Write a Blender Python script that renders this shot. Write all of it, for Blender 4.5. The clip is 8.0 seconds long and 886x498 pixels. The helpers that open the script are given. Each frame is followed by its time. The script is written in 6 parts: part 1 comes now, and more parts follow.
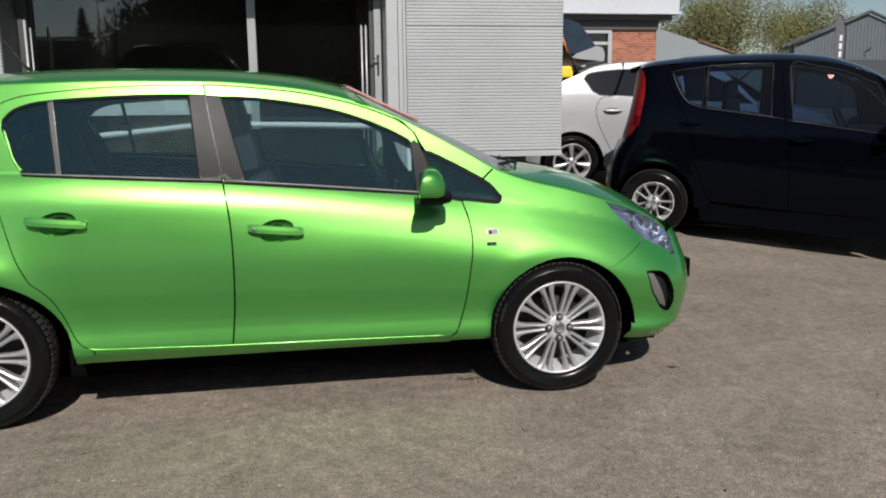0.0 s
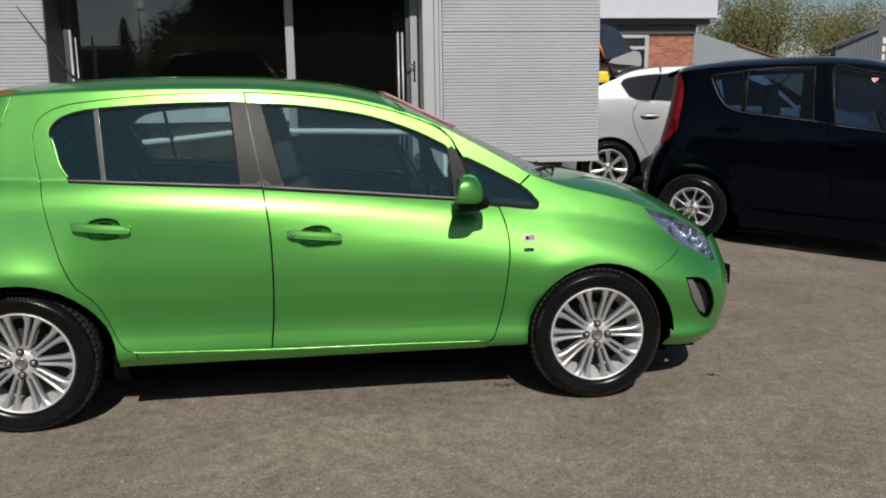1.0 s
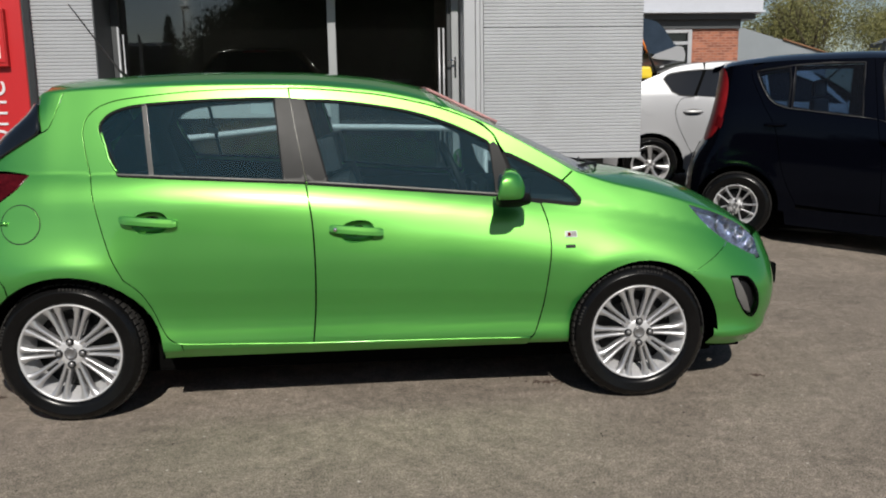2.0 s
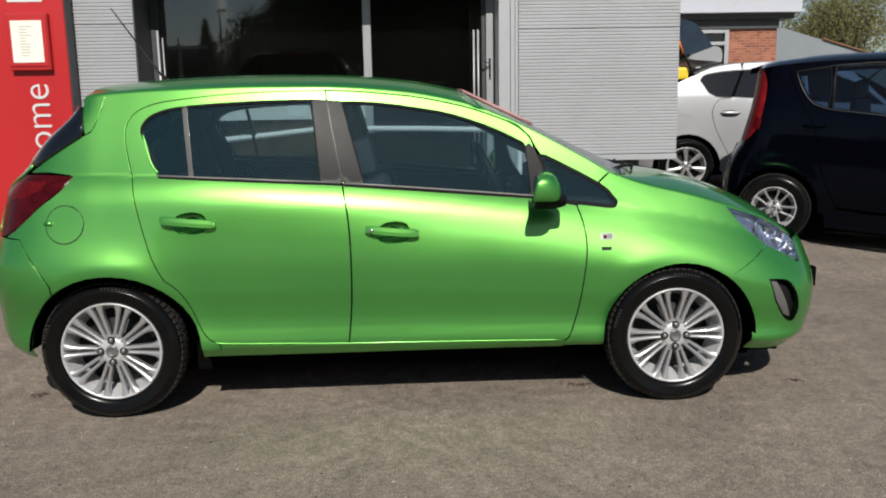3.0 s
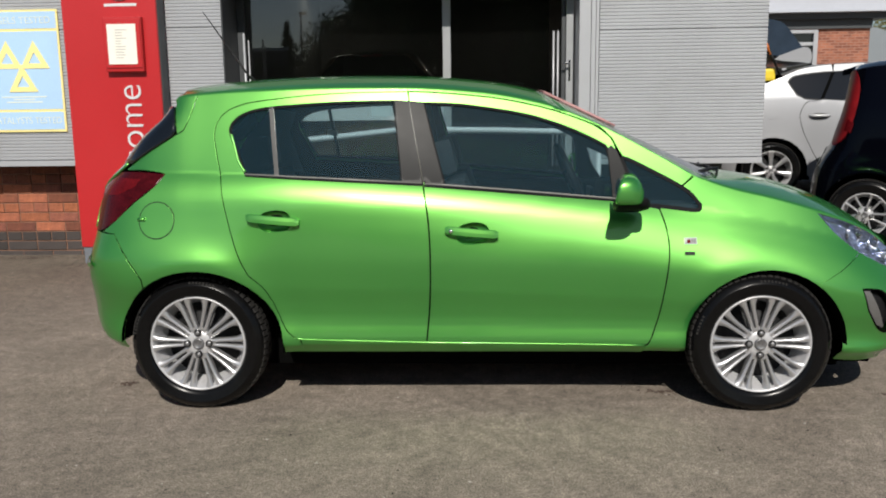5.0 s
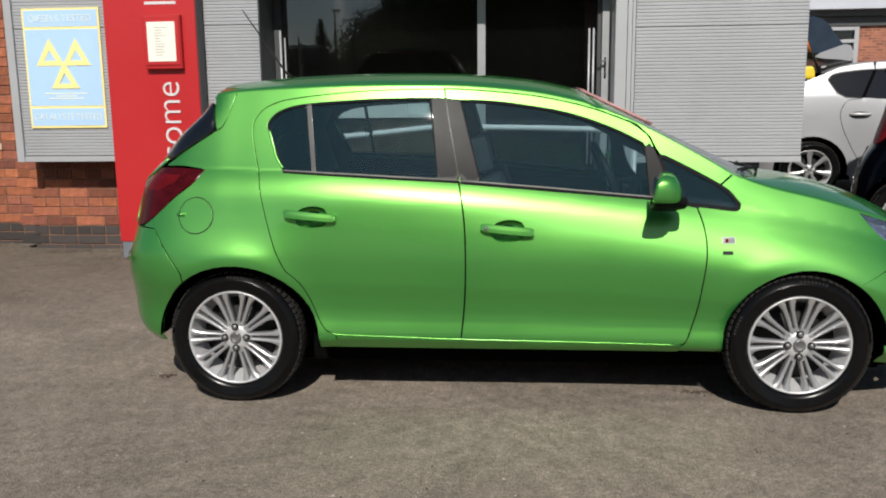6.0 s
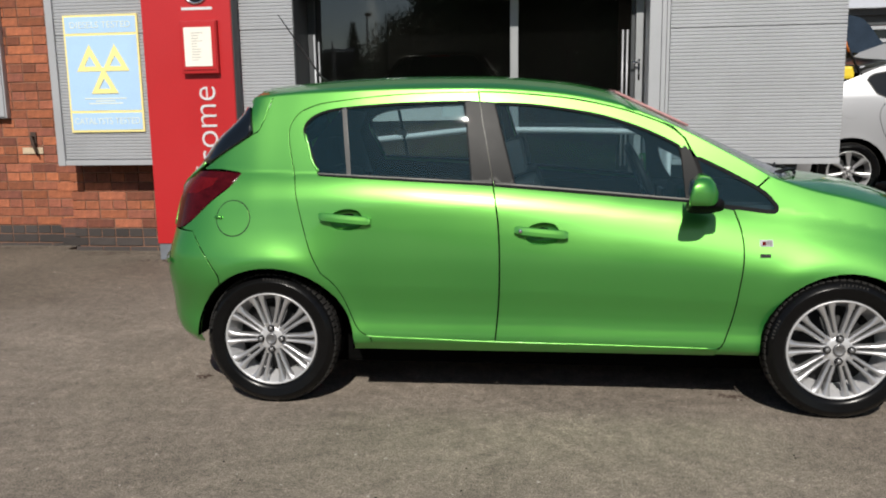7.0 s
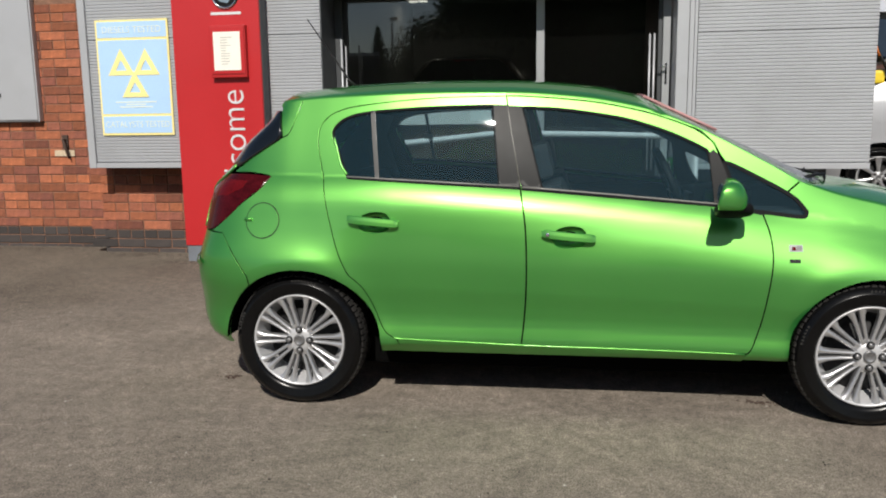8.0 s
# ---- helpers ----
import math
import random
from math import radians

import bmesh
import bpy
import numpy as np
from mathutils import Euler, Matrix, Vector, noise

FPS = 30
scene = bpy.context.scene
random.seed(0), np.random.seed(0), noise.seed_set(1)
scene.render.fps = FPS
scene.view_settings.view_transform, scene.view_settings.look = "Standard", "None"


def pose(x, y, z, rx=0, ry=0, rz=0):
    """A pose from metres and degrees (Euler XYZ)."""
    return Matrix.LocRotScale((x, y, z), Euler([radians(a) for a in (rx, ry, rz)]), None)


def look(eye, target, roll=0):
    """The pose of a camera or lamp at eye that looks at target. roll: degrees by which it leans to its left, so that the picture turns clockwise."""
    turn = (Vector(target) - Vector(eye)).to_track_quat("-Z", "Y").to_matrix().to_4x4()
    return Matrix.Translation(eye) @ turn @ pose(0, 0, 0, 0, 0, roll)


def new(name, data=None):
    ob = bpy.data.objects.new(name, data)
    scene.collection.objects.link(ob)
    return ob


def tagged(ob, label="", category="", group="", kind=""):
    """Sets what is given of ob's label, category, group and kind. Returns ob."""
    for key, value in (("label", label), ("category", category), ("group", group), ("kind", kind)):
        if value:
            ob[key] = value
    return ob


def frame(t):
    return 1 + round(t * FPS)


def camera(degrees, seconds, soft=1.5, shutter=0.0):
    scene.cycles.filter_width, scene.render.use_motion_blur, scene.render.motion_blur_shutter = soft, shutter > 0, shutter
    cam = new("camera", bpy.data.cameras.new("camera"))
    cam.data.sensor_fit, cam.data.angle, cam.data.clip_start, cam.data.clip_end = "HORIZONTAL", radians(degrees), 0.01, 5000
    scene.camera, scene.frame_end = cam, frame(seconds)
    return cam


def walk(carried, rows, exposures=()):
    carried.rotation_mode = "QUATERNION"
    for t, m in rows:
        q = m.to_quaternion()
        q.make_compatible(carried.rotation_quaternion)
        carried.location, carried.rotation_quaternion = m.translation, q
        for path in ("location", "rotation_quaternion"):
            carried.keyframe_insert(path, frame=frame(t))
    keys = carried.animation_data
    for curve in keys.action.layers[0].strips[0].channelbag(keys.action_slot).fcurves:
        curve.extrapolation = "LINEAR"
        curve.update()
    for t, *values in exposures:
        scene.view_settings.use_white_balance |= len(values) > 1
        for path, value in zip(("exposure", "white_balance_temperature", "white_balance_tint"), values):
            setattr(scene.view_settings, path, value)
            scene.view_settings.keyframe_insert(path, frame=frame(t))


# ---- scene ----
# ---- camera and its walk ----
cam = camera(57.2, 8.0, soft=2.0)
PATH = [
    (0, (0.114, -3.48, 1.336), (0.446, -1.539, 0.984), -0.6),
    (0.5, (0.103, -3.48, 1.34), (0.399, -1.532, 0.996), -0.8),
    (1, (0.101, -3.483, 1.337), (0.35, -1.527, 1.0), -0.9),
    (1.5, (0.094, -3.481, 1.335), (0.294, -1.521, 0.99), -0.9),
    (3, (0.073, -3.489, 1.337), (0.15, -1.52, 0.997), -1.0),
    (3.5, (0.066, -3.489, 1.341), (0.098, -1.518, 1.008), -1.2),
    (4, (0.062, -3.49, 1.34), (0.032, -1.518, 1.007), -1.3),
    (4.5, (0.053, -3.491, 1.337), (-0.015, -1.52, 1.005), -1.0),
    (6, (0.024, -3.502, 1.336), (-0.152, -1.539, 0.997), -0.6),
    (6.5, (0.015, -3.507, 1.338), (-0.203, -1.548, 1.002), -0.6),
    (7, (0.012, -3.513, 1.338), (-0.24, -1.557, 1.006), -0.9),
    (7.5, (0.005, -3.521, 1.339), (-0.276, -1.568, 1.008), -1.0),
    (8, (-0.004, -3.534, 1.338), (-0.312, -1.584, 1.016), -0.8),
]
walk(cam, [(t, look(eye, target, roll)) for t, eye, target, roll in PATH], exposures=[(0, 0.17), (0.5, 0.08), (1, -0.03), (1.5, 0.07), (3, 0.08), (8, 0.07)])

# ---- sky and sun ----
SUN_HEIGHT, SUN_TURN = 42.0, 3.0
world = bpy.data.worlds.new("sky")
scene.world = world
world.use_nodes = True
wn = world.node_tree
wn.nodes.clear()
sky = wn.nodes.new("ShaderNodeTexSky")
sky.sky_type, sky.sun_disc = "NISHITA", False
sky.sun_elevation, sky.sun_rotation = radians(SUN_HEIGHT), radians(180 - SUN_TURN)
sky.dust_density = 0.5
back = wn.nodes.new("ShaderNodeBackground")
back.inputs["Strength"].default_value = 0.058
wout = wn.nodes.new("ShaderNodeOutputWorld")
wn.links.new(sky.outputs[0], back.inputs[0])
wn.links.new(back.outputs[0], wout.inputs[0])
sun_data = bpy.data.lights.new("sun", "SUN")
sun_data.energy, sun_data.angle, sun_data.color = 4.95, radians(0.53), (1.0, 0.95, 0.87)
sun = new("sun", sun_data)
sun.matrix_world = look((30 * math.cos(radians(SUN_HEIGHT)) * math.sin(radians(SUN_TURN)), -30 * math.cos(radians(SUN_HEIGHT)) * math.cos(radians(SUN_TURN)), 30 * math.sin(radians(SUN_HEIGHT))), (0, 0, 0))
# ---- materials ----
def material(name, color, rough=0.6, metal=0.0, vary=0.12, scale=8.0, fine=90.0, bump=0.0, bump_scale=60.0, coat=0.0, spec=0.5, random_piece=0.0, dirt=0.0, other=None):
    """A surface with tone variation at two sizes, some roughness variation and a little relief."""
    m = bpy.data.materials.new(name)
    m.use_nodes = True
    nt = m.node_tree
    n, l = nt.nodes, nt.links
    b = n["Principled BSDF"]
    b.inputs["Metallic"].default_value = metal
    b.inputs["Specular IOR Level"].default_value = spec
    b.inputs["Coat Weight"].default_value = coat
    b.inputs["Coat Roughness"].default_value = 0.03
    tc = n.new("ShaderNodeTexCoord")
    big, small = n.new("ShaderNodeTexNoise"), n.new("ShaderNodeTexNoise")
    big.inputs["Scale"].default_value, small.inputs["Scale"].default_value = scale, fine
    big.inputs["Detail"].default_value = 4
    for t in (big, small):
        l.new(tc.outputs["Object"], t.inputs["Vector"])
    add = n.new("ShaderNodeMath")
    add.operation = "ADD"
    l.new(big.outputs[0], add.inputs[0])
    l.new(small.outputs[0], add.inputs[1])
    mr = n.new("ShaderNodeMapRange")
    mr.inputs["From Min"].default_value, mr.inputs["From Max"].default_value = 0.65, 1.35
    mr.inputs["To Min"].default_value, mr.inputs["To Max"].default_value = 1 - vary, 1 + vary
    l.new(add.outputs[0], mr.inputs["Value"])
    last = mr.outputs[0]
    if random_piece:
        oi = n.new("ShaderNodeObjectInfo")
        geo = n.new("ShaderNodeNewGeometry")
        s = n.new("ShaderNodeMath")
        s.operation = "ADD"
        l.new(oi.outputs["Random"], s.inputs[0])
        l.new(geo.outputs["Random Per Island"], s.inputs[1])
        fr = n.new("ShaderNodeMath")
        fr.operation = "FRACT"
        l.new(s.outputs[0], fr.inputs[0])
        m2 = n.new("ShaderNodeMapRange")
        m2.inputs["To Min"].default_value, m2.inputs["To Max"].default_value = 1 - random_piece, 1 + random_piece * 0.6
        l.new(fr.outputs[0], m2.inputs["Value"])
        mu = n.new("ShaderNodeMath")
        mu.operation = "MULTIPLY"
        l.new(last, mu.inputs[0])
        l.new(m2.outputs[0], mu.inputs[1])
        last = mu.outputs[0]
    tone = None
    if other:
        tn = n.new("ShaderNodeTexNoise")
        tn.inputs["Scale"].default_value = 5.0
        l.new(tc.outputs["Object"], tn.inputs["Vector"])
        ob_i = n.new("ShaderNodeObjectInfo")
        ta = n.new("ShaderNodeMath")
        ta.operation = "MULTIPLY_ADD"
        ta.inputs[1].default_value, ta.inputs[2].default_value = 7.3, 0.0
        l.new(ob_i.outputs["Random"], ta.inputs[0])
        tf = n.new("ShaderNodeMath")
        tf.operation = "FRACT"
        l.new(ta.outputs[0], tf.inputs[0])
        tm = n.new("ShaderNodeMath")
        tm.operation = "MULTIPLY"
        l.new(tf.outputs[0], tm.inputs[0])
        l.new(tn.outputs[0], tm.inputs[1])
        tone = n.new("ShaderNodeMix")
        tone.data_type = "RGBA"
        tone.inputs["A"].default_value, tone.inputs["B"].default_value = (*color, 1), (*other, 1)
        t2 = n.new("ShaderNodeMapRange")
        t2.inputs["From Max"].default_value = 0.5
        l.new(tm.outputs[0], t2.inputs["Value"])
        l.new(t2.outputs[0], tone.inputs["Factor"])
    vm = n.new("ShaderNodeVectorMath")
    vm.operation = "SCALE"
    vm.inputs[0].default_value = color
    if tone:
        l.new(tone.outputs["Result"], vm.inputs[0])
    l.new(last, vm.inputs["Scale"])
    colour = vm.outputs[0]
    if dirt:
        dn = n.new("ShaderNodeTexNoise")
        dn.inputs["Scale"].default_value, dn.inputs["Detail"].default_value = 2.3, 8
        l.new(tc.outputs["Object"], dn.inputs["Vector"])
        dm = n.new("ShaderNodeMapRange")
        dm.inputs["From Min"].default_value, dm.inputs["From Max"].default_value = 0.5, 0.8
        dm.inputs["To Max"].default_value = dirt
        l.new(dn.outputs[0], dm.inputs["Value"])
        mx = n.new("ShaderNodeMix")
        mx.data_type = "RGBA"
        mx.inputs["B"].default_value = (0.13, 0.11, 0.09, 1)
        l.new(dm.outputs[0], mx.inputs["Factor"])
        l.new(colour, mx.inputs["A"])
        colour = mx.outputs["Result"]
    l.new(colour, b.inputs["Base Color"])
    rr = n.new("ShaderNodeMapRange")
    rr.inputs["To Min"].default_value, rr.inputs["To Max"].default_value = max(0.02, rough * 0.85), min(1.0, rough * 1.15)
    l.new(big.outputs[0], rr.inputs["Value"])
    l.new(rr.outputs[0], b.inputs["Roughness"])
    if bump:
        bn = n.new("ShaderNodeTexNoise")
        bn.inputs["Scale"].default_value, bn.inputs["Detail"].default_value = bump_scale, 6
        l.new(tc.outputs["Object"], bn.inputs["Vector"])
        bp = n.new("ShaderNodeBump")
        bp.inputs["Strength"].default_value, bp.inputs["Distance"].default_value = min(1.0, bump), 0.01
        l.new(bn.outputs[0], bp.inputs["Height"])
        l.new(bp.outputs[0], b.inputs["Normal"])
    return m


def glass(name, tint, ior=1.5, haze=0.0, haze_color=(0.5, 0.55, 0.6)):
    """Thin glazing: a tinted clear sheet with Fresnel gloss and a diffuse film of dirt, print and painted-in glare."""
    m = bpy.data.materials.new(name)
    m.use_nodes = True
    n, l = m.node_tree.nodes, m.node_tree.links
    n.clear()
    out = n.new("ShaderNodeOutputMaterial")
    clear, gloss, mix = n.new("ShaderNodeBsdfTransparent"), n.new("ShaderNodeBsdfGlossy"), n.new("ShaderNodeMixShader")
    clear.inputs[0].default_value = (*tint, 1)
    gloss.inputs["Roughness"].default_value = 0.015
    fr = n.new("ShaderNodeFresnel")
    fr.inputs[0].default_value = ior
    body = clear.outputs[0]
    if haze:
        veil, mix2 = n.new("ShaderNodeBsdfDiffuse"), n.new("ShaderNodeMixShader")
        veil.inputs[0].default_value = (*haze_color, 1)
        mix2.inputs[0].default_value = haze
        l.new(body, mix2.inputs[1])
        l.new(veil.outputs[0], mix2.inputs[2])
        body = mix2.outputs[0]
    l.new(fr.outputs[0], mix.inputs[0])
    l.new(body, mix.inputs[1])
    l.new(gloss.outputs[0], mix.inputs[2])
    l.new(mix.outputs[0], out.inputs[0])
    return m


def car_paint(name, color, flake, rough=0.3, metal=0.55, coat=1.0, coat_rough=0.02):
    """Metallic paint under clear lacquer, with fine flake."""
    m = material(name, color, rough=rough, metal=metal, vary=0.03, scale=2.0, fine=1500.0, coat=coat)
    n, l = m.node_tree.nodes, m.node_tree.links
    b = n["Principled BSDF"]
    b.inputs["Coat Roughness"].default_value = coat_rough
    b.inputs["Specular Tint"].default_value = (*flake, 1)
    return m


def flake_paint(name, flake, base, rough, coat_rough, share, glow_rough):
    """Pearl paint: bright warm flake over a deeper, bluer ground, under one lacquer."""
    m = material(name, flake, rough=rough, metal=1.0, vary=0.03, scale=2.0, fine=1500.0, coat=1.0)
    n, l = m.node_tree.nodes, m.node_tree.links
    a = n["Principled BSDF"]
    a.inputs["Coat Roughness"].default_value = coat_rough
    a.inputs["Specular Tint"].default_value = (0.35, 0.75, 0.3, 1)
    b = n.new("ShaderNodeBsdfPrincipled")
    b.inputs["Base Color"].default_value = (*base, 1)
    b.inputs["Roughness"].default_value = 0.5
    b.inputs["Specular IOR Level"].default_value = 0.2
    b.inputs["Coat Weight"].default_value, b.inputs["Coat Roughness"].default_value = 1.0, glow_rough
    mix = n.new("ShaderNodeMixShader")
    mix.inputs[0].default_value = share
    l.new(b.outputs[0], mix.inputs[1])
    l.new(a.outputs[0], mix.inputs[2])
    l.new(mix.outputs[0], n["Material Output"].inputs[0])
    return m


def far_brick():
    """Brickwork too far off to build brick by brick."""
    m = material("distant_brickwork", (0.28, 0.105, 0.064), 0.9, vary=0.2, scale=1.2, fine=8)
    n, l = m.node_tree.nodes, m.node_tree.links
    tc = n.new("ShaderNodeTexCoord")
    turn = n.new("ShaderNodeMapping")
    turn.inputs["Rotation"].default_value = (radians(90), 0, 0)
    bt = n.new("ShaderNodeTexBrick")
    bt.inputs["Scale"].default_value = 1.0
    bt.inputs["Brick Width"].default_value, bt.inputs["Row Height"].default_value, bt.inputs["Mortar Size"].default_value = 0.225, 0.075, 0.012
    bt.inputs["Color1"].default_value, bt.inputs["Color2"].default_value, bt.inputs["Mortar"].default_value = (1.25, 1.2, 1.1, 1), (0.65, 0.6, 0.6, 1), (1.1, 1.5, 1.8, 1)
    l.new(tc.outputs["Object"], turn.inputs[0])
    l.new(turn.outputs[0], bt.inputs["Vector"])
    b = n["Principled BSDF"]
    src = b.inputs["Base Color"].links[0].from_socket
    v = n.new("ShaderNodeVectorMath")
    v.operation = "MULTIPLY"
    l.new(src, v.inputs[0])
    l.new(bt.outputs["Color"], v.inputs[1])
    l.new(v.outputs[0], b.inputs["Base Color"])
    return m


FAR_BRICK = far_brick()


def tarmac():
    """Worn tarmac: dark binder with pale and dark grit, wide stains and a rough grain."""
    m = material("grey_tarmac", (0.196, 0.166, 0.137), 0.92, vary=0.2, scale=0.55, fine=14, spec=0.25)
    n, l = m.node_tree.nodes, m.node_tree.links
    b = n["Principled BSDF"]
    tc = n.new("ShaderNodeTexCoord")
    colour = b.inputs["Base Color"].links[0].from_socket
    for scale, detail, lo, hi, dark, lite in ((160.0, 3, 0.35, 0.65, 0.48, 1.55), (46.0, 4, 0.32, 0.68, 0.75, 1.23), (13.0, 5, 0.35, 0.65, 0.88, 1.12), (1.7, 8, 0.35, 0.65, 0.87, 1.1)):
        t = n.new("ShaderNodeTexNoise")
        t.inputs["Scale"].default_value, t.inputs["Detail"].default_value = scale, detail
        l.new(tc.outputs["Object"], t.inputs["Vector"])
        r = n.new("ShaderNodeMapRange")
        r.inputs["From Min"].default_value, r.inputs["From Max"].default_value = lo, hi
        r.inputs["To Min"].default_value, r.inputs["To Max"].default_value = dark, lite
        l.new(t.outputs[0], r.inputs["Value"])
        v = n.new("ShaderNodeVectorMath")
        v.operation = "SCALE"
        l.new(colour, v.inputs[0])
        l.new(r.outputs[0], v.inputs["Scale"])
        colour = v.outputs[0]
    grit = n.new("ShaderNodeTexVoronoi")
    grit.inputs["Scale"].default_value = 38.0
    l.new(tc.outputs["Object"], grit.inputs["Vector"])
    g = n.new("ShaderNodeMapRange")
    g.inputs["From Min"].default_value, g.inputs["From Max"].default_value = 0.13, 0.07
    l.new(grit.outputs["Distance"], g.inputs["Value"])
    few = n.new("ShaderNodeSeparateColor")
    l.new(grit.outputs["Color"], few.inputs[0])
    gt = n.new("ShaderNodeMath")
    gt.operation = "GREATER_THAN"
    gt.inputs[1].default_value = 0.93
    l.new(few.outputs[0], gt.inputs[0])
    gm = n.new("ShaderNodeMath")
    gm.operation = "MULTIPLY"
    l.new(g.outputs[0], gm.inputs[0])
    l.new(gt.outputs[0], gm.inputs[1])
    mx = n.new("ShaderNodeMix")
    mx.data_type = "RGBA"
    mx.inputs["B"].default_value = (0.42, 0.39, 0.35, 1)
    l.new(gm.outputs[0], mx.inputs["Factor"])
    l.new(colour, mx.inputs["A"])
    l.new(mx.outputs["Result"], b.inputs["Base Color"])
    # a broad darker area centred on (-5.6, 3.0), ragged by noise
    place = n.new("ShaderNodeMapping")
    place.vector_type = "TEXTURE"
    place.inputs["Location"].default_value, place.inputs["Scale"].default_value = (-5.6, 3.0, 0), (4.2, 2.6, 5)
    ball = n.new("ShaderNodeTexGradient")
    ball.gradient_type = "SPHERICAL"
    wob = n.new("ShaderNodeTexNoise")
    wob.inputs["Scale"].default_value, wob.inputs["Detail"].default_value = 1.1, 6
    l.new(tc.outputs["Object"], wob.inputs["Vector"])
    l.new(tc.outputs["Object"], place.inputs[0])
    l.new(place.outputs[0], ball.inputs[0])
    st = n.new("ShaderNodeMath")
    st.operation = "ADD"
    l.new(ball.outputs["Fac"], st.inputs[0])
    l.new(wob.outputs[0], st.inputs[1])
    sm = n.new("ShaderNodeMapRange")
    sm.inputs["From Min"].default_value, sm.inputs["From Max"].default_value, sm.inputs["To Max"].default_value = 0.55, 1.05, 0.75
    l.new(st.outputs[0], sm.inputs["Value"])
    darker = n.new("ShaderNodeMix")
    darker.data_type, darker.blend_type = "RGBA", "MULTIPLY"
    darker.inputs["B"].default_value = (0.56, 0.54, 0.5, 1)
    l.new(sm.outputs[0], darker.inputs["Factor"])
    l.new(mx.outputs["Result"], darker.inputs["A"])
    l.new(darker.outputs["Result"], b.inputs["Base Color"])
    bn = n.new("ShaderNodeTexNoise")
    bn.inputs["Scale"].default_value, bn.inputs["Detail"].default_value = 170.0, 4
    l.new(tc.outputs["Object"], bn.inputs["Vector"])
    bp = n.new("ShaderNodeBump")
    bp.inputs["Strength"].default_value, bp.inputs["Distance"].default_value = 0.7, 0.006
    l.new(bn.outputs[0], bp.inputs["Height"])
    l.new(bp.outputs[0], b.inputs["Normal"])
    return m


PAINT_GREEN = flake_paint("green_metallic_paint", (0.18, 0.465, 0.088), (0.021, 0.27, 0.06), 0.40, 0.035, 0.70, 0.15)
PAINT_BLACK = car_paint("black_paint", (0.001, 0.0012, 0.0026), (0.7, 0.82, 1), rough=0.05, metal=0.0, coat=0.0)
PAINT_BLACK.node_tree.nodes["Principled BSDF"].inputs["Specular IOR Level"].default_value = 0.13
PAINT_SILVER = car_paint("silver_paint", (0.32, 0.326, 0.342), (1, 1, 1), rough=0.48, metal=0.4, coat=0.3)
DARK = material("black_plastic", (0.010, 0.010, 0.011), 0.5, vary=0.2, spec=0.2)
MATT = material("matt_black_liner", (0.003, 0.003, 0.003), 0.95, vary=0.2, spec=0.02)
TRIM = material("satin_dark_grey_trim", (0.0105, 0.011, 0.0115), 0.42, vary=0.06, fine=200, spec=0.13)
DIVIDER = material("satin_grey_divider", (0.05, 0.05, 0.048), 0.38, vary=0.06)
EDGE_HIGHLIGHT = material("painted_edge_highlight", (0.17, 0.168, 0.155), 0.35, vary=0.1)
SATIN = material("satin_grey_plastic", (0.11, 0.108, 0.105), 0.4, vary=0.08)
SEAL = material("black_seal_rubber", (0.008, 0.008, 0.009), 0.6, vary=0.15, spec=0.08)
CHROME = material("polished_metal", (0.75, 0.75, 0.76), 0.12, 1.0, vary=0.03)
ALLOY = material("silver_alloy", (0.5, 0.5, 0.51), 0.3, 0.72, vary=0.05)
CAP = material("grey_wheel_cap", (0.2, 0.2, 0.205), 0.35, 0.6, vary=0.3, scale=60)
PINK = material("red_window_strip", (0.8, 0.3, 0.28), 0.4, vary=0.15, scale=12)
ALLOY_DARK = material("shade_dark_wheel_metal", (0.02, 0.02, 0.021), 0.5, 0.5, vary=0.3)
BARREL = material("bright_alloy_barrel", (0.52, 0.52, 0.53), 0.4, 0.35, vary=0.08)
RUBBER = material("tyre_rubber", (0.004, 0.004, 0.0042), 0.24, vary=0.25, scale=12, spec=0.2)
TREAD = material("dusty_and_highlit_rubber", (0.022, 0.021, 0.02), 0.55, vary=0.35, scale=25, spec=0.25)
SEAT = material("dark_seat_cloth", (0.03, 0.033, 0.04), 0.9, vary=0.25, bump=0.3, bump_scale=300)
CABIN = material("dark_cabin_plastic", (0.02, 0.022, 0.026), 0.7, vary=0.15)
HEADLINING = material("pale_headlining", (0.74, 0.74, 0.72), 0.95)
CAR_GLASS = glass("tinted_car_glass", (0.60, 0.72, 0.74), 1.5, 0.1, (0.05, 0.145, 0.19))
SCREEN_GLASS = glass("sky_film_windscreen_glass", (0.82, 0.87, 0.89), 1.5, 0.3, (0.4, 0.5, 0.66))
DIM_GLASS = glass("dark_tinted_car_glass", (0.2, 0.28, 0.38), 1.38, 0.01, (0.1, 0.14, 0.2))
BLACK_GLASS = material("black_privacy_glass", (0.004, 0.005, 0.006), 0.05, vary=0.05, coat=0.5)
BLUE_GLASS = material("sky_blue_painted_rear_glass", (0.03, 0.044, 0.066), 0.08, vary=0.3, scale=5, coat=0.6)
STRIP = glass("red_tinted_strip", (0.97, 0.8, 0.78), 1.4, 0.45, (0.86, 0.47, 0.45))
LENS = glass("clear_lamp_lens", (0.93, 0.95, 1.0), 1.5, 0.03)
LAMP_BED = material("lamp_reflector", (0.5, 0.56, 0.72), 0.22, 0.9, vary=0.35, scale=18)
TAIL_RED = material("red_lamp_plastic", (0.085, 0.004, 0.006), 0.1, vary=0.35, scale=14, spec=0.12)
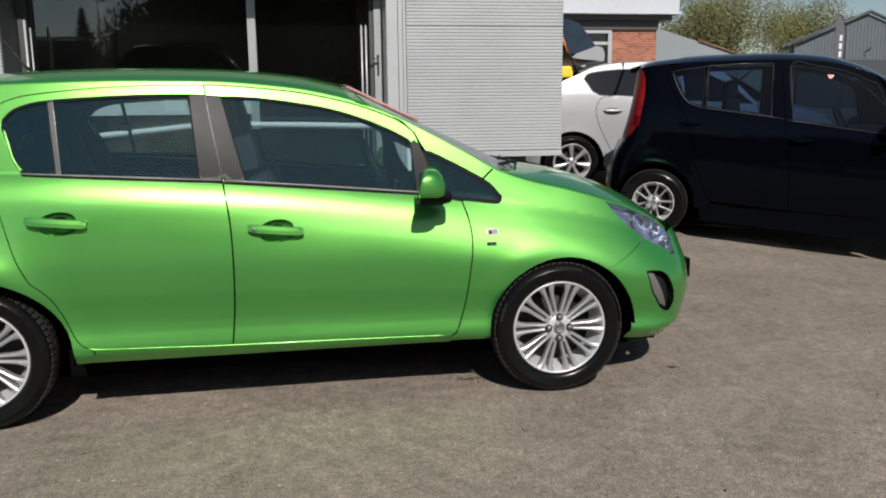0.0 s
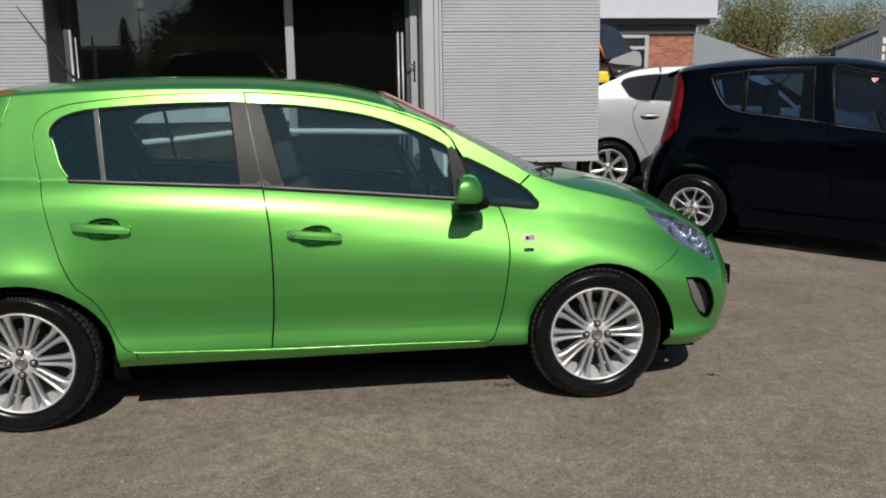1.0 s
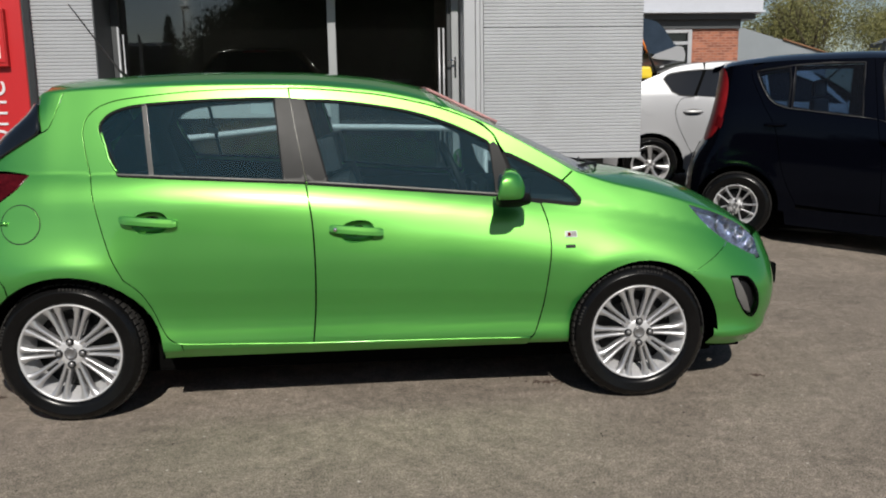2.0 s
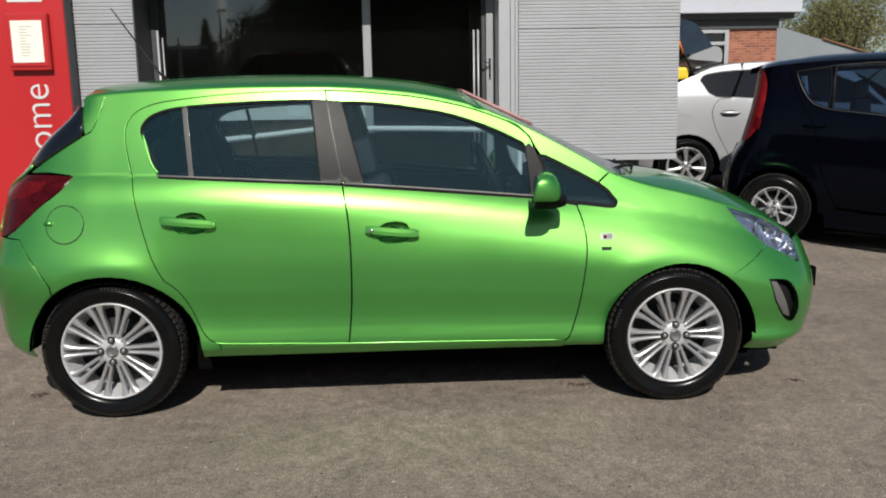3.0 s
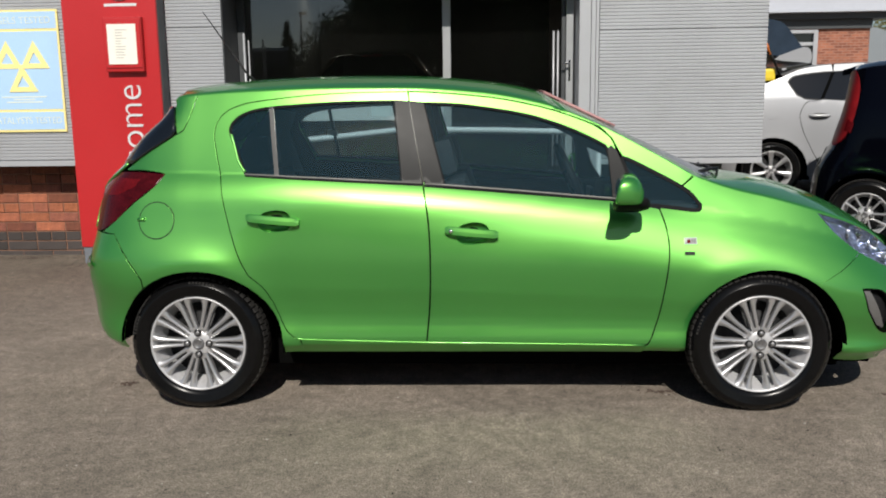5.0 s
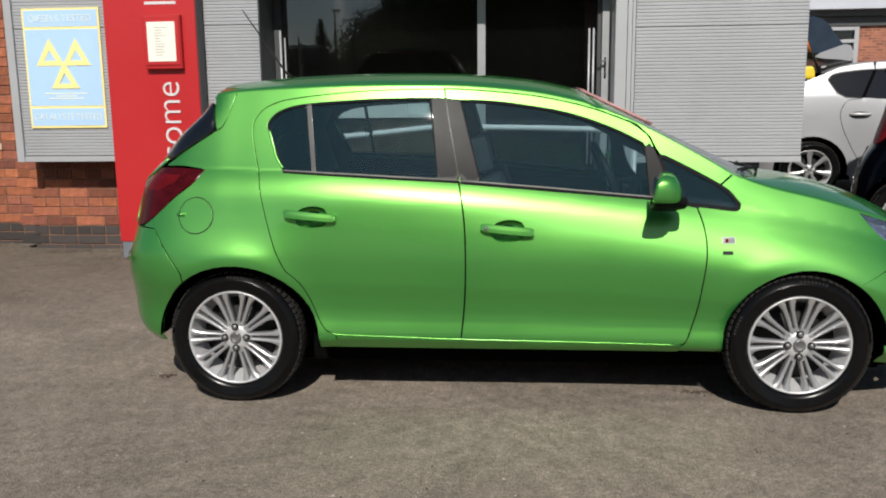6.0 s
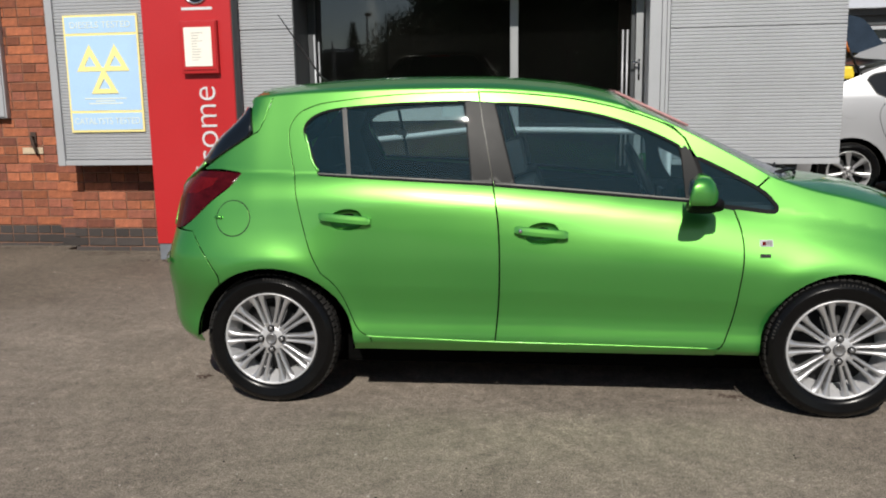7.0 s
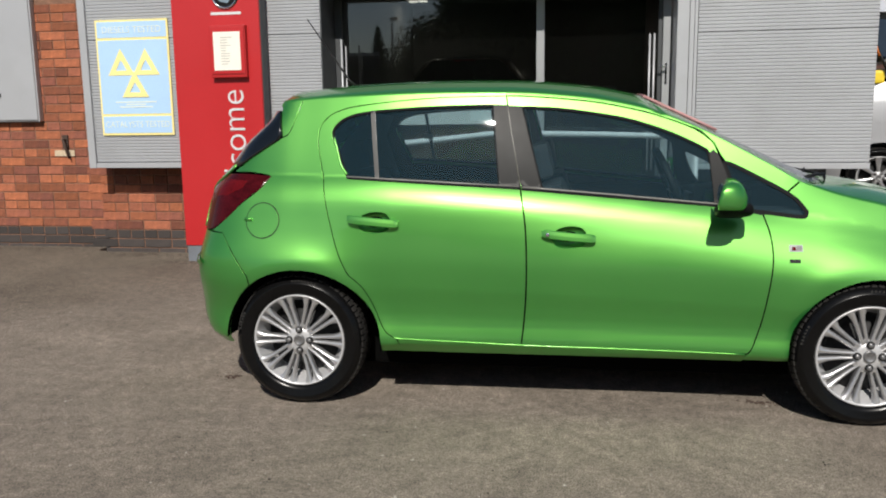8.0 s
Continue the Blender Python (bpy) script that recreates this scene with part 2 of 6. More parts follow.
TAIL_DEEP = material("dark_red_lamp_plastic", (0.045, 0.003, 0.005), 0.1, vary=0.4, scale=20, spec=0.12)
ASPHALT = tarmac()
BRICK = material("orange_red_brick", (0.335, 0.108, 0.047), 0.9, vary=0.4, scale=14, fine=70, bump=0.7, bump_scale=110, random_piece=0.4, dirt=0.14, other=(0.22, 0.075, 0.05))
BRICK_BLUE = material("dark_plinth_brick", (0.05, 0.041, 0.038), 0.8, vary=0.25, scale=9, fine=60, bump=0.5, bump_scale=110, random_piece=0.35)
MORTAR = material("grey_brown_mortar", (0.2, 0.105, 0.068), 0.95, vary=0.45, scale=9, bump=0.5, bump_scale=160)
CLAD = material("silver_grey_cladding", (0.39, 0.40, 0.42), 0.42, 0.25, vary=0.05, scale=1.5, dirt=0.12)
CLAD_TRIM = material("grey_coated_trim", (0.40, 0.41, 0.43), 0.4, 0.2, vary=0.05, scale=2, dirt=0.1)
FRAME_GREY = material("grey_window_frame", (0.33, 0.34, 0.35), 0.4, 0.2, vary=0.05)
FRAME_DARK = material("dark_grey_reveal", (0.05, 0.054, 0.058), 0.5, vary=0.1)
SHOP_GLASS = glass("shop_glass", (0.55, 0.57, 0.57), 2.0, 0.002, (0.5, 0.5, 0.47))
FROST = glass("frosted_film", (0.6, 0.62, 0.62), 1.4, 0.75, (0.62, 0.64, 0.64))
STICKER = glass("pale_window_sticker", (0.7, 0.75, 0.76), 1.45, 0.4, (0.6, 0.66, 0.66))
BASE_GREY = material("blue_grey_base_coating", (0.15, 0.165, 0.19), 0.5, vary=0.15, scale=6, dirt=0.2)
RED = material("red_sign_coating", (0.43, 0.014, 0.017), 0.42, vary=0.06, scale=2, coat=0.2)
RED_DARK = material("deep_red_frame", (0.38, 0.012, 0.014), 0.4, vary=0.06, coat=0.2)
WHITE = material("white_lettering", (0.6, 0.6, 0.61), 0.5, vary=0.03)
PAPER = material("cream_paper", (0.78, 0.76, 0.68), 0.85, vary=0.04)
INK = material("grey_print", (0.45, 0.44, 0.41), 0.9)
SIGN_BLUE = material("faded_pale_blue_print", (0.40, 0.59, 0.82), 0.45, vary=0.05, scale=3)
SIGN_YELLOW = material("faded_yellow_print", (0.85, 0.73, 0.3), 0.45, vary=0.05, scale=3)
SIGN_PALE = material("faded_pale_print", (0.66, 0.72, 0.66), 0.5, vary=0.05)
ROOM = material("dim_showroom_wall", (0.2, 0.19, 0.175), 0.8, vary=0.2)
IRON = material("rusty_iron", (0.05, 0.03, 0.022), 0.8, vary=0.4, scale=40)
BARK = material("grey_brown_bark", (0.06, 0.048, 0.034), 0.95, vary=0.3, scale=6, bump=0.6, bump_scale=30)
LEAF = material("spring_leaf", (0.15, 0.148, 0.046), 0.7, vary=0.35, scale=0.8, fine=9, random_piece=0.4)
LEAF_DARK = material("dark_evergreen_leaf", (0.06, 0.095, 0.04), 0.7, vary=0.35, scale=0.8, fine=9, random_piece=0.4)
WHITE_FASCIA = material("white_fascia_board", (0.45, 0.47, 0.52), 0.5, vary=0.04, dirt=0.06)
GREY_SHEET = material("grey_sheet_roofing", (0.2, 0.225, 0.245), 0.7, vary=0.12, scale=1.2)
BLUE_SHEET = material("blue_grey_sheet_wall", (0.088, 0.104, 0.122), 0.6, vary=0.1, scale=0.5)
TIMBER = material("brown_timber", (0.2, 0.1, 0.05), 0.8, vary=0.2)
HIVIS = material("yellow_plastic", (0.75, 0.55, 0.03), 0.5)
ORANGE = material("orange_plastic", (0.75, 0.2, 0.03), 0.5)
LIME = material("pale_lime_mortar", (0.5, 0.4, 0.28), 0.95, vary=0.25, scale=30)
STONE = material("pale_stone_chip", (0.38, 0.35, 0.31), 0.9, vary=0.2)


# ---- building helpers ----
def part(name, bm, mat, parent=None, label="", smooth=False):
    """Links a bmesh as one mesh object under a thing or a part."""
    me = bpy.data.meshes.new(name)
    bm.to_mesh(me)
    bm.free()
    me.materials.append(mat)
    if smooth:
        for p in me.polygons:
            p.use_smooth = True
    ob = new(name, me)
    ob.parent = parent
    if label:
        tagged(ob, label)
    return ob


def thing(name, label, category, m=None, group="", kind=""):
    ob = new(name)
    ob.empty_display_size = 0.1
    if m:
        ob.matrix_basis = m
    return tagged(ob, label, category, group, kind)


def box(bm, x0, x1, y0, y1, z0, z1, bevel=0.0):
    vs = [bm.verts.new((x, y, z)) for z in (z0, z1) for y in (y0, y1) for x in (x0, x1)]
    fs = [bm.faces.new([vs[i] for i in q]) for q in ((0, 2, 3, 1), (4, 5, 7, 6), (0, 1, 5, 4), (2, 6, 7, 3), (0, 4, 6, 2), (1, 3, 7, 5))]
    if bevel:
        es = list({e for f in fs for e in f.edges})
        bmesh.ops.bevel(bm, geom=es, offset=bevel, segments=2, profile=0.7, affect="EDGES", clamp_overlap=True)
    return bm


def boxed(x0, x1, y0, y1, z0, z1, bevel=0.0):
    return box(bmesh.new(), min(x0, x1), max(x0, x1), min(y0, y1), max(y0, y1), min(z0, z1), max(z0, z1), bevel)


def tube(bm, pts, radii, n=8, caps=True):
    """A tapered tube along points."""
    rings = []
    for i, p in enumerate(pts):
        p = Vector(p)
        a = Vector(pts[max(i - 1, 0)])
        b = Vector(pts[min(i + 1, len(pts) - 1)])
        d = (b - a).normalized()
        s = d.cross(Vector((0, 0, 1)) if abs(d.z) < 0.9 else Vector((1, 0, 0))).normalized()
        u = s.cross(d)
        r = radii[i] if isinstance(radii, (list, tuple)) else radii
        rings.append([bm.verts.new(p + (s * math.cos(2 * math.pi * k / n) + u * math.sin(2 * math.pi * k / n)) * r) for k in range(n)])
    for a, b in zip(rings, rings[1:]):
        for k in range(n):
            f = bm.faces.new((a[k], a[(k + 1) % n], b[(k + 1) % n], b[k]))
            f.smooth = True
    if caps:
        bm.faces.new(rings[0][::-1])
        bm.faces.new(rings[-1])
    return bm


def lathe(bm, profile, n=48, a0=0.0, a1=2 * math.pi):
    """Turns (radius, offset) pairs round the y axis; a positive offset points to -y."""
    closed = abs(a1 - a0 - 2 * math.pi) < 1e-6
    m = n if closed else n + 1
    rings = [[bm.verts.new((r * math.cos(a0 + (a1 - a0) * k / n), -o, r * math.sin(a0 + (a1 - a0) * k / n))) for k in range(m)] for r, o in profile]
    for a, b in zip(rings, rings[1:]):
        for k in range(n):
            f = bm.faces.new((a[k], a[(k + 1) % m], b[(k + 1) % m], b[k]))
            f.smooth = True
    return bm


def prism(bm, loop, y0, y1):
    """A solid from an (x, z) outline between two depths."""
    a = [bm.verts.new((x, y0, z)) for x, z in loop]
    b = [bm.verts.new((x, y1, z)) for x, z in loop]
    bm.faces.new(a)
    bm.faces.new(b[::-1])
    n = len(loop)
    for i in range(n):
        bm.faces.new((a[i], b[i], b[(i + 1) % n], a[(i + 1) % n]))
    bmesh.ops.recalc_face_normals(bm, faces=bm.faces[:])
    return bm


def lettering(name, text, size, mat, parent, m, depth=0.004, width=0.0, bold=0.0):
    """Built-in-font writing as a solid mesh."""
    fc = bpy.data.curves.new(name, "FONT")
    fc.body, fc.size, fc.extrude, fc.align_x, fc.align_y = text, size, depth, "CENTER", "CENTER"
    fc.offset = bold
    tmp = new("text_source", fc)
    me = bpy.data.meshes.new_from_object(tmp.evaluated_get(bpy.context.evaluated_depsgraph_get()))
    bpy.data.objects.remove(tmp)
    bpy.data.curves.remove(fc)
    me.name = name
    if width:
        xs = [v.co.x for v in me.vertices]
        k = width / (max(xs) - min(xs))
        for v in me.vertices:
            v.co.x *= k
    me.transform(m)
    me.materials.clear()
    me.materials.append(mat)
    ob = new(name, me)
    ob.parent = parent
    return ob


def smooth_open(pts, steps=4):
    """Points on a smooth open line."""
    out = []
    n = len(pts)
    for i in range(n - 1):
        p0, p1, p2, p3 = (Vector(pts[min(max(i + k, 0), n - 1)]) for k in (-1, 0, 1, 2))
        for k in range(steps):
            u = k / steps
            q = 0.5 * (2 * p1 + (p2 - p0) * u + (2 * p0 - 5 * p1 + 4 * p2 - p3) * u * u + (3 * p1 - p0 - 3 * p2 + p3) * u ** 3)
            out.append((q.x, q.y))
    return out + [tuple(pts[-1])]


# ---- ground ----
def rise(x, y):
    """The yard climbs gently behind the hatchback, towards the parked cars."""
    a = min(1.0, max(0.0, (x - 1.2) / 2.0))
    d = max(0.0, y - 3.3)
    fall = 0.075 * min(4.0, max(0.0, x - 3.5)) * min(1.0, max(0.0, (14 - y) / 8))
    return (a * a * (3 - 2 * a)) * 0.076 * (d if d < 9 else 9) - fall


def ground_sheet():
    def steps(lo, hi, near0, near1, fine, far):
        out, v = [], near0
        while v < near1:
            out.append(v)
            v += fine
        s, v = fine, near1
        while v < hi:
            out.append(v)
            s = min(s * 1.35, far)
            v += s
        out.append(hi)
        s, v = fine, near0 - fine
        while v > lo:
            out.append(v)
            s = min(s * 1.35, far)
            v -= s
        out.append(lo)
        return sorted(out)
    xs, ys = steps(-600, 600, -7, 8, 0.25, 80), steps(-600, 600, -4, 16, 0.25, 80)
    verts = [(x, y, rise(x, y)) for y in ys for x in xs]
    n = len(xs)
    faces = [(j * n + i, j * n + i + 1, (j + 1) * n + i + 1, (j + 1) * n + i) for j in range(len(ys) - 1) for i in range(n - 1)]
    me = bpy.data.meshes.new("ground")
    me.from_pydata(verts, [], faces)
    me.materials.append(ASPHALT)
    for p in me.polygons:
        p.use_smooth = True
    return tagged(new("ground", me), "worn grey-brown tarmac yard with small stones", "ground", kind="structure")


ground_sheet()

# ---- showroom building ----
YC = 3.87            # front of the ribbed cladding
YW = 4.45            # front of the brick wall
YG = 4.35            # glazing
FLOOR = 0.65         # raised showroom floor


def ribbed(x0, x1, z0, z1, y, pitch=0.0292, deep=0.006):
    """A ribbed sheet: horizontal ridges with narrow grooves between them."""
    bm = bmesh.new()
    prof, z = [], z0
    while z < z1 - 1e-4:
        t = min(pitch, z1 - z)
        prof += [(y + deep, z), (y, z + 0.18 * t), (y, z + 0.74 * t), (y + deep, z + 0.9 * t)]
        z += t
    prof += [(y + deep, z1), (y + 0.05, z1), (y + 0.05, z0)]
    a = [bm.verts.new((x0, yy, zz)) for yy, zz in prof]
    b = [bm.verts.new((x1, yy, zz)) for yy, zz in prof]
    n = len(prof)
    for i in range(n):
        bm.faces.new((a[i], b[i], b[(i + 1) % n], a[(i + 1) % n]))
    bm.faces.new(a)
    bm.faces.new(b[::-1])
    bmesh.ops.recalc_face_normals(bm, faces=bm.faces[:])
    return bm


def cladding_wall(name, x0, x1, z0, seam, z1, end_trim):
    w = tagged(part(name, boxed(x0 + 0.01, x1 - 0.01, YC + 0.06, YC + 0.3, z0, z1), FRAME_DARK), "silver-grey horizontally ribbed metal cladding wall", "wall", kind="structure")
    part("cladding_panel", ribbed(x0, x1, z0 + 0.055, seam - 0.0025, YC), CLAD, w)
    part("cladding_panel", ribbed(x0, x1, seam + 0.0025, z1, YC), CLAD, w)
    part("bottom_trim", boxed(x0 - 0.004, x1 + 0.004, YC - 0.012, YC + 0.3, z0, z0 + 0.05, 0.004), CLAD_TRIM, w, "smooth grey bottom trim")
    if end_trim:
        part("end_trim", boxed(x0 - 0.075, x0 - 0.002, YC - 0.022, YC + 0.58, z0 - 0.002, z1, 0.005), CLAD_TRIM, w, "smooth grey corner trim")
    return w


cladding_wall("wall_cladding_west", -4.6, -2.285, 0.885, 2.105, 3.4, True)
cladding_wall("wall_cladding_east", 1.062, 2.503, 0.85, 2.017, 3.4, False)
tagged(part("wall_lintel", boxed(-2.285, 1.062, YC, YC + 0.3, 2.49, 3.4), FRAME_DARK), "dark grey fascia over the glazed front", "wall", kind="structure")
# posts beside the door
col = tagged(part("trim_column", boxed(0.885, 0.985, YC - 0.01, YG + 0.1, FLOOR, 2.56, 0.006), CLAD_TRIM), "grey metal door column", "column", kind="structure")
part("column_fin", boxed(0.99, 1.028, YC - 0.002, YC + 0.1, 0.7, 2.56, 0.004), CLAD_TRIM, col)
part("column_fin", boxed(1.032, 1.058, YC + 0.004, YC + 0.1, 0.7, 2.56, 0.004), CLAD_TRIM, col)
# reveal at the other side of the glazing
tagged(part("wall_reveal", boxed(-2.30, -2.275, YC + 0.01, YG + 0.1, FLOOR, 2.56), FRAME_DARK), "dark grey side reveal of the glazed front", "wall", kind="structure")
# window front
win = tagged(part("window_1", boxed(-2.27, 0.7, YG - 0.05, YG + 0.05, FLOOR, FLOOR + 0.12), FRAME_GREY), "dark reflecting shop window with grey frame", "window", kind="structure")
part("window_frame", boxed(-2.272, -2.205, YG - 0.04, YG + 0.04, FLOOR + 0.12, 2.56, 0.004), FRAME_DARK, win)
part("window_frame", boxed(-0.332, -0.258, YG - 0.06, YG + 0.04, FLOOR + 0.12, 2.56, 0.006), FRAME_GREY, win, "light grey mullion")
for gx0, gx1 in ((-2.205, -0.332), (-0.258, 0.66)):
    p = part("pane", boxed(gx0, gx1, YG - 0.004, YG + 0.004, FLOOR + 0.12, 2.56), SHOP_GLASS, win)
    p.visible_shadow = False
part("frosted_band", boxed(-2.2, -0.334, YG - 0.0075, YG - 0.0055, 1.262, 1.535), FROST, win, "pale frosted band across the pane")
# slim vertical pull bars and post
post = thing("door_post", "slim white post beside the shop window", "post")
tube(bmp := bmesh.new(), [(-2.13, 4.02, FLOOR), (-2.13, 4.02, 2.06)], 0.009, 10)
part("post_bar", bmp, CLAD_TRIM, post)
tube(bmp := bmesh.new(), [(-2.1, 4.06, FLOOR), (-2.1, 4.06, 2.0)], 0.006, 8)
part("post_bar", bmp, CLAD_TRIM, post)
door = tagged(part("door_1", boxed(0.805, 0.872, 4.2, 4.25, FLOOR, 2.56, 0.005), FRAME_GREY), "open grey aluminium shop door", "door", kind="structure")
part("door_stile", boxed(0.765, 0.8, 4.22, 4.25, FLOOR, 2.56, 0.004), FRAME_DARK, door)
part("kick_panel", boxed(0.8, 0.884, 4.26, 4.3, FLOOR, 1.452, 0.004), FRAME_GREY, door, "light grey lower door panel")
part("lock_plate", boxed(0.828, 0.846, 4.194, 4.2, 1.6, 1.79, 0.002), CHROME, door)
hb = tube(bmesh.new(), [(0.836, 4.19, 1.755), (0.836, 4.15, 1.755), (0.77, 4.145, 1.752)], 0.009, 8)
part("door_handle", hb, CHROME, door, "chrome lever handle")
part("keyhole", boxed(0.831, 0.843, 4.190, 4.1945, 1.64, 1.67, 0.002), DARK, door)
for px in (0.692, 0.732):
    part("pull_bar", tube(bmesh.new(), [(px, 4.22, 0.82), (px, 4.22, 2.05)], 0.009, 10), CLAD_TRIM, door, "slim pale pull bar")
# showroom behind the glass
for nm, b in (("floor_showroom", (-2.4, 1.3, YG + 0.06, 9.0, FLOOR - 0.1, FLOOR)), ("wall_room_back", (-2.6, 1.5, 9.0, 9.2, 0, 3.4)), ("wall_room_west", (-2.6, -2.4, YC + 0.32, 9.0, 0, 3.4)),
              ("wall_room_east", (1.3, 1.5, YC + 0.32, 9.0, 0, 3.4)), ("ceiling", (-2.4, 1.3, YC + 0.31, 9.0, 3.0, 3.1))):
    tagged(part(nm, boxed(*b), ROOM), "dim showroom " + nm.split("_")[0].replace("ceiling", "ceiling panel"), nm.split("_")[0], kind="structure")
tagged(part("wall_under_window", boxed(-2.3, 1.06, YC + 0.1, YG + 0.04, 0, FLOOR - 0.002), MORTAR), "low plain wall below the shop window", "wall", kind="structure")
tagged(part("wall_under_east", boxed(1.062, 2.2, YC + 0.14, YC + 0.3, 0, 0.848), FRAME_DARK), "dark recessed base below the cladding", "wall", kind="structure")
tagged(part("roof", boxed(-9.0, 1.6, YW + 0.02, 9.3, 3.4, 3.6), GREY_SHEET), "flat grey showroom roof", "roof", kind="structure")
desk = thing("display_cabinet", "dim grey cabinet inside the showroom", "cabinet")
part("cabinet_body", boxed(-0.1, 0.5, 6.2, 6.7, FLOOR, 1.62, 0.02), FRAME_DARK, desk)
part("cabinet_top", boxed(-0.12, 0.52, 6.18, 6.72, 1.62, 1.66, 0.008), FRAME_GREY, desk)

GLOW = bpy.data.materials.new("lit_lamp_face")
GLOW.use_nodes = True
GLOW.node_tree.nodes["Principled BSDF"].inputs["Emission Color"].default_value = (1.0, 0.93, 0.8, 1)
GLOW.node_tree.nodes["Principled BSDF"].inputs["Emission Strength"].default_value = 2.5


def ceiling_lamp(x, y):
    lp = thing("ceiling_lamp", "small lit lamp under the showroom ceiling", "ceiling lamp", pose(x, y, 0), "showroom ceiling lamps")
    part("housing", boxed(-0.07, 0.07, -0.07, 0.07, 2.93, 3.0, 0.01), FRAME_GREY, lp)
    part("diffuser", boxed(-0.055, 0.055, -0.055, 0.055, 2.915, 2.929, 0.003), GLOW, lp, "lit lamp face")
    ld = bpy.data.lights.new("lamp_light", "AREA")
    ld.energy, ld.size, ld.color = 0.9, 0.1, (1.0, 0.93, 0.8)
    lo = new("lamp_light", ld)
    lo.matrix_world = look((x, y, 2.90), (x, y + 0.001, 0))


for lx in (-2.2, -2.06, 0.35):
    ceiling_lamp(lx, 8.0)

# handrail of the ramp up to the door
rail = thing("handrail", "white tubular handrail of the entrance ramp", "handrail")
part("top_rail", tube(bmesh.new(), [(-1.75, 3.2, 1.088), (-1.477, 3.2, 1.113), (-1.059, 3.2, 1.15), (-0.68, 3.2, 1.188), (-0.6, 3.2, 1.192), (-0.5, 3.2, 1.193), (0.19, 3.2, 1.179), (0.635, 3.2, 1.164), (1.05, 3.2, 1.15)], 0.024, 12), WHITE, rail)
for px, pz in ((-1.6, 1.09), (-0.52, 1.185), (0.98, 1.145)):
    part("rail_post", tube(bmesh.new(), [(px, 3.2, 0), (px, 3.2, pz)], 0.02, 10), WHITE, rail)

# ---- brick wall, bricks one by one ----
BL, BH, BJ = 0.284, 0.083, 0.010


def brick_mesh(name, length, mat, deep=0.1):
    bm = boxed(0, length, 0, deep, 0, BH)
    front = [e for e in bm.edges if all(v.co.y < 0.001 for v in e.verts)]
    bmesh.ops.bevel(bm, geom=front, offset=0.004, segments=1, affect="EDGES")
    me = bpy.data.meshes.new(name)
    bm.to_mesh(me)
    bm.free()
    me.materials.append(mat)
    return me


BRICKS = {(k, m.name): brick_mesh("brick", ln, m) for k, ln in (("full", BL), ("half", (BL - BJ) / 2)) for m in (BRICK, BRICK_BLUE)}


def lay(wall, x0, x1, y, z0, z1, plinth_courses):
    rng = random.Random(7)
    row, z = 0, z0
    while z + BH <= z1 + 1e-6:
        mat = BRICK_BLUE if row < plinth_courses else BRICK
        x = x1
        first = row % 2
        headers = row % 3 == 2
        while x > x0 + 0.02:
            kind = "half" if (first or headers) else "full"
            first = 0
            me = BRICKS[(kind, mat.name)]
            ln = BL if kind == "full" else (BL - BJ) / 2
            if x < -5.62 and 1.42 < z < 2.66:
                # hidden behind the cabinet
                x -= ln + BJ
                continue
            b = new("brick", me)
            b.parent = wall
            b.rotation_euler.x = rng.uniform(-0.02, 0.02)
            b.location = (x - ln, y + rng.uniform(-0.0025, 0.0025), z + rng.uniform(-0.001, 0.001))
            x -= ln + BJ
        z += BH + BJ
        row += 1


wb = tagged(part("wall_brick", boxed(-9.5, -4.62, YW + 0.008, YW + 0.3, 0, 3.4), MORTAR), "orange-red brick wall with dark brick plinth", "wall", kind="structure")
pier = tagged(part("wall_pier", boxed(-4.715, -2.5, 4.168, YW + 0.29, 0, 0.884), MORTAR), "projecting low brick pier below the cladding", "wall", kind="structure")

# grey cabinet on the brick wall
mb = thing("meter_cabinet", "pale blue-grey metal cabinet fixed on the brick wall", "cabinet")
part("cabinet_body", boxed(-6.7, -5.535, 4.38, YW - 0.003, 1.345, 2.75, 0.008), CLAD_TRIM, mb)
part("cabinet_door", boxed(-6.67, -5.55, 4.366, 4.378, 1.362, 2.73, 0.004), CLAD_TRIM, mb)
part("cabinet_lock", boxed(-6.1, -5.95, 4.356, 4.365, 1.60, 1.64, 0.003), DARK, mb)
# iron hook on the wall
hook = thing("wall_hook", "rusty iron hook on a mortar patch of the brick wall", "hook")
part("hook_bar", tube(bmesh.new(), [(-5.30, 4.44, 1.14), (-5.30, 4.39, 1.15), (-5.285, 4.385, 1.1), (-5.265, 4.39, 1.02), (-5.255, 4.41, 0.95)], [0.016, 0.016, 0.018, 0.014, 0.008], 8), IRON, hook)
part("hook_plate", boxed(-5.335, -5.27, 4.43, 4.446, 1.06, 1.2, 0.004), IRON, hook)
part("mortar_patch", boxed(-5.44, -5.21, 4.44, 4.446, 0.975, 1.04, 0.005), LIME, hook, "pale mortar patch")

# ---- test-station poster ----
YP = YC - 0.004
poster = thing("poster", "faded blue and yellow vehicle test poster on the cladding", "poster")
PX0, PX1, PZ0, PZ1 = -4.505, -3.765, 1.2, 2.285
part("board", boxed(PX0, PX1, YP - 0.012, YP, PZ0, PZ1, 0.002), SIGN_YELLOW, poster, "yellow-edged board")
for a, b, nm in ((2.12, 2.267, "title_panel"), (1.405, 2.096, "main_panel"), (1.222, 1.381, "foot_panel")):
    part(nm, boxed(PX0 + 0.018, PX1 - 0.018, YP - 0.0145, YP - 0.0125, a, b), SIGN_BLUE, poster, "pale blue printed panel")


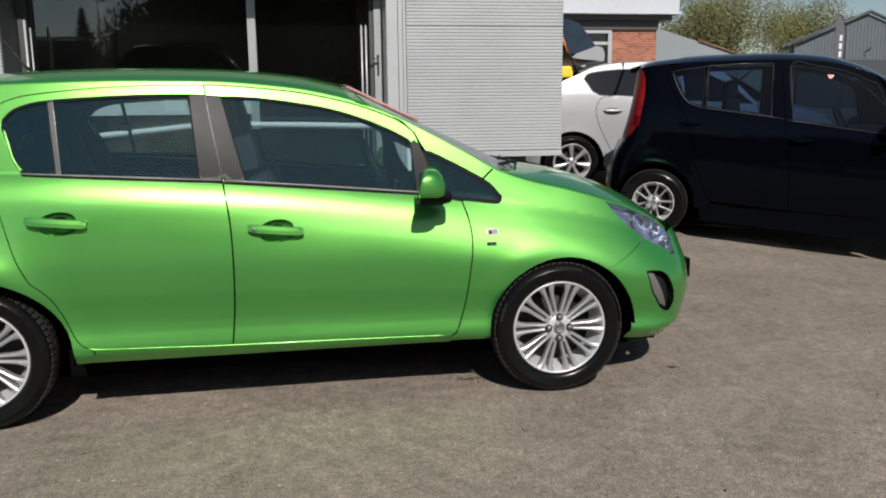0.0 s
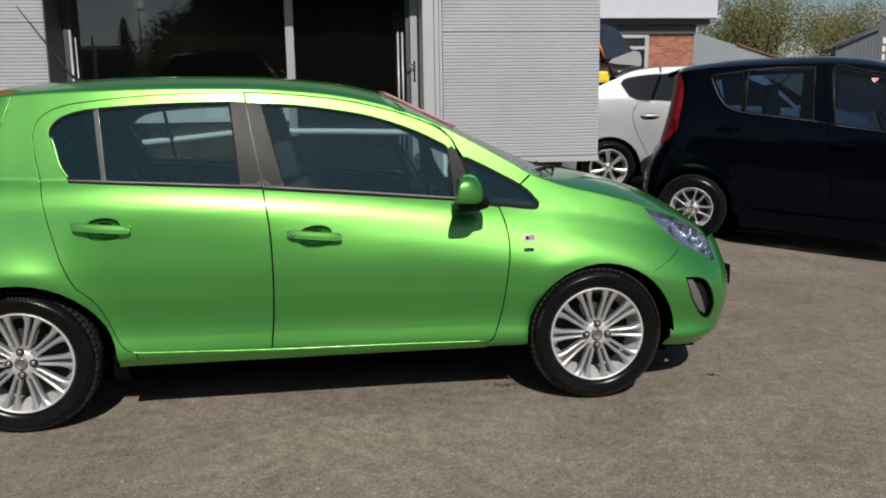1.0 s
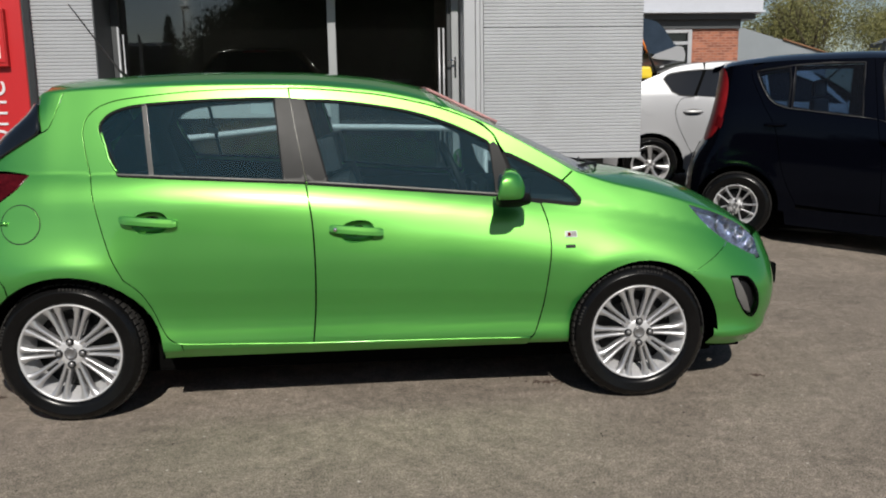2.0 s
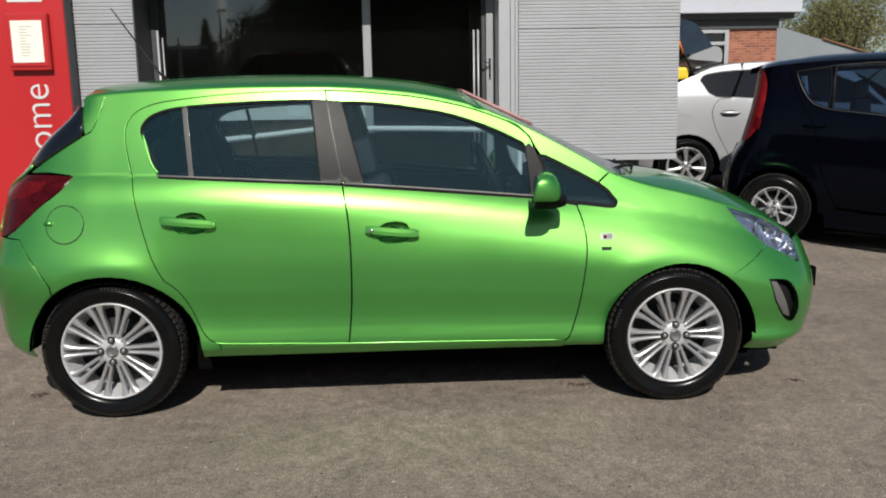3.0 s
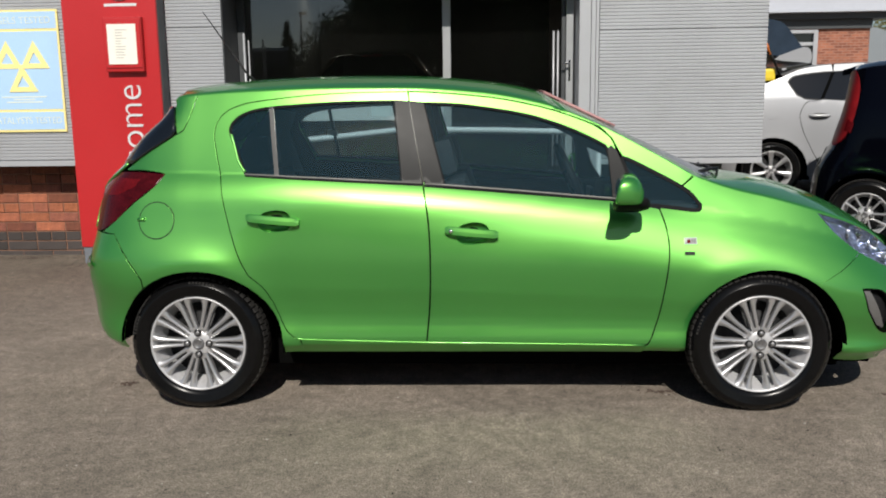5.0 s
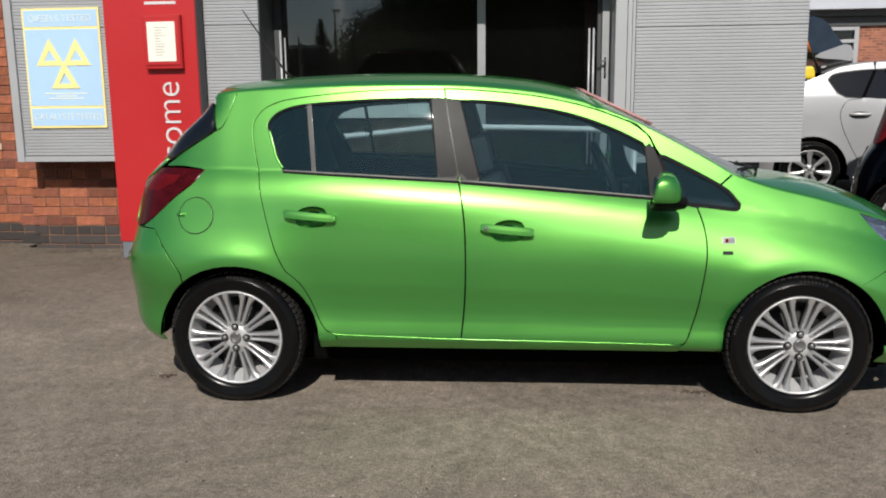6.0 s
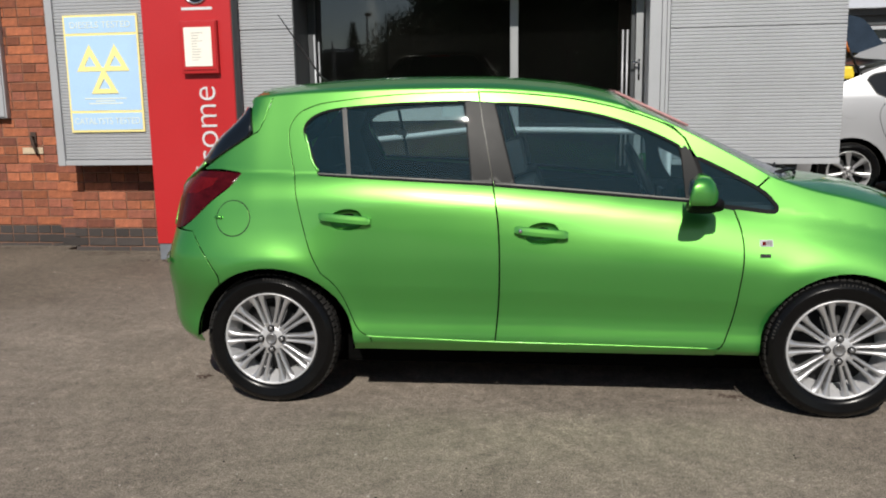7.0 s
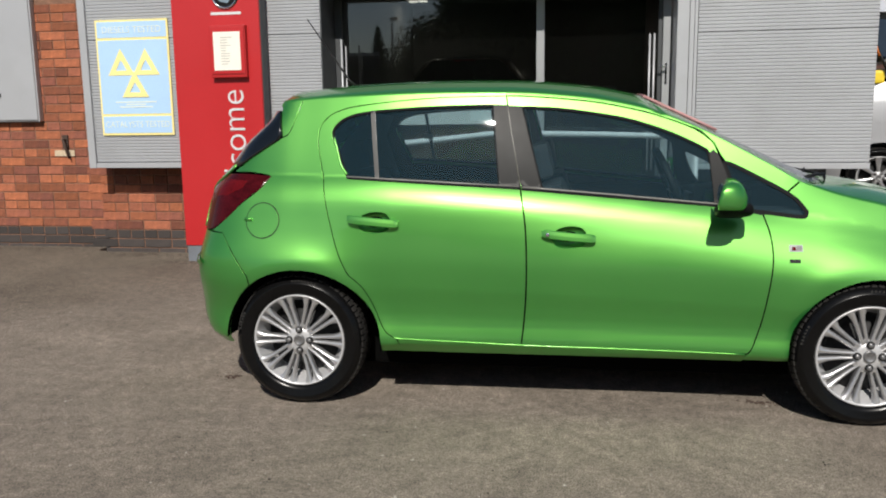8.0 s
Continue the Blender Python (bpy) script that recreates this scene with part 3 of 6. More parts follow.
def triangle_ring(cx, cz, w, h, t):
    bm = bmesh.new()
    outer = [(-w / 2, -h / 2), (w / 2, -h / 2), (0, h / 2)]
    inner = [(-w / 2 + 1.75 * t, -h / 2 + t), (w / 2 - 1.75 * t, -h / 2 + t), (0, h / 2 - 2.3 * t)]
    for y in (0,):
        o = [bm.verts.new((cx + x, YP - 0.018, cz + z)) for x, z in outer]
        i = [bm.verts.new((cx + x, YP - 0.018, cz + z)) for x, z in inner]
        for k in range(3):
            bm.faces.new((o[k], o[(k + 1) % 3], i[(k + 1) % 3], i[k]))
    r = bmesh.ops.extrude_face_region(bm, geom=bm.faces[:])
    for v in r["geom"]:
        if isinstance(v, bmesh.types.BMVert):
            v.co.y += 0.003
    bmesh.ops.recalc_face_normals(bm, faces=bm.faces[:])
    return bm


PC = (PX0 + PX1) / 2
for cx, cz, tw, th in ((PC - 0.127, 1.892, 0.273, 0.247), (PC + 0.127, 1.892, 0.273, 0.247), (PC + 0.003, 1.684, 0.273, 0.245)):
    tri = part("triangle", triangle_ring(cx, cz, tw, th, 0.045), SIGN_YELLOW, poster, "yellow hollow triangle")
    tri.location.y = -0.0012 * (cx > PC) - 0.0012 * (cz < 1.8)
face = pose(0, 0, 0, 90, 0, 0)
lettering("title", "DIESELS TESTED", 0.085, SIGN_PALE, poster, Matrix.Translation((PC, YP - 0.0165, 2.19)) @ face, 0.001, 0.6)
lettering("foot", "CATALYSTS TESTED", 0.085, SIGN_PALE, poster, Matrix.Translation((PC, YP - 0.0165, 1.302)) @ face, 0.001, 0.66)
for i, (wd, z) in enumerate(((0.42, 1.51), (0.2, 1.487), (0.34, 1.464))):
    part("small_print", boxed(PC - wd / 2, PC + wd / 2, YP - 0.0165, YP - 0.0145, z, z + 0.012), SIGN_PALE, poster)

# ---- red totem ----
YT = 3.68
tot = thing("totem_sign", "tall red welcome totem sign on a grey base", "sign")
TX0, TX1 = -3.63, -2.79
part("body", boxed(TX0, TX1, YT, YT + 0.15, 0.155, 3.2, 0.004), RED, tot)
part("edge_strip", boxed(TX1 + 0.001, TX1 + 0.008, YT + 0.012, YT + 0.148, 0.155, 3.2), FRAME_DARK, tot, "dark side edge")
part("centre_panel", boxed(TX0 + 0.27, TX1 - 0.004, YT - 0.006, YT - 0.0005, 0.158, 3.2, 0.002), RED, tot)
part("base", boxed(TX0 + 0.01, TX1 - 0.01, YT + 0.01, YT + 0.14, 0.0, 0.154, 0.004), BASE_GREY, tot, "grey metal base")
nb = part("notice_frame", boxed(-3.249, -2.909, YT - 0.06, YT - 0.0065, 1.715, 2.178, 0.008), RED_DARK, tot, "red framed notice case")
part("notice_rim", boxed(-3.238, -2.92, YT - 0.0685, YT - 0.0605, 1.748, 2.165, 0.003), RED, nb)
part("notice_paper", boxed(-3.209, -2.955, YT - 0.073, YT - 0.069, 1.778, 2.118), PAPER, nb, "cream printed notice")
rngp = random.Random(3)
for i in range(11):
    wd = rngp.uniform(0.05, 0.11)
    part("print_line", boxed(-3.14, -3.14 + wd, YT - 0.0745, YT - 0.0735, 1.83 + i * 0.0235, 1.837 + i * 0.0235), INK, nb)
lettering("word", "Welcome", 0.338, WHITE, tot, Matrix.Translation((-3.072, YT - 0.0105, 0.98)) @ face @ pose(0, 0, 0, 0, 0, 90), 0.0035, 1.25, -0.004)
bm = bmesh.new()
lathe(bm, [(0.0, 0.012), (0.118, 0.012), (0.125, 0.008), (0.128, 0.0)], 40)
em = part("emblem", bm, DARK, tot, "dark round emblem with a pale ring")
em.location = (-3.103, YT - 0.007, 2.45)
lathe(bm := bmesh.new(), [(0.108, 0.011), (0.112, 0.018), (0.122, 0.018), (0.127, 0.01)], 40)
part("emblem_ring", bm, CHROME, em, "chrome ring")
part("emblem_wing", prism(bmesh.new(), [(-0.05, -0.06), (0.03, -0.08), (0.07, -0.02), (0.01, 0.05), (-0.06, 0.02)], -0.018, -0.013), CHROME, em)
part("name_bar", boxed(-3.245, -2.958, YT - 0.0095, YT - 0.0065, 2.274, 2.298), WHITE, tot, "white bar of small writing")

# ---- buildings behind ----
def far_block():
    h = thing("workshop_building", "brick workshop with a deep white fascia", "building")
    part("brick_wall", boxed(2.0, 10.73, 20.2, 27, 0, 4.2), FAR_BRICK, h)
    part("fascia", boxed(1.6, 11.25, 19.8, 27.2, 3.93, 5.2, 0.02), WHITE_FASCIA, h, "white fascia boards")
    part("fascia_lip", boxed(1.55, 11.3, 19.74, 27.25, 3.86, 3.926, 0.01), WHITE_FASCIA, h)
    part("soffit", boxed(1.7, 11.1, 19.95, 27.0, 3.7, 3.855), FRAME_DARK, h)
    part("eaves_shade_band", boxed(1.98, 10.75, 20.12, 20.19, 3.45, 3.695), FRAME_DARK, h)
    w = part("window", boxed(6.6, 9.2, 20.13, 20.18, 2.2, 3.42), BLACK_GLASS, h)
    for a in (6.58, 8.35, 9.16):
        part("window_frame", boxed(a, a + 0.12, 20.05, 20.125, 2.2, 3.42, 0.01), CLAD_TRIM, w)
    for z in (2.2, 3.0, 3.33):
        part("window_frame", boxed(6.58, 9.28, 20.06, 20.124, z, z + 0.09, 0.01), CLAD_TRIM, w)
    g = thing("sheet_shed", "low grey sheet-clad shed with a sloping roof edge", "shed")
    part("wall", prism(bmesh.new(), [(10.3, 0), (15.6, 0), (15.6, 2.93), (12.3, 3.9), (10.3, 3.9)], 24.0, 29.0), GREY_SHEET, g)
    part("verge", tube(bmesh.new(), [(15.7, 23.95, 2.92), (14.0, 23.95, 3.43)], 0.03, 6), TIMBER, g, "brown roof verge")
    part("drainpipe", tube(bmesh.new(), [(11.45, 23.9, 0.5), (11.45, 23.9, 4.6)], 0.04, 8), FRAME_DARK, g)
    f = thing("industrial_unit", "blue-grey sheet-clad industrial building with a gable", "building")
    part("wall", prism(bmesh.new(), [(37.6, 0), (51, 0), (51, 5.2), (43.7, 7.85), (37.6, 5.5)], 55.0, 57), BLUE_SHEET, f)
    for i in range(44):
        x = 37.75 + i * 0.3
        part("rib", boxed(x, x + 0.1, 54.965, 54.995, 4.4, 5.3 + (min(x, 43.7) - 37.6) * 0.385 - max(0, x - 43.7) * 0.36), BLUE_SHEET, f)
    part("verge", tube(bmesh.new(), [(37.3, 54.8, 5.48), (43.7, 54.8, 8.0), (51.3, 54.8, 5.2)], 0.14, 6), FRAME_DARK, f, "dark roof verge")
    part("lower_wall", boxed(37.8, 51, 54.7, 54.92, 0, 4.35), FRAME_DARK, f, "dark lower wall")
    part("shutter_door", boxed(46.4, 47.6, 54.6, 54.69, 0, 4.2), TIMBER, f, "brown shutter door")
    part("wall_lamp", tube(bmesh.new(), [(43.6, 54.9, 5.0), (43.6, 54.5, 5.1), (43.7, 54.3, 5.3)], 0.06, 6), FRAME_DARK, f)
    s = thing("feather_flag", "dark grey feather banner with pale lettering bars", "flag")
    fb = bmesh.new()
    loop = [(0, 0.8), (0.42, 0.8), (0.43, 2.6)] + smooth_open([(0.425, 2.75), (0.39, 3.1), (0.29, 3.4), (0.13, 3.58), (0.02, 3.62)]) + [(0.0, 3.3)]
    prism(fb, loop, -0.01, 0.01)
    part("banner", fb, material("grey_banner_cloth", (0.085, 0.088, 0.1), 0.8, vary=0.1), s)
    part("pole", tube(bmesh.new(), [(0.45, 0, -0.33), (0.45, 0, 2.7), (0.41, 0, 3.12), (0.31, 0, 3.43), (0.14, 0, 3.61), (0.0, 0, 3.65)], [0.03, 0.025, 0.022, 0.02, 0.016, 0.012], 8), DARK, s)
    for i in range(4):
        part("letter_bar", boxed(0.19, 0.31, -0.02, -0.012, 1.66 + i * 0.31, 1.88 + i * 0.31), WHITE, s)
    s.matrix_basis = pose(20.71, 26.0, 1.0)


far_block()
from mathutils import geometry


def rounded(loop, steps=4):
    """A smooth closed outline through control points; a point marked with a third value stays a corner."""
    n, out = len(loop), []
    for i in range(n):
        p0, p1, p2, p3 = (loop[(i + k) % n] for k in (-1, 0, 1, 2))
        a = Vector(p1[:2])
        b = Vector(p2[:2])
        m1 = (b - Vector(p0[:2])) * 0.5 if len(p1) == 2 else (b - a)
        m2 = (Vector(p3[:2]) - a) * 0.5 if len(p2) == 2 else (b - a)
        ln = (b - a).length
        m1 = m1 * min(1.0, 1.2 * ln / max(m1.length, 1e-6))
        m2 = m2 * min(1.0, 1.2 * ln / max(m2.length, 1e-6))
        for k in range(steps):
            u = k / steps
            q = (1 + 2 * u) * (1 - u) ** 2 * a + u * (1 - u) ** 2 * m1 + u * u * (3 - 2 * u) * b + u * u * (u - 1) * m2
            out.append((q.x, q.y))
    return out


def area2(loop):
    return sum(a[0] * b[1] - b[0] * a[1] for a, b in zip(loop, loop[1:] + loop[:1]))


def inset(loop, d):
    """The outline drawn in by d."""
    s = 1 if area2(loop) > 0 else -1
    n, out = len(loop), []
    for i in range(n):
        a, p, b = (Vector(loop[(i + k) % n][:2]) for k in (-1, 0, 1))
        t = (b - p).normalized() + (p - a).normalized()
        if t.length < 1e-6:
            t = b - p
        t.normalize()
        out.append((p.x - s * t.y * d, p.y + s * t.x * d))
    return out


def inside(p, loop):
    c = False
    n = len(loop)
    for i in range(n):
        (x1, y1), (x2, y2) = loop[i][:2], loop[(i + 1) % n][:2]
        if (y1 > p[1]) != (y2 > p[1]) and p[0] < (x2 - x1) * (p[1] - y1) / (y2 - y1) + x1:
            c = not c
    return c


def dense(loop, step):
    out = []
    n = len(loop)
    for i in range(n):
        a, b = Vector(loop[i][:2]), Vector(loop[(i + 1) % n][:2])
        k = max(1, int((b - a).length / step))
        out += [tuple(a + (b - a) * j / k) for j in range(k)]
    return out


def side_panel(name, width, loop, mat, parent, holes=(), side=-1, out=0.0, gap=0.0024, thick=0.0035, cell=0.03, label=""):
    """A sheet panel on a car's side: cut in side view, laid on the surface half-width = width(x, z), with turned-in edges."""
    loop = dense(inset(loop, gap) if gap else loop, cell)
    holes = [dense(inset(h, -gap) if gap else h, cell) for h in holes]
    pts, edges = [], []
    for lp in [loop] + holes:
        s = len(pts)
        pts += [Vector(p[:2]) for p in lp]
        edges += [(s + i, s + (i + 1) % len(lp)) for i in range(len(lp))]
    rim_count = len(pts)
    lo = [min(p[k] for p in loop) for k in (0, 1)]
    hi = [max(p[k] for p in loop) for k in (0, 1)]
    x = lo[0] + cell * 0.5
    while x < hi[0]:
        z = lo[1] + cell * 0.5
        while z < hi[1]:
            if inside((x, z), loop) and not any(inside((x, z), h) for h in holes):
                if all(abs(x - p.x) + abs(z - p.y) > cell * 0.55 for p in pts[:rim_count]):
                    pts.append(Vector((x, z)))
            z += cell
        x += cell
    vs, es, fs, *_ = geometry.delaunay_2d_cdt(pts, edges, [], 0, 1e-5)
    keep = []
    for f in fs:
        c = sum((vs[i] for i in f), Vector((0, 0))) / len(f)
        if inside(c, loop) and not any(inside(c, h) for h in holes):
            keep.append(f)
    co, no = [], []
    e = 0.004
    for v in vs:
        w = width(v.x, v.y)
        dx = (width(v.x + e, v.y) - width(v.x - e, v.y)) / (2 * e)
        dz = (width(v.x, v.y + e) - width(v.x, v.y - e)) / (2 * e)
        n = Vector((-dx, side, -dz)).normalized()
        co.append(Vector((v.x, side * w, v.y)) + n * out)
        no.append(n)
    faces = []
    for f in keep:
        a, b, c = (co[i] for i in f[:3])
        faces.append(tuple(f) if (b - a).cross(c - a).dot(no[f[0]]) > 0 else tuple(reversed(f)))
    if thick:
        count = {}
        for f in faces:
            for i in range(len(f)):
                k = (f[i], f[(i + 1) % len(f)])
                count[k] = count.get(k, 0) + 1
        inner = {}
        for (a, b) in [k for k in count if (k[1], k[0]) not in count]:
            quad = [b, a]
            for i in (a, b):
                if i not in inner:
                    inner[i] = len(co)
                    co.append(co[i] - no[i] * thick)
                    no.append(Vector((0, 0, 0)))
                no[inner[i]] = no[inner[i]] + (co[b] - co[a]).cross(no[i])
            faces.append((b, a, inner[a], inner[b]))
        for i, j in inner.items():
            no[j] = (no[j].normalized() + 0.2 * no[i]).normalized()
    me = bpy.data.meshes.new(name)
    me.from_pydata(co, [], faces)
    me.materials.append(mat)
    me.polygons.foreach_set("use_smooth", [True] * len(me.polygons))
    me.normals_split_custom_set_from_vertices([tuple(n) for n in no])
    ob = new(name, me)
    ob.parent = parent
    if label:
        tagged(ob, label)
    return ob


def grid_mesh(name, rows, mat, parent, label="", close=False, flip=False, thick=0.0):
    """A smooth sheet through rows of points."""
    m = len(rows[0])
    co = [tuple(p) for r in rows for p in r]
    faces = []
    for j in range(len(rows) - 1):
        for i in range(m if close else m - 1):
            q = (j * m + i, j * m + (i + 1) % m, (j + 1) * m + (i + 1) % m, (j + 1) * m + i)
            faces.append(q[::-1] if flip else q)
    me = bpy.data.meshes.new(name)
    me.from_pydata(co, [], faces)
    me.materials.append(mat)
    me.polygons.foreach_set("use_smooth", [True] * len(me.polygons))
    ob = new(name, me)
    ob.parent = parent
    if thick:
        md = ob.modifiers.new("thickness", "SOLIDIFY")
        md.thickness, md.offset = thick, -1
    if label:
        tagged(ob, label)
    return ob


def wrap_end(name, width, z0, z1, start, tip, sign, mat, parent, rows=14, cols=18, label="", thick=0.01, out=0.0):
    """The end of a body round from one flank to the other: start(z) is where it begins, tip(z) its furthest point."""
    grid = []
    for j in range(rows + 1):
        z = z0 + (z1 - z0) * j / rows
        xs, xt = start(z), tip(z) - sign * 1e-5
        line = []
        for i in range(-cols, cols + 1):
            u = abs(i) / cols
            x = xt + (xs - xt) * (1 - math.cos(u * math.pi / 2)) ** 1.3
            w = width(x, z)
            line.append(Vector((x + sign * out, (w + out) * (1 if i > 0 else -1 if i < 0 else 0), z)))
        grid.append(line)
    return grid_mesh(name, grid, mat, parent, label, flip=sign > 0, thick=thick)


def wheel_kit(kind="split", r_tyre=0.31, r_rim=0.217, wide=0.2, pairs=10, open_up=1.0):
    """Meshes of one wheel, its outer face at y = 0, facing -y."""
    k = {}
    def keep(nm, bm, mat, smooth=False):
        me = bpy.data.meshes.new(nm)
        bm.to_mesh(me)
        bm.free()
        me.materials.append(mat)
        if smooth:
            for p in me.polygons:
                p.use_smooth = True
        k[nm] = me
    R, q = r_rim, r_tyre
    bm = bmesh.new()
    lathe(bm, [(R, -0.012), (R + 0.006, 0.003), (R + (q - R) * 0.25, 0.012), (R + (q - R) * 0.55, 0.014), (R + (q - R) * 0.6, 0.0165), (R + (q - R) * 0.64, 0.0135), (R + (q - R) * 0.82, 0.004), (q - 0.008, -0.012), (q, -0.03), (q, -0.055), (q, -wide * 0.85), (q - 0.02, -wide), (R, -wide)], 144)
    for v in bm.verts:
        r = math.hypot(v.co.x, v.co.z)
        if r > q - 0.012 and v.co.y < 0.06:
            seg = int(round(math.atan2(v.co.z, v.co.x) / (2 * math.pi) * 144))
            if seg % 3 == 0:
                f = (r - 0.0045) / r
                v.co.x, v.co.z = v.co.x * f, v.co.z * f
    keep("tyre", bm, RUBBER)
    # shoulder blocks of the tread
    bm = bmesh.new()
    n = 66
    for i in range(n):
        for row, (o0, o1, r0, r1) in enumerate(((-0.012, -0.042, q - 0.004, q + 0.003), (-0.05, -0.09, q + 0.003, q + 0.003))):
            a0, a1 = 2 * math.pi * (i + 0.12 + 0.4 * row) / n, 2 * math.pi * (i + 0.86 + 0.4 * row) / n
            v = [bm.verts.new((r * math.cos(a), -o, r * math.sin(a))) for a in (a0, a1) for r, o in ((r0 - 0.006, o0), (r0, o0), (r1, o1), (r1 - 0.006, o1))]
            for f in ((0, 1, 5, 4), (1, 2, 6, 5), (2, 3, 7, 6), (0, 3, 2, 1), (4, 5, 6, 7)):
                bm.faces.new([v[j] for j in f])
    bmesh.ops.recalc_face_normals(bm, faces=bm.faces[:])
    keep("tread", bm, TREAD)
    # one raised sidewall mark, too small to read; lighter rubber paints its highlight
    bm = bmesh.new()
    rr = R + (q - R) * 0.72
    c = [bm.verts.new((r * math.cos(b), -o, r * math.sin(b))) for o in (0.004, 0.0108) for r, b in ((rr - 0.006, -0.0135), (rr + 0.006, -0.0135), (rr + 0.006, 0.0135), (rr - 0.006, 0.0135))]
    for f in ((4, 5, 6, 7), (0, 1, 5, 4), (1, 2, 6, 5), (2, 3, 7, 6), (3, 0, 4, 7)):
        bm.faces.new([c[j] for j in f])
    bmesh.ops.recalc_face_normals(bm, faces=bm.faces[:])
    keep("sidewall_mark", bm, TREAD)
    bm = bmesh.new()
    lathe(bm, [(R + 0.003, -0.006), (R + 0.001, 0.001), (R - 0.002, 0.0015), (R - 0.006, 0.0), (R - 0.0095, -0.006), (R - 0.013, -0.02), (R - 0.021, -0.045), (R - 0.04, -0.088), (R - 0.044, -wide * 0.9)], 72)
    lathe(bm, [(0.068, -0.05), (0.062, -0.02), (0.05, -0.012), (0.03, -0.010), (0.0001, -0.010)], 32)
    bmesh.ops.recalc_face_normals(bm, faces=bm.faces[:])
    keep("wheel", bm, BARREL)
    bm = bmesh.new()
    for s in ((-1, 1) if kind == "split" else (0,)):
        prev = None
        for t in (0.0, 0.12, 0.3, 0.5, 0.7, 0.82, 0.92, 1.0):
            r = 0.03 + (R - 0.004 - 0.03) * t
            half = (0.0074 + 0.002 * t + 0.005 * t ** 6) if s else (0.014 + 0.02 * t * t + 0.004 * t)
            off = s * open_up * (0.0084 + 0.0095 * t + 0.004 * t ** 5)
            o = -0.014 + 0.014 * t - 0.006 * math.sin(t * math.pi)
            flare = 1 + 1.3 * max(0.0, (t - 0.7) / 0.3) ** 2 if s else 1.0
            ring = [bm.verts.new((r, -(o + do), off + dt * (flare if dt * s > 0 else 1.0))) for dt, do in ((-half, -0.03), (-half, -0.009), (-half * 0.7, -0.003), (-half * 0.2, 0.0), (half * 0.2, 0.0), (half * 0.7, -0.003), (half, -0.009), (half, -0.03))]
            if prev:
                for i in range(7):
                    bm.faces.new((prev[i], prev[i + 1], ring[i + 1], ring[i])).smooth = 0 < i < 6
            prev = ring
    if kind == "split":
        # web that ties the two bars together near the hub
        box(bm, 0.03, 0.075, 0.016, 0.04, -0.01, 0.01)
    bmesh.ops.recalc_face_normals(bm, faces=bm.faces[:])
    keep("spoke", bm, ALLOY)
    k["spokes"] = pairs if kind == "split" else 7
    bm = bmesh.new()
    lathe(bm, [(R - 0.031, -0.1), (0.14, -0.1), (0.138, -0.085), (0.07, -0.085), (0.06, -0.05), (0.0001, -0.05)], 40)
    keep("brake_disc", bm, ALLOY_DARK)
    lathe(bm := bmesh.new(), [(0.027, -0.0095), (0.026, -0.002), (0.021, 0.001), (0.019, -0.001), (0.0001, 0.0)], 28)
    keep("hub_cap", bm, CAP)
    lathe(bm := bmesh.new(), [(0.0115, -0.012), (0.0115, 0.0), (0.0095, 0.003), (0.0001, 0.003)], 6)
    keep("wheel_bolt", bm, CAP)
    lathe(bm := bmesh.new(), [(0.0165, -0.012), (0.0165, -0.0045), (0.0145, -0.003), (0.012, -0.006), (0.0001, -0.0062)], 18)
    keep("bolt_well_shade", bm, ALLOY_DARK)
    return k


def fit_wheel(kit, parent, x, y, z, side, turn=0.0, bolts=4):
    w = new("wheel", kit["wheel"])
    w.parent = parent
    w.matrix_basis = pose(x, y, z, 0, turn, 0) if side < 0 else pose(x, y, z, 0, turn, 180)
    for mid_a, count in ((84, 8), (163, 6)):
        for i in range(count):
            o = new("sidewall_mark", kit["sidewall_mark"])
            o.parent = w
            o.rotation_euler = (0, -radians(mid_a + (i - count / 2) * 3.1), 0)
    for nm in ("tyre", "tread", "brake_disc", "hub_cap"):
        o = new(nm, kit[nm])
        o.parent = w
    for i in range(kit["spokes"]):
        o = new("spoke", kit["spoke"])
        o.parent = w
        o.rotation_euler = (0, 2 * math.pi * i / kit["spokes"], 0)
    for i in range(bolts):
        a = 2 * math.pi * i / bolts
        o = new("wheel_bolt", kit["wheel_bolt"])
        o.parent = w
        o.location = (0.05 * math.cos(a), -0.0, 0.05 * math.sin(a))
        o = new("bolt_well_shade", kit["bolt_well_shade"])
        o.parent = w
        o.location = (0.05 * math.cos(a), -0.001, 0.05 * math.sin(a))
    return w
# ---- the green hatchback's body surface: half-width over the ground plan and height ----
def curve(pairs):
    """A smooth function through (x, value) pairs."""
    xs = [p[0] for p in pairs]
    ys = [p[1] for p in pairs]
    n = len(xs)
    d = [(ys[i + 1] - ys[i]) / (xs[i + 1] - xs[i]) for i in range(n - 1)]
    m = [d[0]] + [0 if d[i - 1] * d[i] <= 0 else 2 * d[i - 1] * d[i] / (d[i - 1] + d[i]) for i in range(1, n - 1)] + [d[-1]]

    def value(x):
        if x <= xs[0]:
            return ys[0]
        if x >= xs[-1]:
            return ys[-1]
        i = 0
        while x > xs[i + 1]:
            i += 1
        h = xs[i + 1] - xs[i]
        u = (x - xs[i]) / h
        return ((1 + 2 * u) * (1 - u) ** 2 * ys[i] + u * (1 - u) ** 2 * h * m[i] + u * u * (3 - 2 * u) * ys[i + 1] + u * u * (u - 1) * h * m[i + 1])
    return value


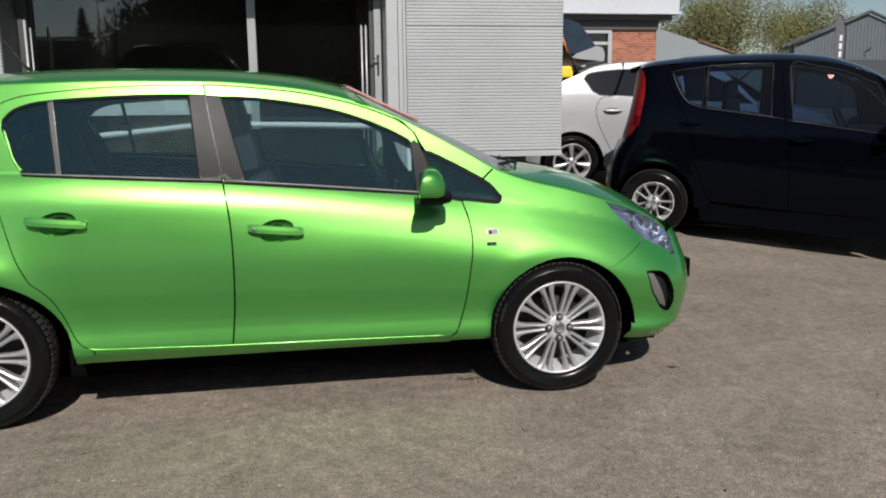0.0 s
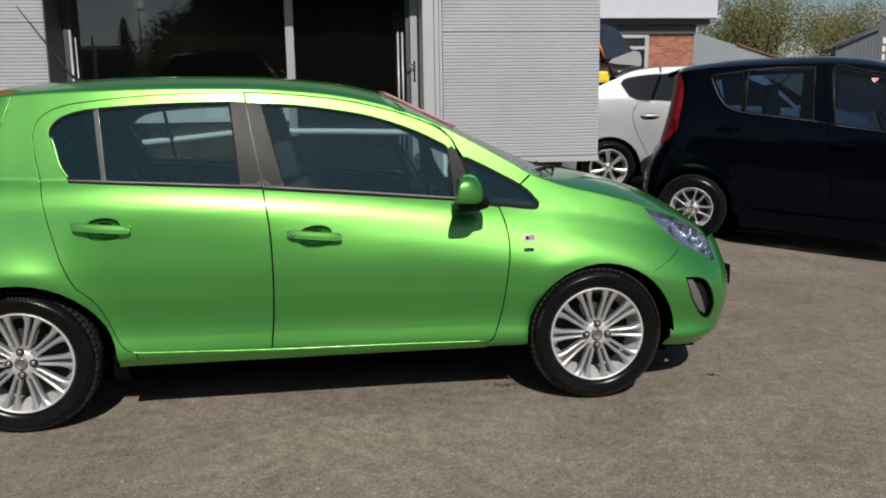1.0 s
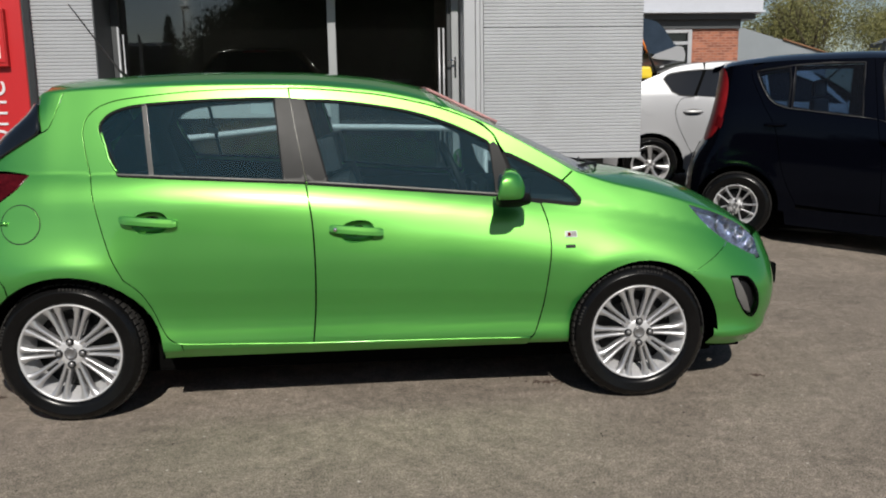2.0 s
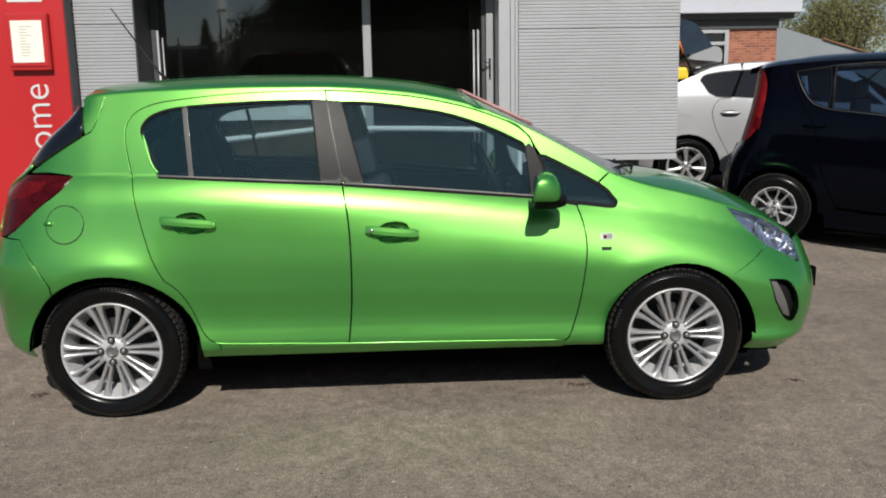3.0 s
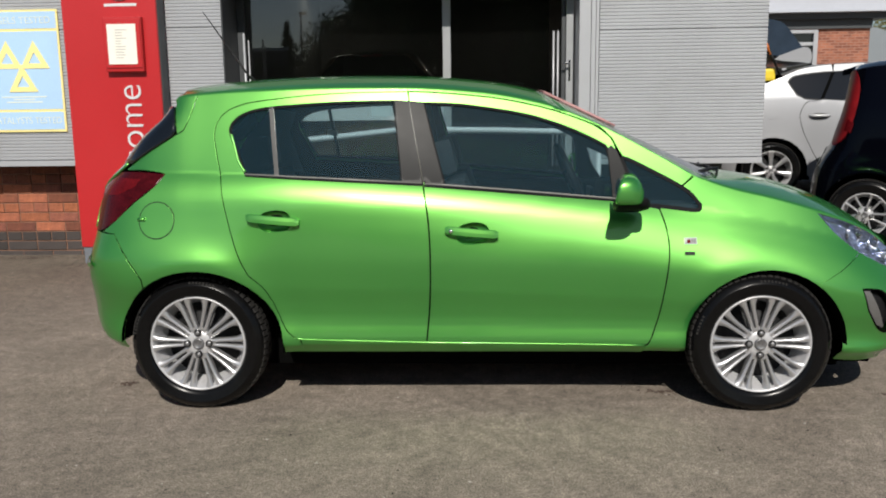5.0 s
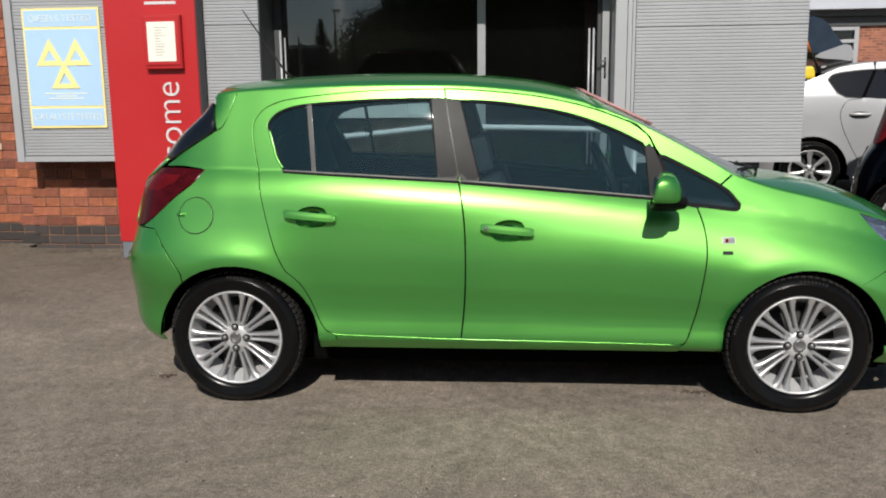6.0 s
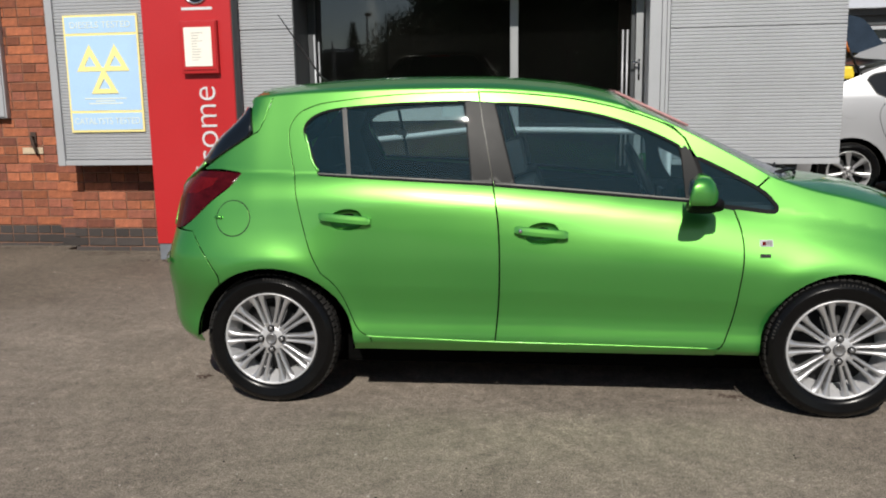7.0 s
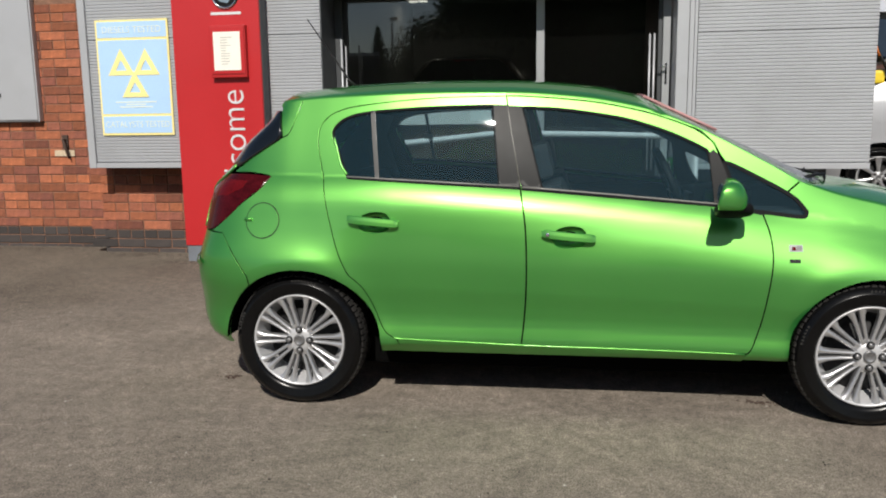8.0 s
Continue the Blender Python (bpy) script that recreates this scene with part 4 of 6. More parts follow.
belt_z = curve([(-1.95, 1.09), (-1.5, 1.081), (-1.0, 1.071), (-0.33, 1.034), (0.05, 1.006), (0.55, 0.957), (1.0, 0.902), (1.3, 0.85), (1.6, 0.77), (1.9, 0.64), (2.1, 0.6)])
rail_z = curve([(-1.95, 1.36), (-1.62, 1.385), (-1.4, 1.41), (-1.0, 1.432), (-0.6, 1.44), (-0.3, 1.437), (0.05, 1.41), (0.31, 1.36), (0.49, 1.3), (0.62, 1.24), (0.85, 1.115), (1.0, 1.03), (1.15, 0.975), (1.33, 0.93), (1.54, 0.868), (1.66, 0.83), (1.8, 0.768), (1.92, 0.69), (2.1, 0.62)])
crown = curve([(-1.7, 0.05), (-1.3, 0.07), (-0.8, 0.078), (0.0, 0.075), (0.35, 0.075), (0.6, 0.1), (0.85, 0.12), (1.05, 0.095), (1.3, 0.075), (1.6, 0.07), (1.9, 0.05)])
plan = curve([(-1.95, 0.85), (-1.6, 0.862), (-1.25, 0.870), (-0.8, 0.871), (-0.3, 0.863), (0.2, 0.850), (0.6, 0.843), (0.85, 0.842), (1.25, 0.846), (1.6, 0.845), (2.1, 0.84)])
lower = curve([(0.0, -0.12), (0.06, -0.089), (0.1, -0.058), (0.13, -0.034), (0.16, -0.0315), (0.2, -0.035), (0.24, -0.0395), (0.27, -0.0398), (0.33, -0.033), (0.45, -0.011), (0.6, 0.0), (0.72, -0.003), (0.81, -0.009), (0.87, -0.0165), (0.91, -0.027), (0.94, -0.039), (0.97, -0.055), (1.0, -0.075)])
wing = curve([(0.0, -0.12), (0.06, -0.089), (0.1, -0.058), (0.13, -0.034), (0.16, -0.0315), (0.2, -0.035), (0.24, -0.0395), (0.27, -0.0398), (0.33, -0.033), (0.45, -0.011), (0.6, 0.0), (0.7, -0.0055), (0.8, -0.0175), (0.9, -0.041), (1.0, -0.075)])
draw_in = curve([(-1.7, -0.034), (-1.6, -0.03), (-1.45, -0.027), (-1.3, -0.015), (-1.1, -0.004), (-0.9, -0.001), (-0.7, 0.0), (-0.5, -0.003), (-0.28, -0.009), (0.0, -0.021), (0.3, -0.035), (0.6, -0.045), (0.9, -0.048), (2.1, -0.0485)])
nose_x = curve([(0.2, 2.02), (0.25, 2.06), (0.3, 2.09), (0.37, 2.108), (0.55, 2.11), (0.65, 2.085), (0.75, 2.01), (0.85, 1.94), (1.0, 1.9)])
tail_x = curve([(0.2, -1.8), (0.3, -1.89), (0.42, -1.925), (0.6, -1.925), (0.8, -1.875), (1.0, -1.83), (1.1, -1.74), (1.2, -1.635), (1.37, -1.445), (1.5, -1.4)])
HALF = 0.85          # the middle plane lies this far behind the outer faces of the wheels
NOSE_P, TAIL_P = 6.0, 6.0


def end_taper(x, z):
    if x > 1.1:
        u = min(1.0, (x - 1.1) / (nose_x(z) - 1.1))
        return max(0.0, 1 - u ** NOSE_P) ** 0.5
    if x < -1.1:
        u = min(1.0, (x + 1.1) / (tail_x(z) + 1.1))
        return max(0.0, 1 - u ** (TAIL_P + 4 * min(1.0, max(0.0, (z - 1.1) / 0.15)))) ** 0.5
    return 1.0


def half_width(x, z):
    b = belt_z(x)
    w = plan(x)
    if z < b:
        u = (z - 0.2) / (b - 0.2)
        k = min(1.0, max(0.0, (x - 0.55) / 0.5))
        k = k * k * (3 - 2 * k)
        w += (1 - k) * lower(u) + k * wing(u)
        # fuller haunch over the rear wheel
        q = min(1.0, max(0.0, (-0.8 - x) / 0.45))
        q = q * q * (3 - 2 * q)
        w += q * (0.034 * math.exp(-((z - 0.63) / 0.16) ** 2) - 0.02 * max(0.0, (z - 0.7) / (b - 0.7)))
        f = min(1.0, max(0.0, (u - 0.6) / 0.4))
        w += draw_in(x) * f * f * (3 - 2 * f)
        # squarer foot of the front bumper
        w += 0.028 * min(1.0, max(0.0, (x - 1.45) / 0.3)) * min(1.0, max(0.0, (0.31 - z) / 0.11))
        # wheel-arch flares
        for hub in (-1.245, 1.265):
            r = math.hypot(x - hub, z - 0.31)
            w += (0.010 if hub < 0 else 0.005) * math.exp(-((r - 0.37) / 0.06) ** 2)
    else:
        d = z - b
        k = min(1.0, max(0.0, (x - 0.92) / 0.35))
        k = k * k * (3 - 2 * k)
        q = min(1.0, max(0.0, (-0.8 - x) / 0.45))
        w += draw_in(x) - 0.02 * q * q * (3 - 2 * q)
        w += -0.075 - (0.27 + 0.12 * k) * d - (0.22 + 0.5 * k) * d * d
    return w * end_taper(x, z)


# ---- the green hatchback ----
def arch(cx, rx, rz, a0, a1, n=16):
    return [(cx + rx * math.cos(a0 + (a1 - a0) * i / n), 0.31 + rz * math.sin(a0 + (a1 - a0) * i / n)) for i in range(n + 1)]


def rail_line(x0, x1, n, drop=0.0):
    return [(x0 + (x1 - x0) * i / n, rail_z(x0 + (x1 - x0) * i / n) - drop) for i in range(n + 1)]


REAR_ARCH, FRONT_ARCH = (-1.233, 0.372, 0.347), (1.277, 0.342, 0.332)


B_SEAM = smooth_open([(-0.296, rail_z(-0.296)), (-0.281, 1.345), (-0.254, 1.198), (-0.222, 1.015), (-0.198, 0.861), (-0.191, 0.69), (-0.196, 0.51), (-0.214, 0.318)])
F_TOP = rail_line(-0.296, 0.52, 14)[:-1] + smooth_open([(0.52, rail_z(0.52)), (0.575, 1.247), (0.616, 1.208), (0.638, 1.158)])
F_FRONT = smooth_open([(0.818, 0.901), (0.843, 0.811), (0.849, 0.714), (0.836, 0.589), (0.815, 0.431), (0.785, 0.33), (0.765, 0.299)])
F_PILLAR = [(0.638, 1.158), (0.677, 1.035), (0.739, 0.918)]
R_TOP = smooth_open([(-0.296, 1.4265), (-0.452, 1.4265), (-0.624, 1.4225), (-0.798, 1.411), (-0.973, 1.392), (-1.045, 1.378), (-1.112, 1.349), (-1.152, 1.302), (-1.162, 1.241), (-1.144, 1.144), (-1.123, 1.06), (-1.109, 0.989), (-1.083, 0.882), (-1.041, 0.735), (-0.994, 0.632)])
R_LOW = smooth_open([(-0.994, 0.632), (-0.937, 0.578), (-0.896, 0.503), (-0.856, 0.396), (-0.823, 0.35), (-0.787, 0.333)])
WIN_F = smooth_open([(-0.224, 1.376), (-0.073, 1.368), (0.077, 1.348), (0.253, 1.315), (0.428, 1.257), (0.565, 1.192), (0.598, 1.16), (0.613, 1.056), (0.622, 0.962), (0.603, 0.942)]) + [(-0.128, 1.011)]
WIN_R = smooth_open([(-1.01, 1.069), (-1.06, 1.179), (-1.092, 1.264), (-1.074, 1.307), (-1.022, 1.341), (-0.907, 1.365), (-0.623, 1.382), (-0.354, 1.386)]) + [(-0.315, 1.027)]
TRI = smooth_open([(0.765, 0.921), (0.71, 1.0), (0.676, 1.09), (0.682, 1.114), (0.92, 0.988), (0.985, 0.926), (0.996, 0.908), (0.978, 0.895), (0.86, 0.91)])
LAMP = smooth_open([(1.522, 0.872), (1.66, 0.828), (1.8, 0.766), (1.88, 0.705), (1.9, 0.65), (1.892, 0.608), (1.817, 0.641), (1.686, 0.705), (1.597, 0.783)])
LAMP_LOW = [(1.70, 0.698), (1.597, 0.783), (1.522, 0.872)]
TAIL = smooth_open([(-1.385, 1.075), (-1.503, 1.082), (-1.62, 1.078), (-1.74, 1.05), (-1.79, 0.95), (-1.80, 0.822), (-1.7, 0.822), (-1.616, 0.864), (-1.516, 0.95), (-1.431, 1.015)])
TAIL_LOW = [(-1.70, 0.81), (-1.616, 0.864), (-1.516, 0.95), (-1.431, 1.015), (-1.385, 1.075)]
REAR_CUT = smooth_open([(-1.385, 1.078), (-1.50, 1.092), (-1.60, 1.09), (-1.564, 1.114), (-1.43, 1.198), (-1.345, 1.246), (-1.31, 1.266), (-1.285, 1.32), (-1.255, 1.41)])
FOG = smooth_open([(1.679, 0.555), (1.775, 0.54), (1.825, 0.478), (1.847, 0.40), (1.83, 0.345), (1.778, 0.368), (1.715, 0.456)])

car = thing("hatchback_car", "bright metallic green five-door hatchback parked on tarmac", "car", pose(0, HALF, 0))
KIT = wheel_kit()
def cup_loop(hx, hz):
    return rounded([(hx - 0.045, hz + 0.03), (hx + 0.01, hz + 0.043), (hx + 0.06, hz + 0.032), (hx + 0.074, hz - 0.005), (hx + 0.058, hz - 0.036), (hx, hz - 0.046), (hx - 0.05, hz - 0.038), (hx - 0.068, hz - 0.003)])


HANDLES = {"front": (-0.009, 0.812), "rear": (-0.875, 0.874)}
CUPS = {k: cup_loop(*v) for k, v in HANDLES.items()}
DOOR_F = F_TOP[:-1] + F_PILLAR + F_FRONT[:-1] + [(0.765, 0.299)] + B_SEAM[::-1][:-1]
DOOR_R = R_TOP[:-1] + R_LOW + B_SEAM[::-1][:-1]
for side in (-1, 1):
    hw = half_width
    fd = side_panel("front_door", hw, DOOR_F, PAINT_GREEN, car, [WIN_F, CUPS["front"]], side, gap=0.0036, cell=0.018)
    g = side_panel("door_glass", hw, WIN_F, CAR_GLASS, fd, side=side, out=-0.006, gap=-0.004, thick=0)
    side_panel("window_rubber", hw, WIN_F, SEAL, fd, [inset(WIN_F, 0.008)], side, out=0.001, gap=0, thick=0.006, label="black window rubber")
    side_panel("window_seal", hw, [(-0.128, 1.013), (0.603, 0.945), (0.64, 0.941), (0.64, 0.932), (-0.217, 1.0105), (-0.2175, 1.0205)], SEAL, fd, side=side, out=0.005, gap=0, thick=0.006, label="black window seal")
    side_panel("pillar_trim", hw, [(-0.2858, 1.383), (-0.226, 1.378), (-0.13, 1.013), (-0.2185, 1.021), (-0.252, 1.2), (-0.266, 1.27), (-0.2785, 1.345)], TRIM, fd, side=side, out=0.0035, gap=0, thick=0.005, label="satin dark grey pillar trim")
    side_panel("mirror_sail", hw, [(0.598, 1.165), (0.615, 1.178), (0.638, 1.152), (0.682, 1.035), (0.748, 0.914), (0.615, 0.936), (0.608, 1.05)], TRIM, fd, side=side, out=0.0045, gap=0, thick=0.005, label="dark grey mirror corner trim")
    rd = side_panel("rear_door", hw, DOOR_R, PAINT_GREEN, car, [WIN_R, CUPS["rear"]], side, gap=0.0036, cell=0.018)
    side_panel("door_glass", hw, WIN_R, CAR_GLASS, rd, side=side, out=-0.006, gap=-0.004, thick=0)
    side_panel("window_rubber", hw, WIN_R, SEAL, rd, [inset(WIN_R, 0.008)], side, out=0.001, gap=0, thick=0.006, label="black window rubber")
    side_panel("window_divider", hw, [(-0.914, 1.365), (-0.895, 1.367), (-0.858, 1.058), (-0.877, 1.06)], DIVIDER, rd, side=side, out=0.001, gap=0, thick=0.008, label="grey window divider bar")
    side_panel("window_seal", hw, [(-1.015, 1.072), (-0.315, 1.03), (-0.226, 1.023), (-0.226, 1.013), (-0.315, 1.019), (-1.008, 1.062)], SEAL, rd, side=side, out=0.005, gap=0, thick=0.006, label="black window seal")
    side_panel("pillar_trim", hw, [(-0.352, 1.388), (-0.2905, 1.384), (-0.2835, 1.345), (-0.271, 1.27), (-0.257, 1.2), (-0.227, 1.026), (-0.314, 1.03)], TRIM, rd, side=side, out=0.0035, gap=0, thick=0.005, label="satin dark grey pillar trim")
    side_panel("front_wing", hw, [(0.765, 0.299), (0.755, 0.262), (0.936, 0.262)] + arch(*FRONT_ARCH, math.pi + 0.145, 0.93) + [(1.6, 0.638), (1.70, 0.698)] + smooth_open(LAMP_LOW)[1:] + rail_line(1.5, 0.98, 14) + [(0.925, 0.993), (0.985, 0.931), (1.001, 0.908), (0.98, 0.889), (0.86, 0.905)] + F_FRONT[:-1], PAINT_GREEN, car, side=side, cell=0.02, gap=0.0012)
    side_panel("windscreen_pillar", hw, [(0.921, 0.997), (0.974, rail_z(0.974))] + rail_line(0.95, 0.56, 12)[0:] + [(0.582, 1.245), (0.62, 1.208), (0.645, 1.158), (0.672, 1.118)], PAINT_GREEN, car, side=side)
    q = side_panel("quarter_glass", hw, TRI, CAR_GLASS, car, side=side, out=-0.003, gap=-0.004, thick=0)
    side_panel("quarter_glass_frame", hw, inset(TRI, -0.012), SEAL, q, [inset(TRI, 0.004)], side, out=0.001, gap=0, thick=0.003, label="black rubber glass surround")
    qp = side_panel("rear_quarter", hw, [(-0.861, 0.262)] + arch(*REAR_ARCH, -0.13, math.pi * 0.715) + [(-1.469, 0.621), (-1.609, 0.815), (-1.69, 0.82)] + smooth_open(TAIL_LOW)[1:] + REAR_CUT[1:] + rail_line(-1.25, -0.298, 20) + R_TOP + R_LOW[1:] + [(-0.779, 0.30), (-0.775, 0.262)], PAINT_GREEN, car, side=side, cell=0.02, gap=0.0012)
    side_panel("sill", hw, [(-0.776, 0.262), (0.752, 0.255), (0.76, 0.294), (-0.214, 0.313), (-0.78, 0.33)], PAINT_GREEN, car, side=side, gap=0.0004)
    lip_line = [(-0.80, 0.342), (-0.76, 0.332), (-0.5, 0.324), (-0.214, 0.315), (0.3, 0.306), (0.755, 0.297)]
    part("sill_lip", tube(bmesh.new(), [(x, side * (hw(x, z) - 0.001), z) for x, z in smooth_open(lip_line, 6)], 0.0042, 8), PAINT_GREEN, car)
    hl = side_panel("headlamp", hw, LAMP, LAMP_BED, car, side=side, out=-0.035, gap=0.0, thick=0, label="clear headlamp with pale blue reflector")
    side_panel("lamp_lens", hw, LAMP, LENS, hl, side=side, out=-0.001, gap=0.001, thick=0.034)
    for lx, lz, lr in ((1.70, 0.762, 0.045), (1.80, 0.715, 0.04), (1.86, 0.665, 0.028)):
        lathe(bm := bmesh.new(), [(lr, 0.0), (lr * 0.96, 0.012), (lr * 0.9, 0.0), (lr * 0.6, -0.02), (0.0001, -0.03)], 24)
        o = part("lamp_bowl", bm, CHROME, hl)
        e = 0.01
        dx = (hw(lx + e, lz) - hw(lx - e, lz)) / (2 * e)
        o.matrix_basis = Matrix.Translation((lx, side * (hw(lx, lz) - 0.03), lz)) @ Matrix.Rotation(math.atan(-dx) * -side, 4, "Z") @ (Matrix.Identity(4) if side < 0 else Matrix.Rotation(math.pi, 4, "Z"))
    tl = side_panel("tail_lamp", hw, TAIL, TAIL_DEEP, car, side=side, out=0.003, gap=0.002, thick=0.02, label="smoked red tail lamp")
    side_panel("lamp_window", hw, [(-1.72, 1.03), (-1.62, 1.055), (-1.5, 1.05), (-1.52, 1.02), (-1.6, 0.985), (-1.74, 0.97)], TAIL_RED, tl, side=side, out=0.0045, gap=0, thick=0.003, label="brighter red lamp field")
    fg = side_panel("fog_recess", hw, FOG, DARK, car, side=side, out=-0.03, gap=-0.004, thick=0, label="black air recess with a grey blade")
    side_panel("recess_rim", hw, inset(FOG, -0.003), MATT, fg, [inset(FOG, 0.003)], side, out=0.002, gap=0, thick=0.01)
    side_panel("recess_blade", hw, [(1.684, 0.548), (1.722, 0.543), (1.775, 0.45), (1.818, 0.36), (1.778, 0.378), (1.722, 0.455)], SATIN, fg, side=side, out=-0.008, gap=0.0, thick=0.02, label="satin grey blade")
    for owner, ln in ((fd, [(-0.215, 1.0235), (-0.12, 1.0165), (0.2, 0.9875), (0.605, 0.9485), (0.64, 0.9445)]), (rd, [(-1.012, 1.0735), (-0.8, 1.0615), (-0.5, 1.0435), (-0.228, 1.0265)])):
        part("window_strip", tube(bmesh.new(), [(x, side * (hw(x, z) + 0.006), z) for x, z in ln], 0.0042, 8), EDGE_HIGHLIGHT, owner, "window sill lip with its sun highlight in the grey")
    part("window_reveal", tube(bmesh.new(), [(x, side * (hw(x, z) - 0.001), z) for x, z in smooth_open([(-1.083, 1.25), (-1.066, 1.2), (-1.044, 1.13), (-1.012, 1.082)], 5)], [0.002] + [0.0052] * 13 + [0.007, 0.006], 8), PAINT_GREEN, rd)
    part("door_gap_shade", tube(bmesh.new(), [(x, side * (hw(x, z) - 0.0022), z) for x, z in F_FRONT], 0.0034, 6), MATT, car, "black line painted as the shade in the door gap")
    part("pillar_edge_highlight", tube(bmesh.new(), [(x, side * (hw(x, z) + 0.001), z) for x, z in ((-0.289, 1.382), (-0.281, 1.345), (-0.2685, 1.27), (-0.2545, 1.2), (-0.2228, 1.026))], 0.003, 8), EDGE_HIGHLIGHT, rd, "pale line painted as the sunlit door edge between the pillar trims")
    # black sheet added behind the gaps, shade as a colour, stops light leaks
    side_panel("gap_shade_sheet", hw, [(-0.862, 0.24)] + arch(*REAR_ARCH, -0.13, math.pi + 0.05) + [(-1.64, 0.4), (-1.66, 0.8), (-1.5, 1.08), (-1.3, 1.25)] + rail_line(-1.25, 0.56, 30, 0.004) + rail_line(0.6, 1.5, 12, 0.004) + [(1.66, 0.75), (1.7, 0.5), (1.62, 0.31)] + arch(*FRONT_ARCH, 0.0, math.pi + 0.145), MATT, car,
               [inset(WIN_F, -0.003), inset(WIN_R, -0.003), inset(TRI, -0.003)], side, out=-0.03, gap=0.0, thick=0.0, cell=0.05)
    # door handles
    for nm, owner in (("front", fd), ("rear", rd)):
        hx, hz = HANDLES[nm]
        w0 = hw(hx, hz)
        cl = CUPS[nm]
        bm = bmesh.new()
        rings = []
        for k, dp in ((1.06, 0.002), (0.96, 0.010), (0.86, 0.022), (0.6, 0.03), (0.3, 0.032)):
            rings.append([bm.verts.new((hx + (x - hx) * k, side * (hw(hx + (x - hx) * k, hz + (z - hz) * k) - dp), hz + (z - hz) * k)) for x, z in cl])
        for ra, rb2 in zip(rings, rings[1:]):
            for i in range(len(cl)):
                bm.faces.new((ra[i], ra[(i + 1) % len(cl)], rb2[(i + 1) % len(cl)], rb2[i]))
        bm.faces.new(rings[-1])
        bmesh.ops.recalc_face_normals(bm, faces=bm.faces[:])
        part("handle_cup", bm, PAINT_GREEN, owner, "hollow behind the handle", smooth=True)
        bm = bmesh.new()
        ring0 = None
        for t in range(15):
            u = t / 14
            x = hx - 0.116 + 0.232 * u
            arc = math.sin(math.pi * min(1.0, max(0.0, 0.05 + 0.9 * u))) ** 0.35
            y = w0 + 0.004 + 0.03 * arc
            hgt = 0.0185 if 0 < t < 14 else 0.012
            zc = hz + 0.006 - 0.02 * (u - 0.5) * 1.1
            ring = [bm.verts.new((x, side * (y + dy), zc + dz)) for dy, dz in ((-0.018, -hgt * 0.9), (0.0, -hgt), (0.0045, -hgt * 0.82), (0.003, 0), (0.0, hgt * 0.82), (-0.004, hgt), (-0.018, hgt * 0.9))]
            if ring0:
                for i in range(7):
                    bm.faces.new((ring0[i], ring0[(i + 1) % 7], ring[(i + 1) % 7], ring[i]))
            else:
                bm.faces.new(ring)
            ring0 = ring
        bm.faces.new(ring0)
        bmesh.ops.recalc_face_normals(bm, faces=bm.faces[:])
        part("door_handle", bm, PAINT_GREEN, owner)
        if nm == "front":
            lathe(bm := bmesh.new(), [(0.009, 0.0), (0.008, 0.004), (0.0001, 0.004)], 16)
            o = part("key_lock", bm, CHROME, owner)
            o.matrix_basis = pose(hx - 0.09, side * (w0 + 0.036), hz + 0.014, 0, 0, 0 if side < 0 else 180)
    # door mirror
    mz, mx = 1.001, 0.627
    bm = bmesh.new()
    bmesh.ops.create_uvsphere(bm, u_segments=24, v_segments=16, radius=1.0)
    for v in bm.verts:
        x, y, z = v.co
        sq = lambda a: math.copysign(abs(a) ** 0.52, a)
        v.co = Vector((sq(x) * (0.083 if x > 0 else 0.035), sq(y) * 0.11, sq(z) * (0.066 - 0.01 * y * side)))
        v.co.z = max(v.co.z, -0.05)
        if v.co.x > 0:
            v.co.x *= 1 - 0.3 * max(0.0, v.co.z / 0.066)
        else:
            v.co.x += 0.022 * (v.co.z + 0.05) / 0.116
        v.co.x += 0.03 * (y * side) * -1
    bm.transform(Matrix.Translation((mx, side * 0.925, mz)))
    mr = part("door_mirror", bm, PAINT_GREEN, car, "green mirror housing on a black foot", smooth=True)
    bm = bmesh.new()
    bmesh.ops.create_uvsphere(bm, u_segments=20, v_segments=12, radius=1.0)
    for v in bm.verts:
        x, y, z = v.co
        v.co = Vector((sq(x) * 0.072 + 0.014, sq(y) * 0.088, sq(z) * 0.026 - 0.028 * y * side * -1))
    bm.transform(Matrix.Translation((mx + 0.028, side * 0.876, 0.934)))
    part("mirror_foot", bm, SEAL, mr, "black mirror foot", smooth=True)
    bm = bmesh.new()
    bmesh.ops.create_uvsphere(bm, u_segments=20, v_segments=10, radius=1.0)
    for v in bm.verts:
        v.co = Vector((v.co.x * 0.008, v.co.y * 0.085, v.co.z * 0.052))
    bm.transform(Matrix.Translation((mx - 0.018, side * 0.922, mz)))
    part("mirror_glass", bm, CHROME, mr)
    # wheels and liners
    for hx, turn, ar in ((-1.2555, 0, REAR_ARCH), (1.2555, 0, FRONT_ARCH)):
        fit_wheel(KIT, car, hx, side * (HALF - 0.012), 0.31, side, turn)
        lathe(bm := bmesh.new(), [(0.352, 0.0), (0.352, -0.29), (0.0001, -0.29)], 36, -0.12 if hx < 0 or side > 0 else 0.0, math.pi + (0.12 if hx > 0 or side > 0 else -0.03))
        o = part("wheel_liner", bm, MATT, car)
        o.matrix_basis = pose(ar[0], side * (HALF - 0.004), 0.31, 0, 0, 0 if side < 0 else 180) @ Matrix.Diagonal((ar[1] / 0.352, 1, ar[2] / 0.352, 1))
